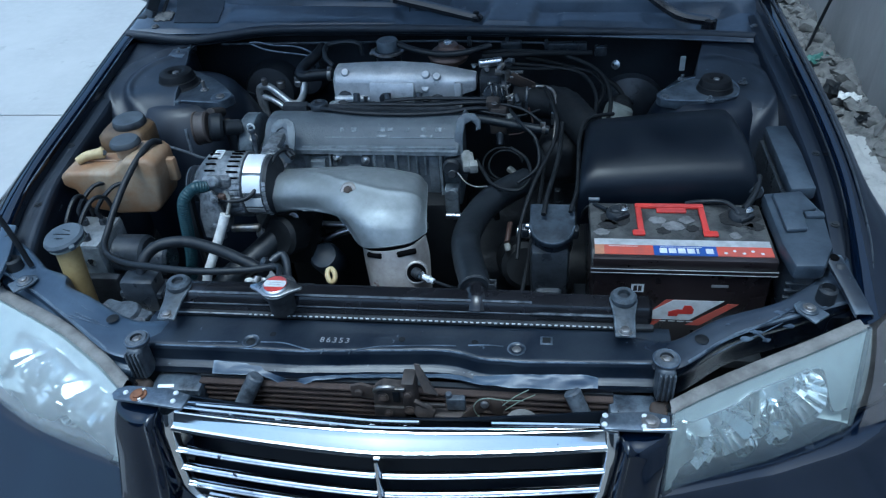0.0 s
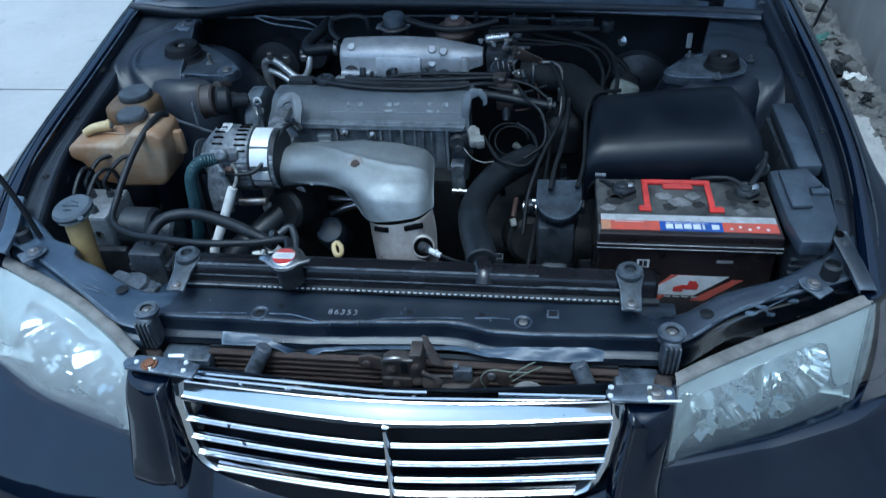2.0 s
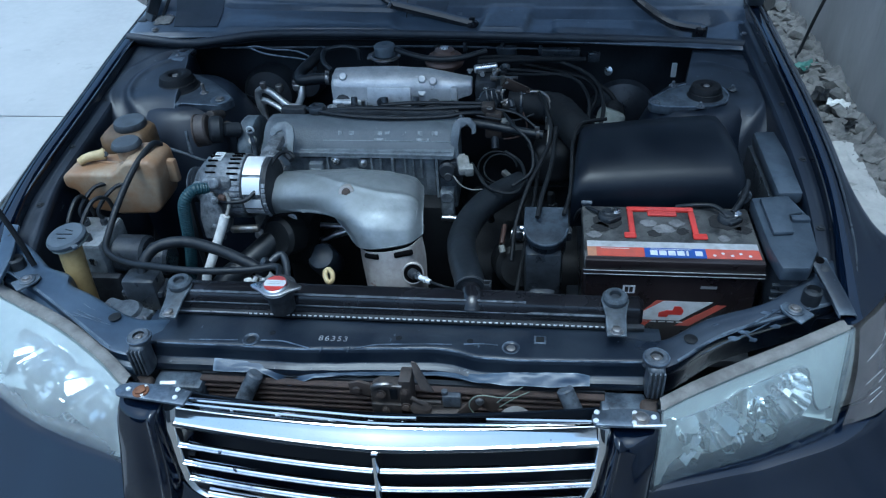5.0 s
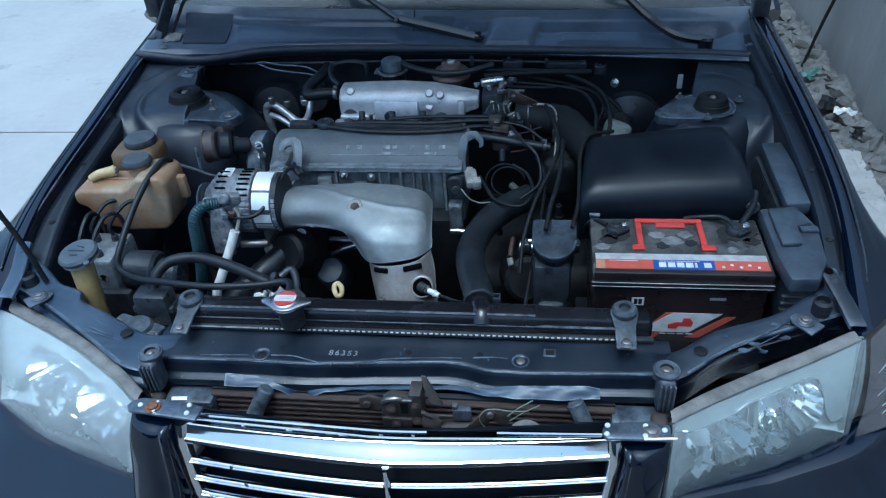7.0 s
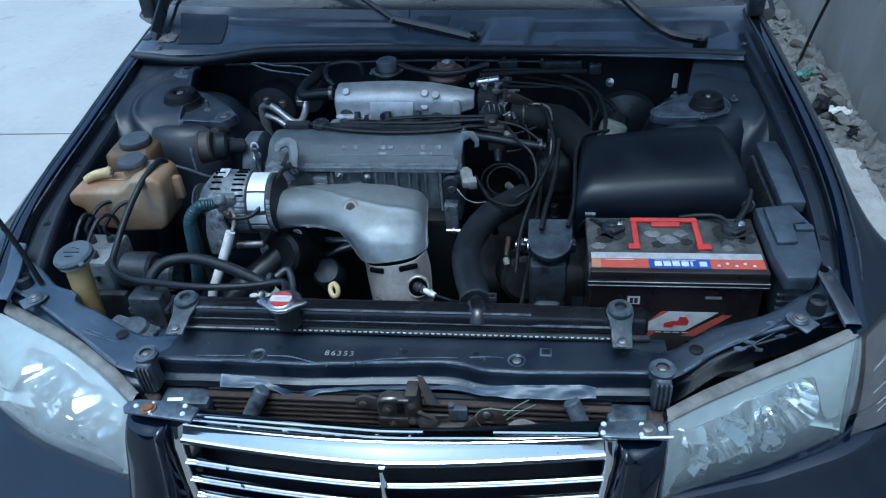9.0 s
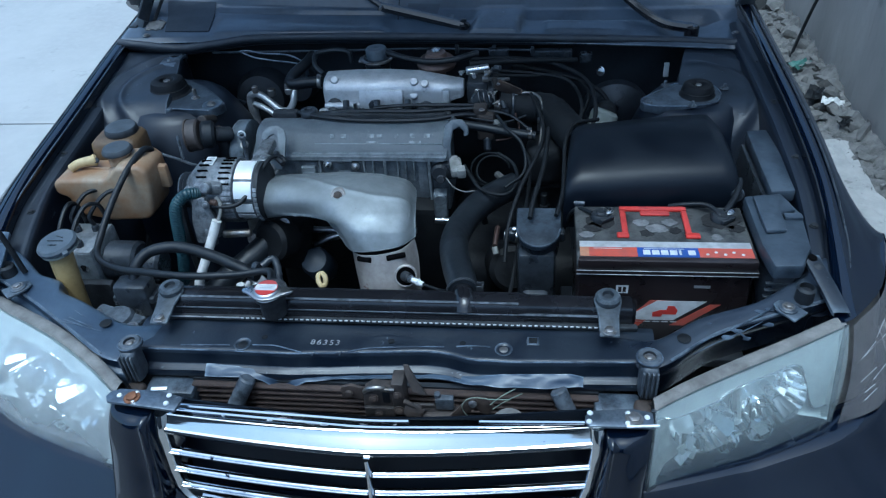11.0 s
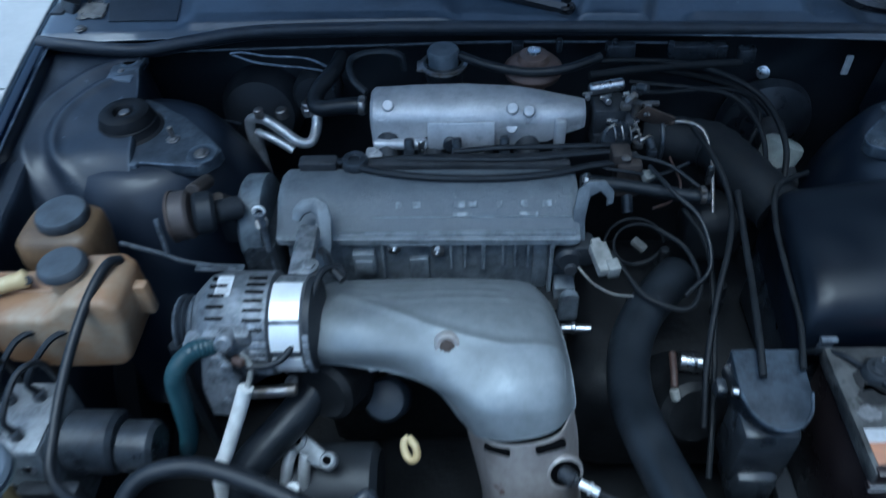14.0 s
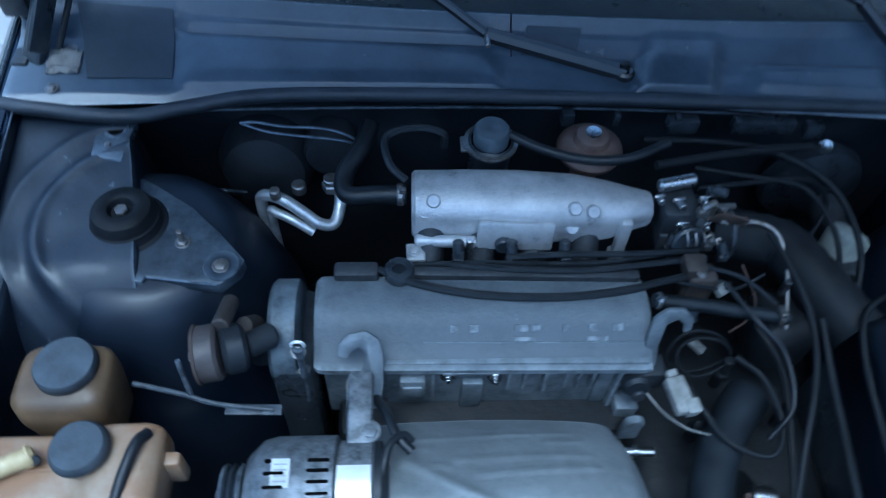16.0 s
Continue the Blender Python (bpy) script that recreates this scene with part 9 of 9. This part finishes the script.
def build_throttle_clutter():
    """Grimy small parts below and beside the throttle."""
    idle = thing("idle_valve", (0.150, 0.875, 0.76), "grimy brown-black idle valve below the throttle", "valve")
    part("body", joined(span_box((0.128, 0.862, 0.735), (0.168, 0.895, 0.800), 0.006), span_box((0.120, 0.868, 0.790), (0.150, 0.900, 0.815), 0.004)), RUST_DARK, idle)
    part("port", rod((0.165, 0.878, 0.772), (0.195, 0.872, 0.768), 0.008, 0.002), BLACK, idle)
    part("port", rod((0.150, 0.872, 0.742), (0.152, 0.850, 0.715), 0.009, 0.002), BLACK, idle)
    part("plug", bm_box(0.020, 0.016, 0.014, pose(0.176, 0.860, 0.782, 20, 0, 30), 0.003), CONNECTOR, idle, "dirty pale plug")
    part("screw", bolt((0.140, 0.866, 0.812), 0.005), ZINC, idle)
    for k, (r, tilt, at) in enumerate(((0.038, 62, (0.166, 0.805, 0.690)), (0.046, 72, (0.160, 0.815, 0.684)))):
        m = pose(*at, tilt, 10 * k - 8, 0)
        single("coiled_lead", bm_tube([m @ Vector((r * math.cos(a), 0.86 * r * math.sin(a), 0.004 * math.sin(2 * a + k))) for a in np.linspace(0.3 * k, 0.3 * k + 5.6, 22)], 0.0024, 8, 2), LOOM, "thin black lead coiled beside the hose", "lead", "coiled leads beside the engine")
    for x, y, z, w in ((0.088, 0.962, 0.860, 0.010), (0.116, 0.960, 0.855, 0.012), (0.149, 0.958, 0.862, 0.010), (0.128, 0.946, 0.820, 0.012), (0.140, 0.944, 0.812, 0.009), (0.166, 0.950, 0.815, 0.008)):
        single("linkage_pin", joined(bm_cyl(w * 0.42, w * 1.4, pose(x, y, z, 75, 20 * (w - 0.01) * 1000, 0), 0.0008, 12), bm_box(w * 1.5, w * 0.4, w * 0.5, pose(x, y, z + w * 0.3, 20, 0, 900 * w), 0.0008)), STEEL, "small bright throttle linkage pin", "pin", "throttle linkage pins")
    for pts, r in (([(0.158, 1.00, 0.836), (0.24, 1.02, 0.824), (0.31, 1.035, 0.818), (0.363, 1.04, 0.802), (0.389, 1.02, 0.766), (0.357, 0.98, 0.712)], 0.0040), ([(0.10, 1.03, 0.852), (0.18, 1.05, 0.848), (0.27, 1.07, 0.842), (0.36, 1.09, 0.832)], 0.0070)):
        single("vacuum_hose", bm_tube(pts, r, 10), LOOM, "thin black hose running from the throttle", "hose")
    for x, z in ((0.060, 0.862), (0.155, 0.858), (0.250, 0.852)):
        single("hose_clip", bm_box(0.010, 0.014, 0.024, pose(x, 1.13, z - 0.012, 10, 0, 0), 0.003), BLACK, "small black clip on the firewall", "clip")


build_throttle_clutter()
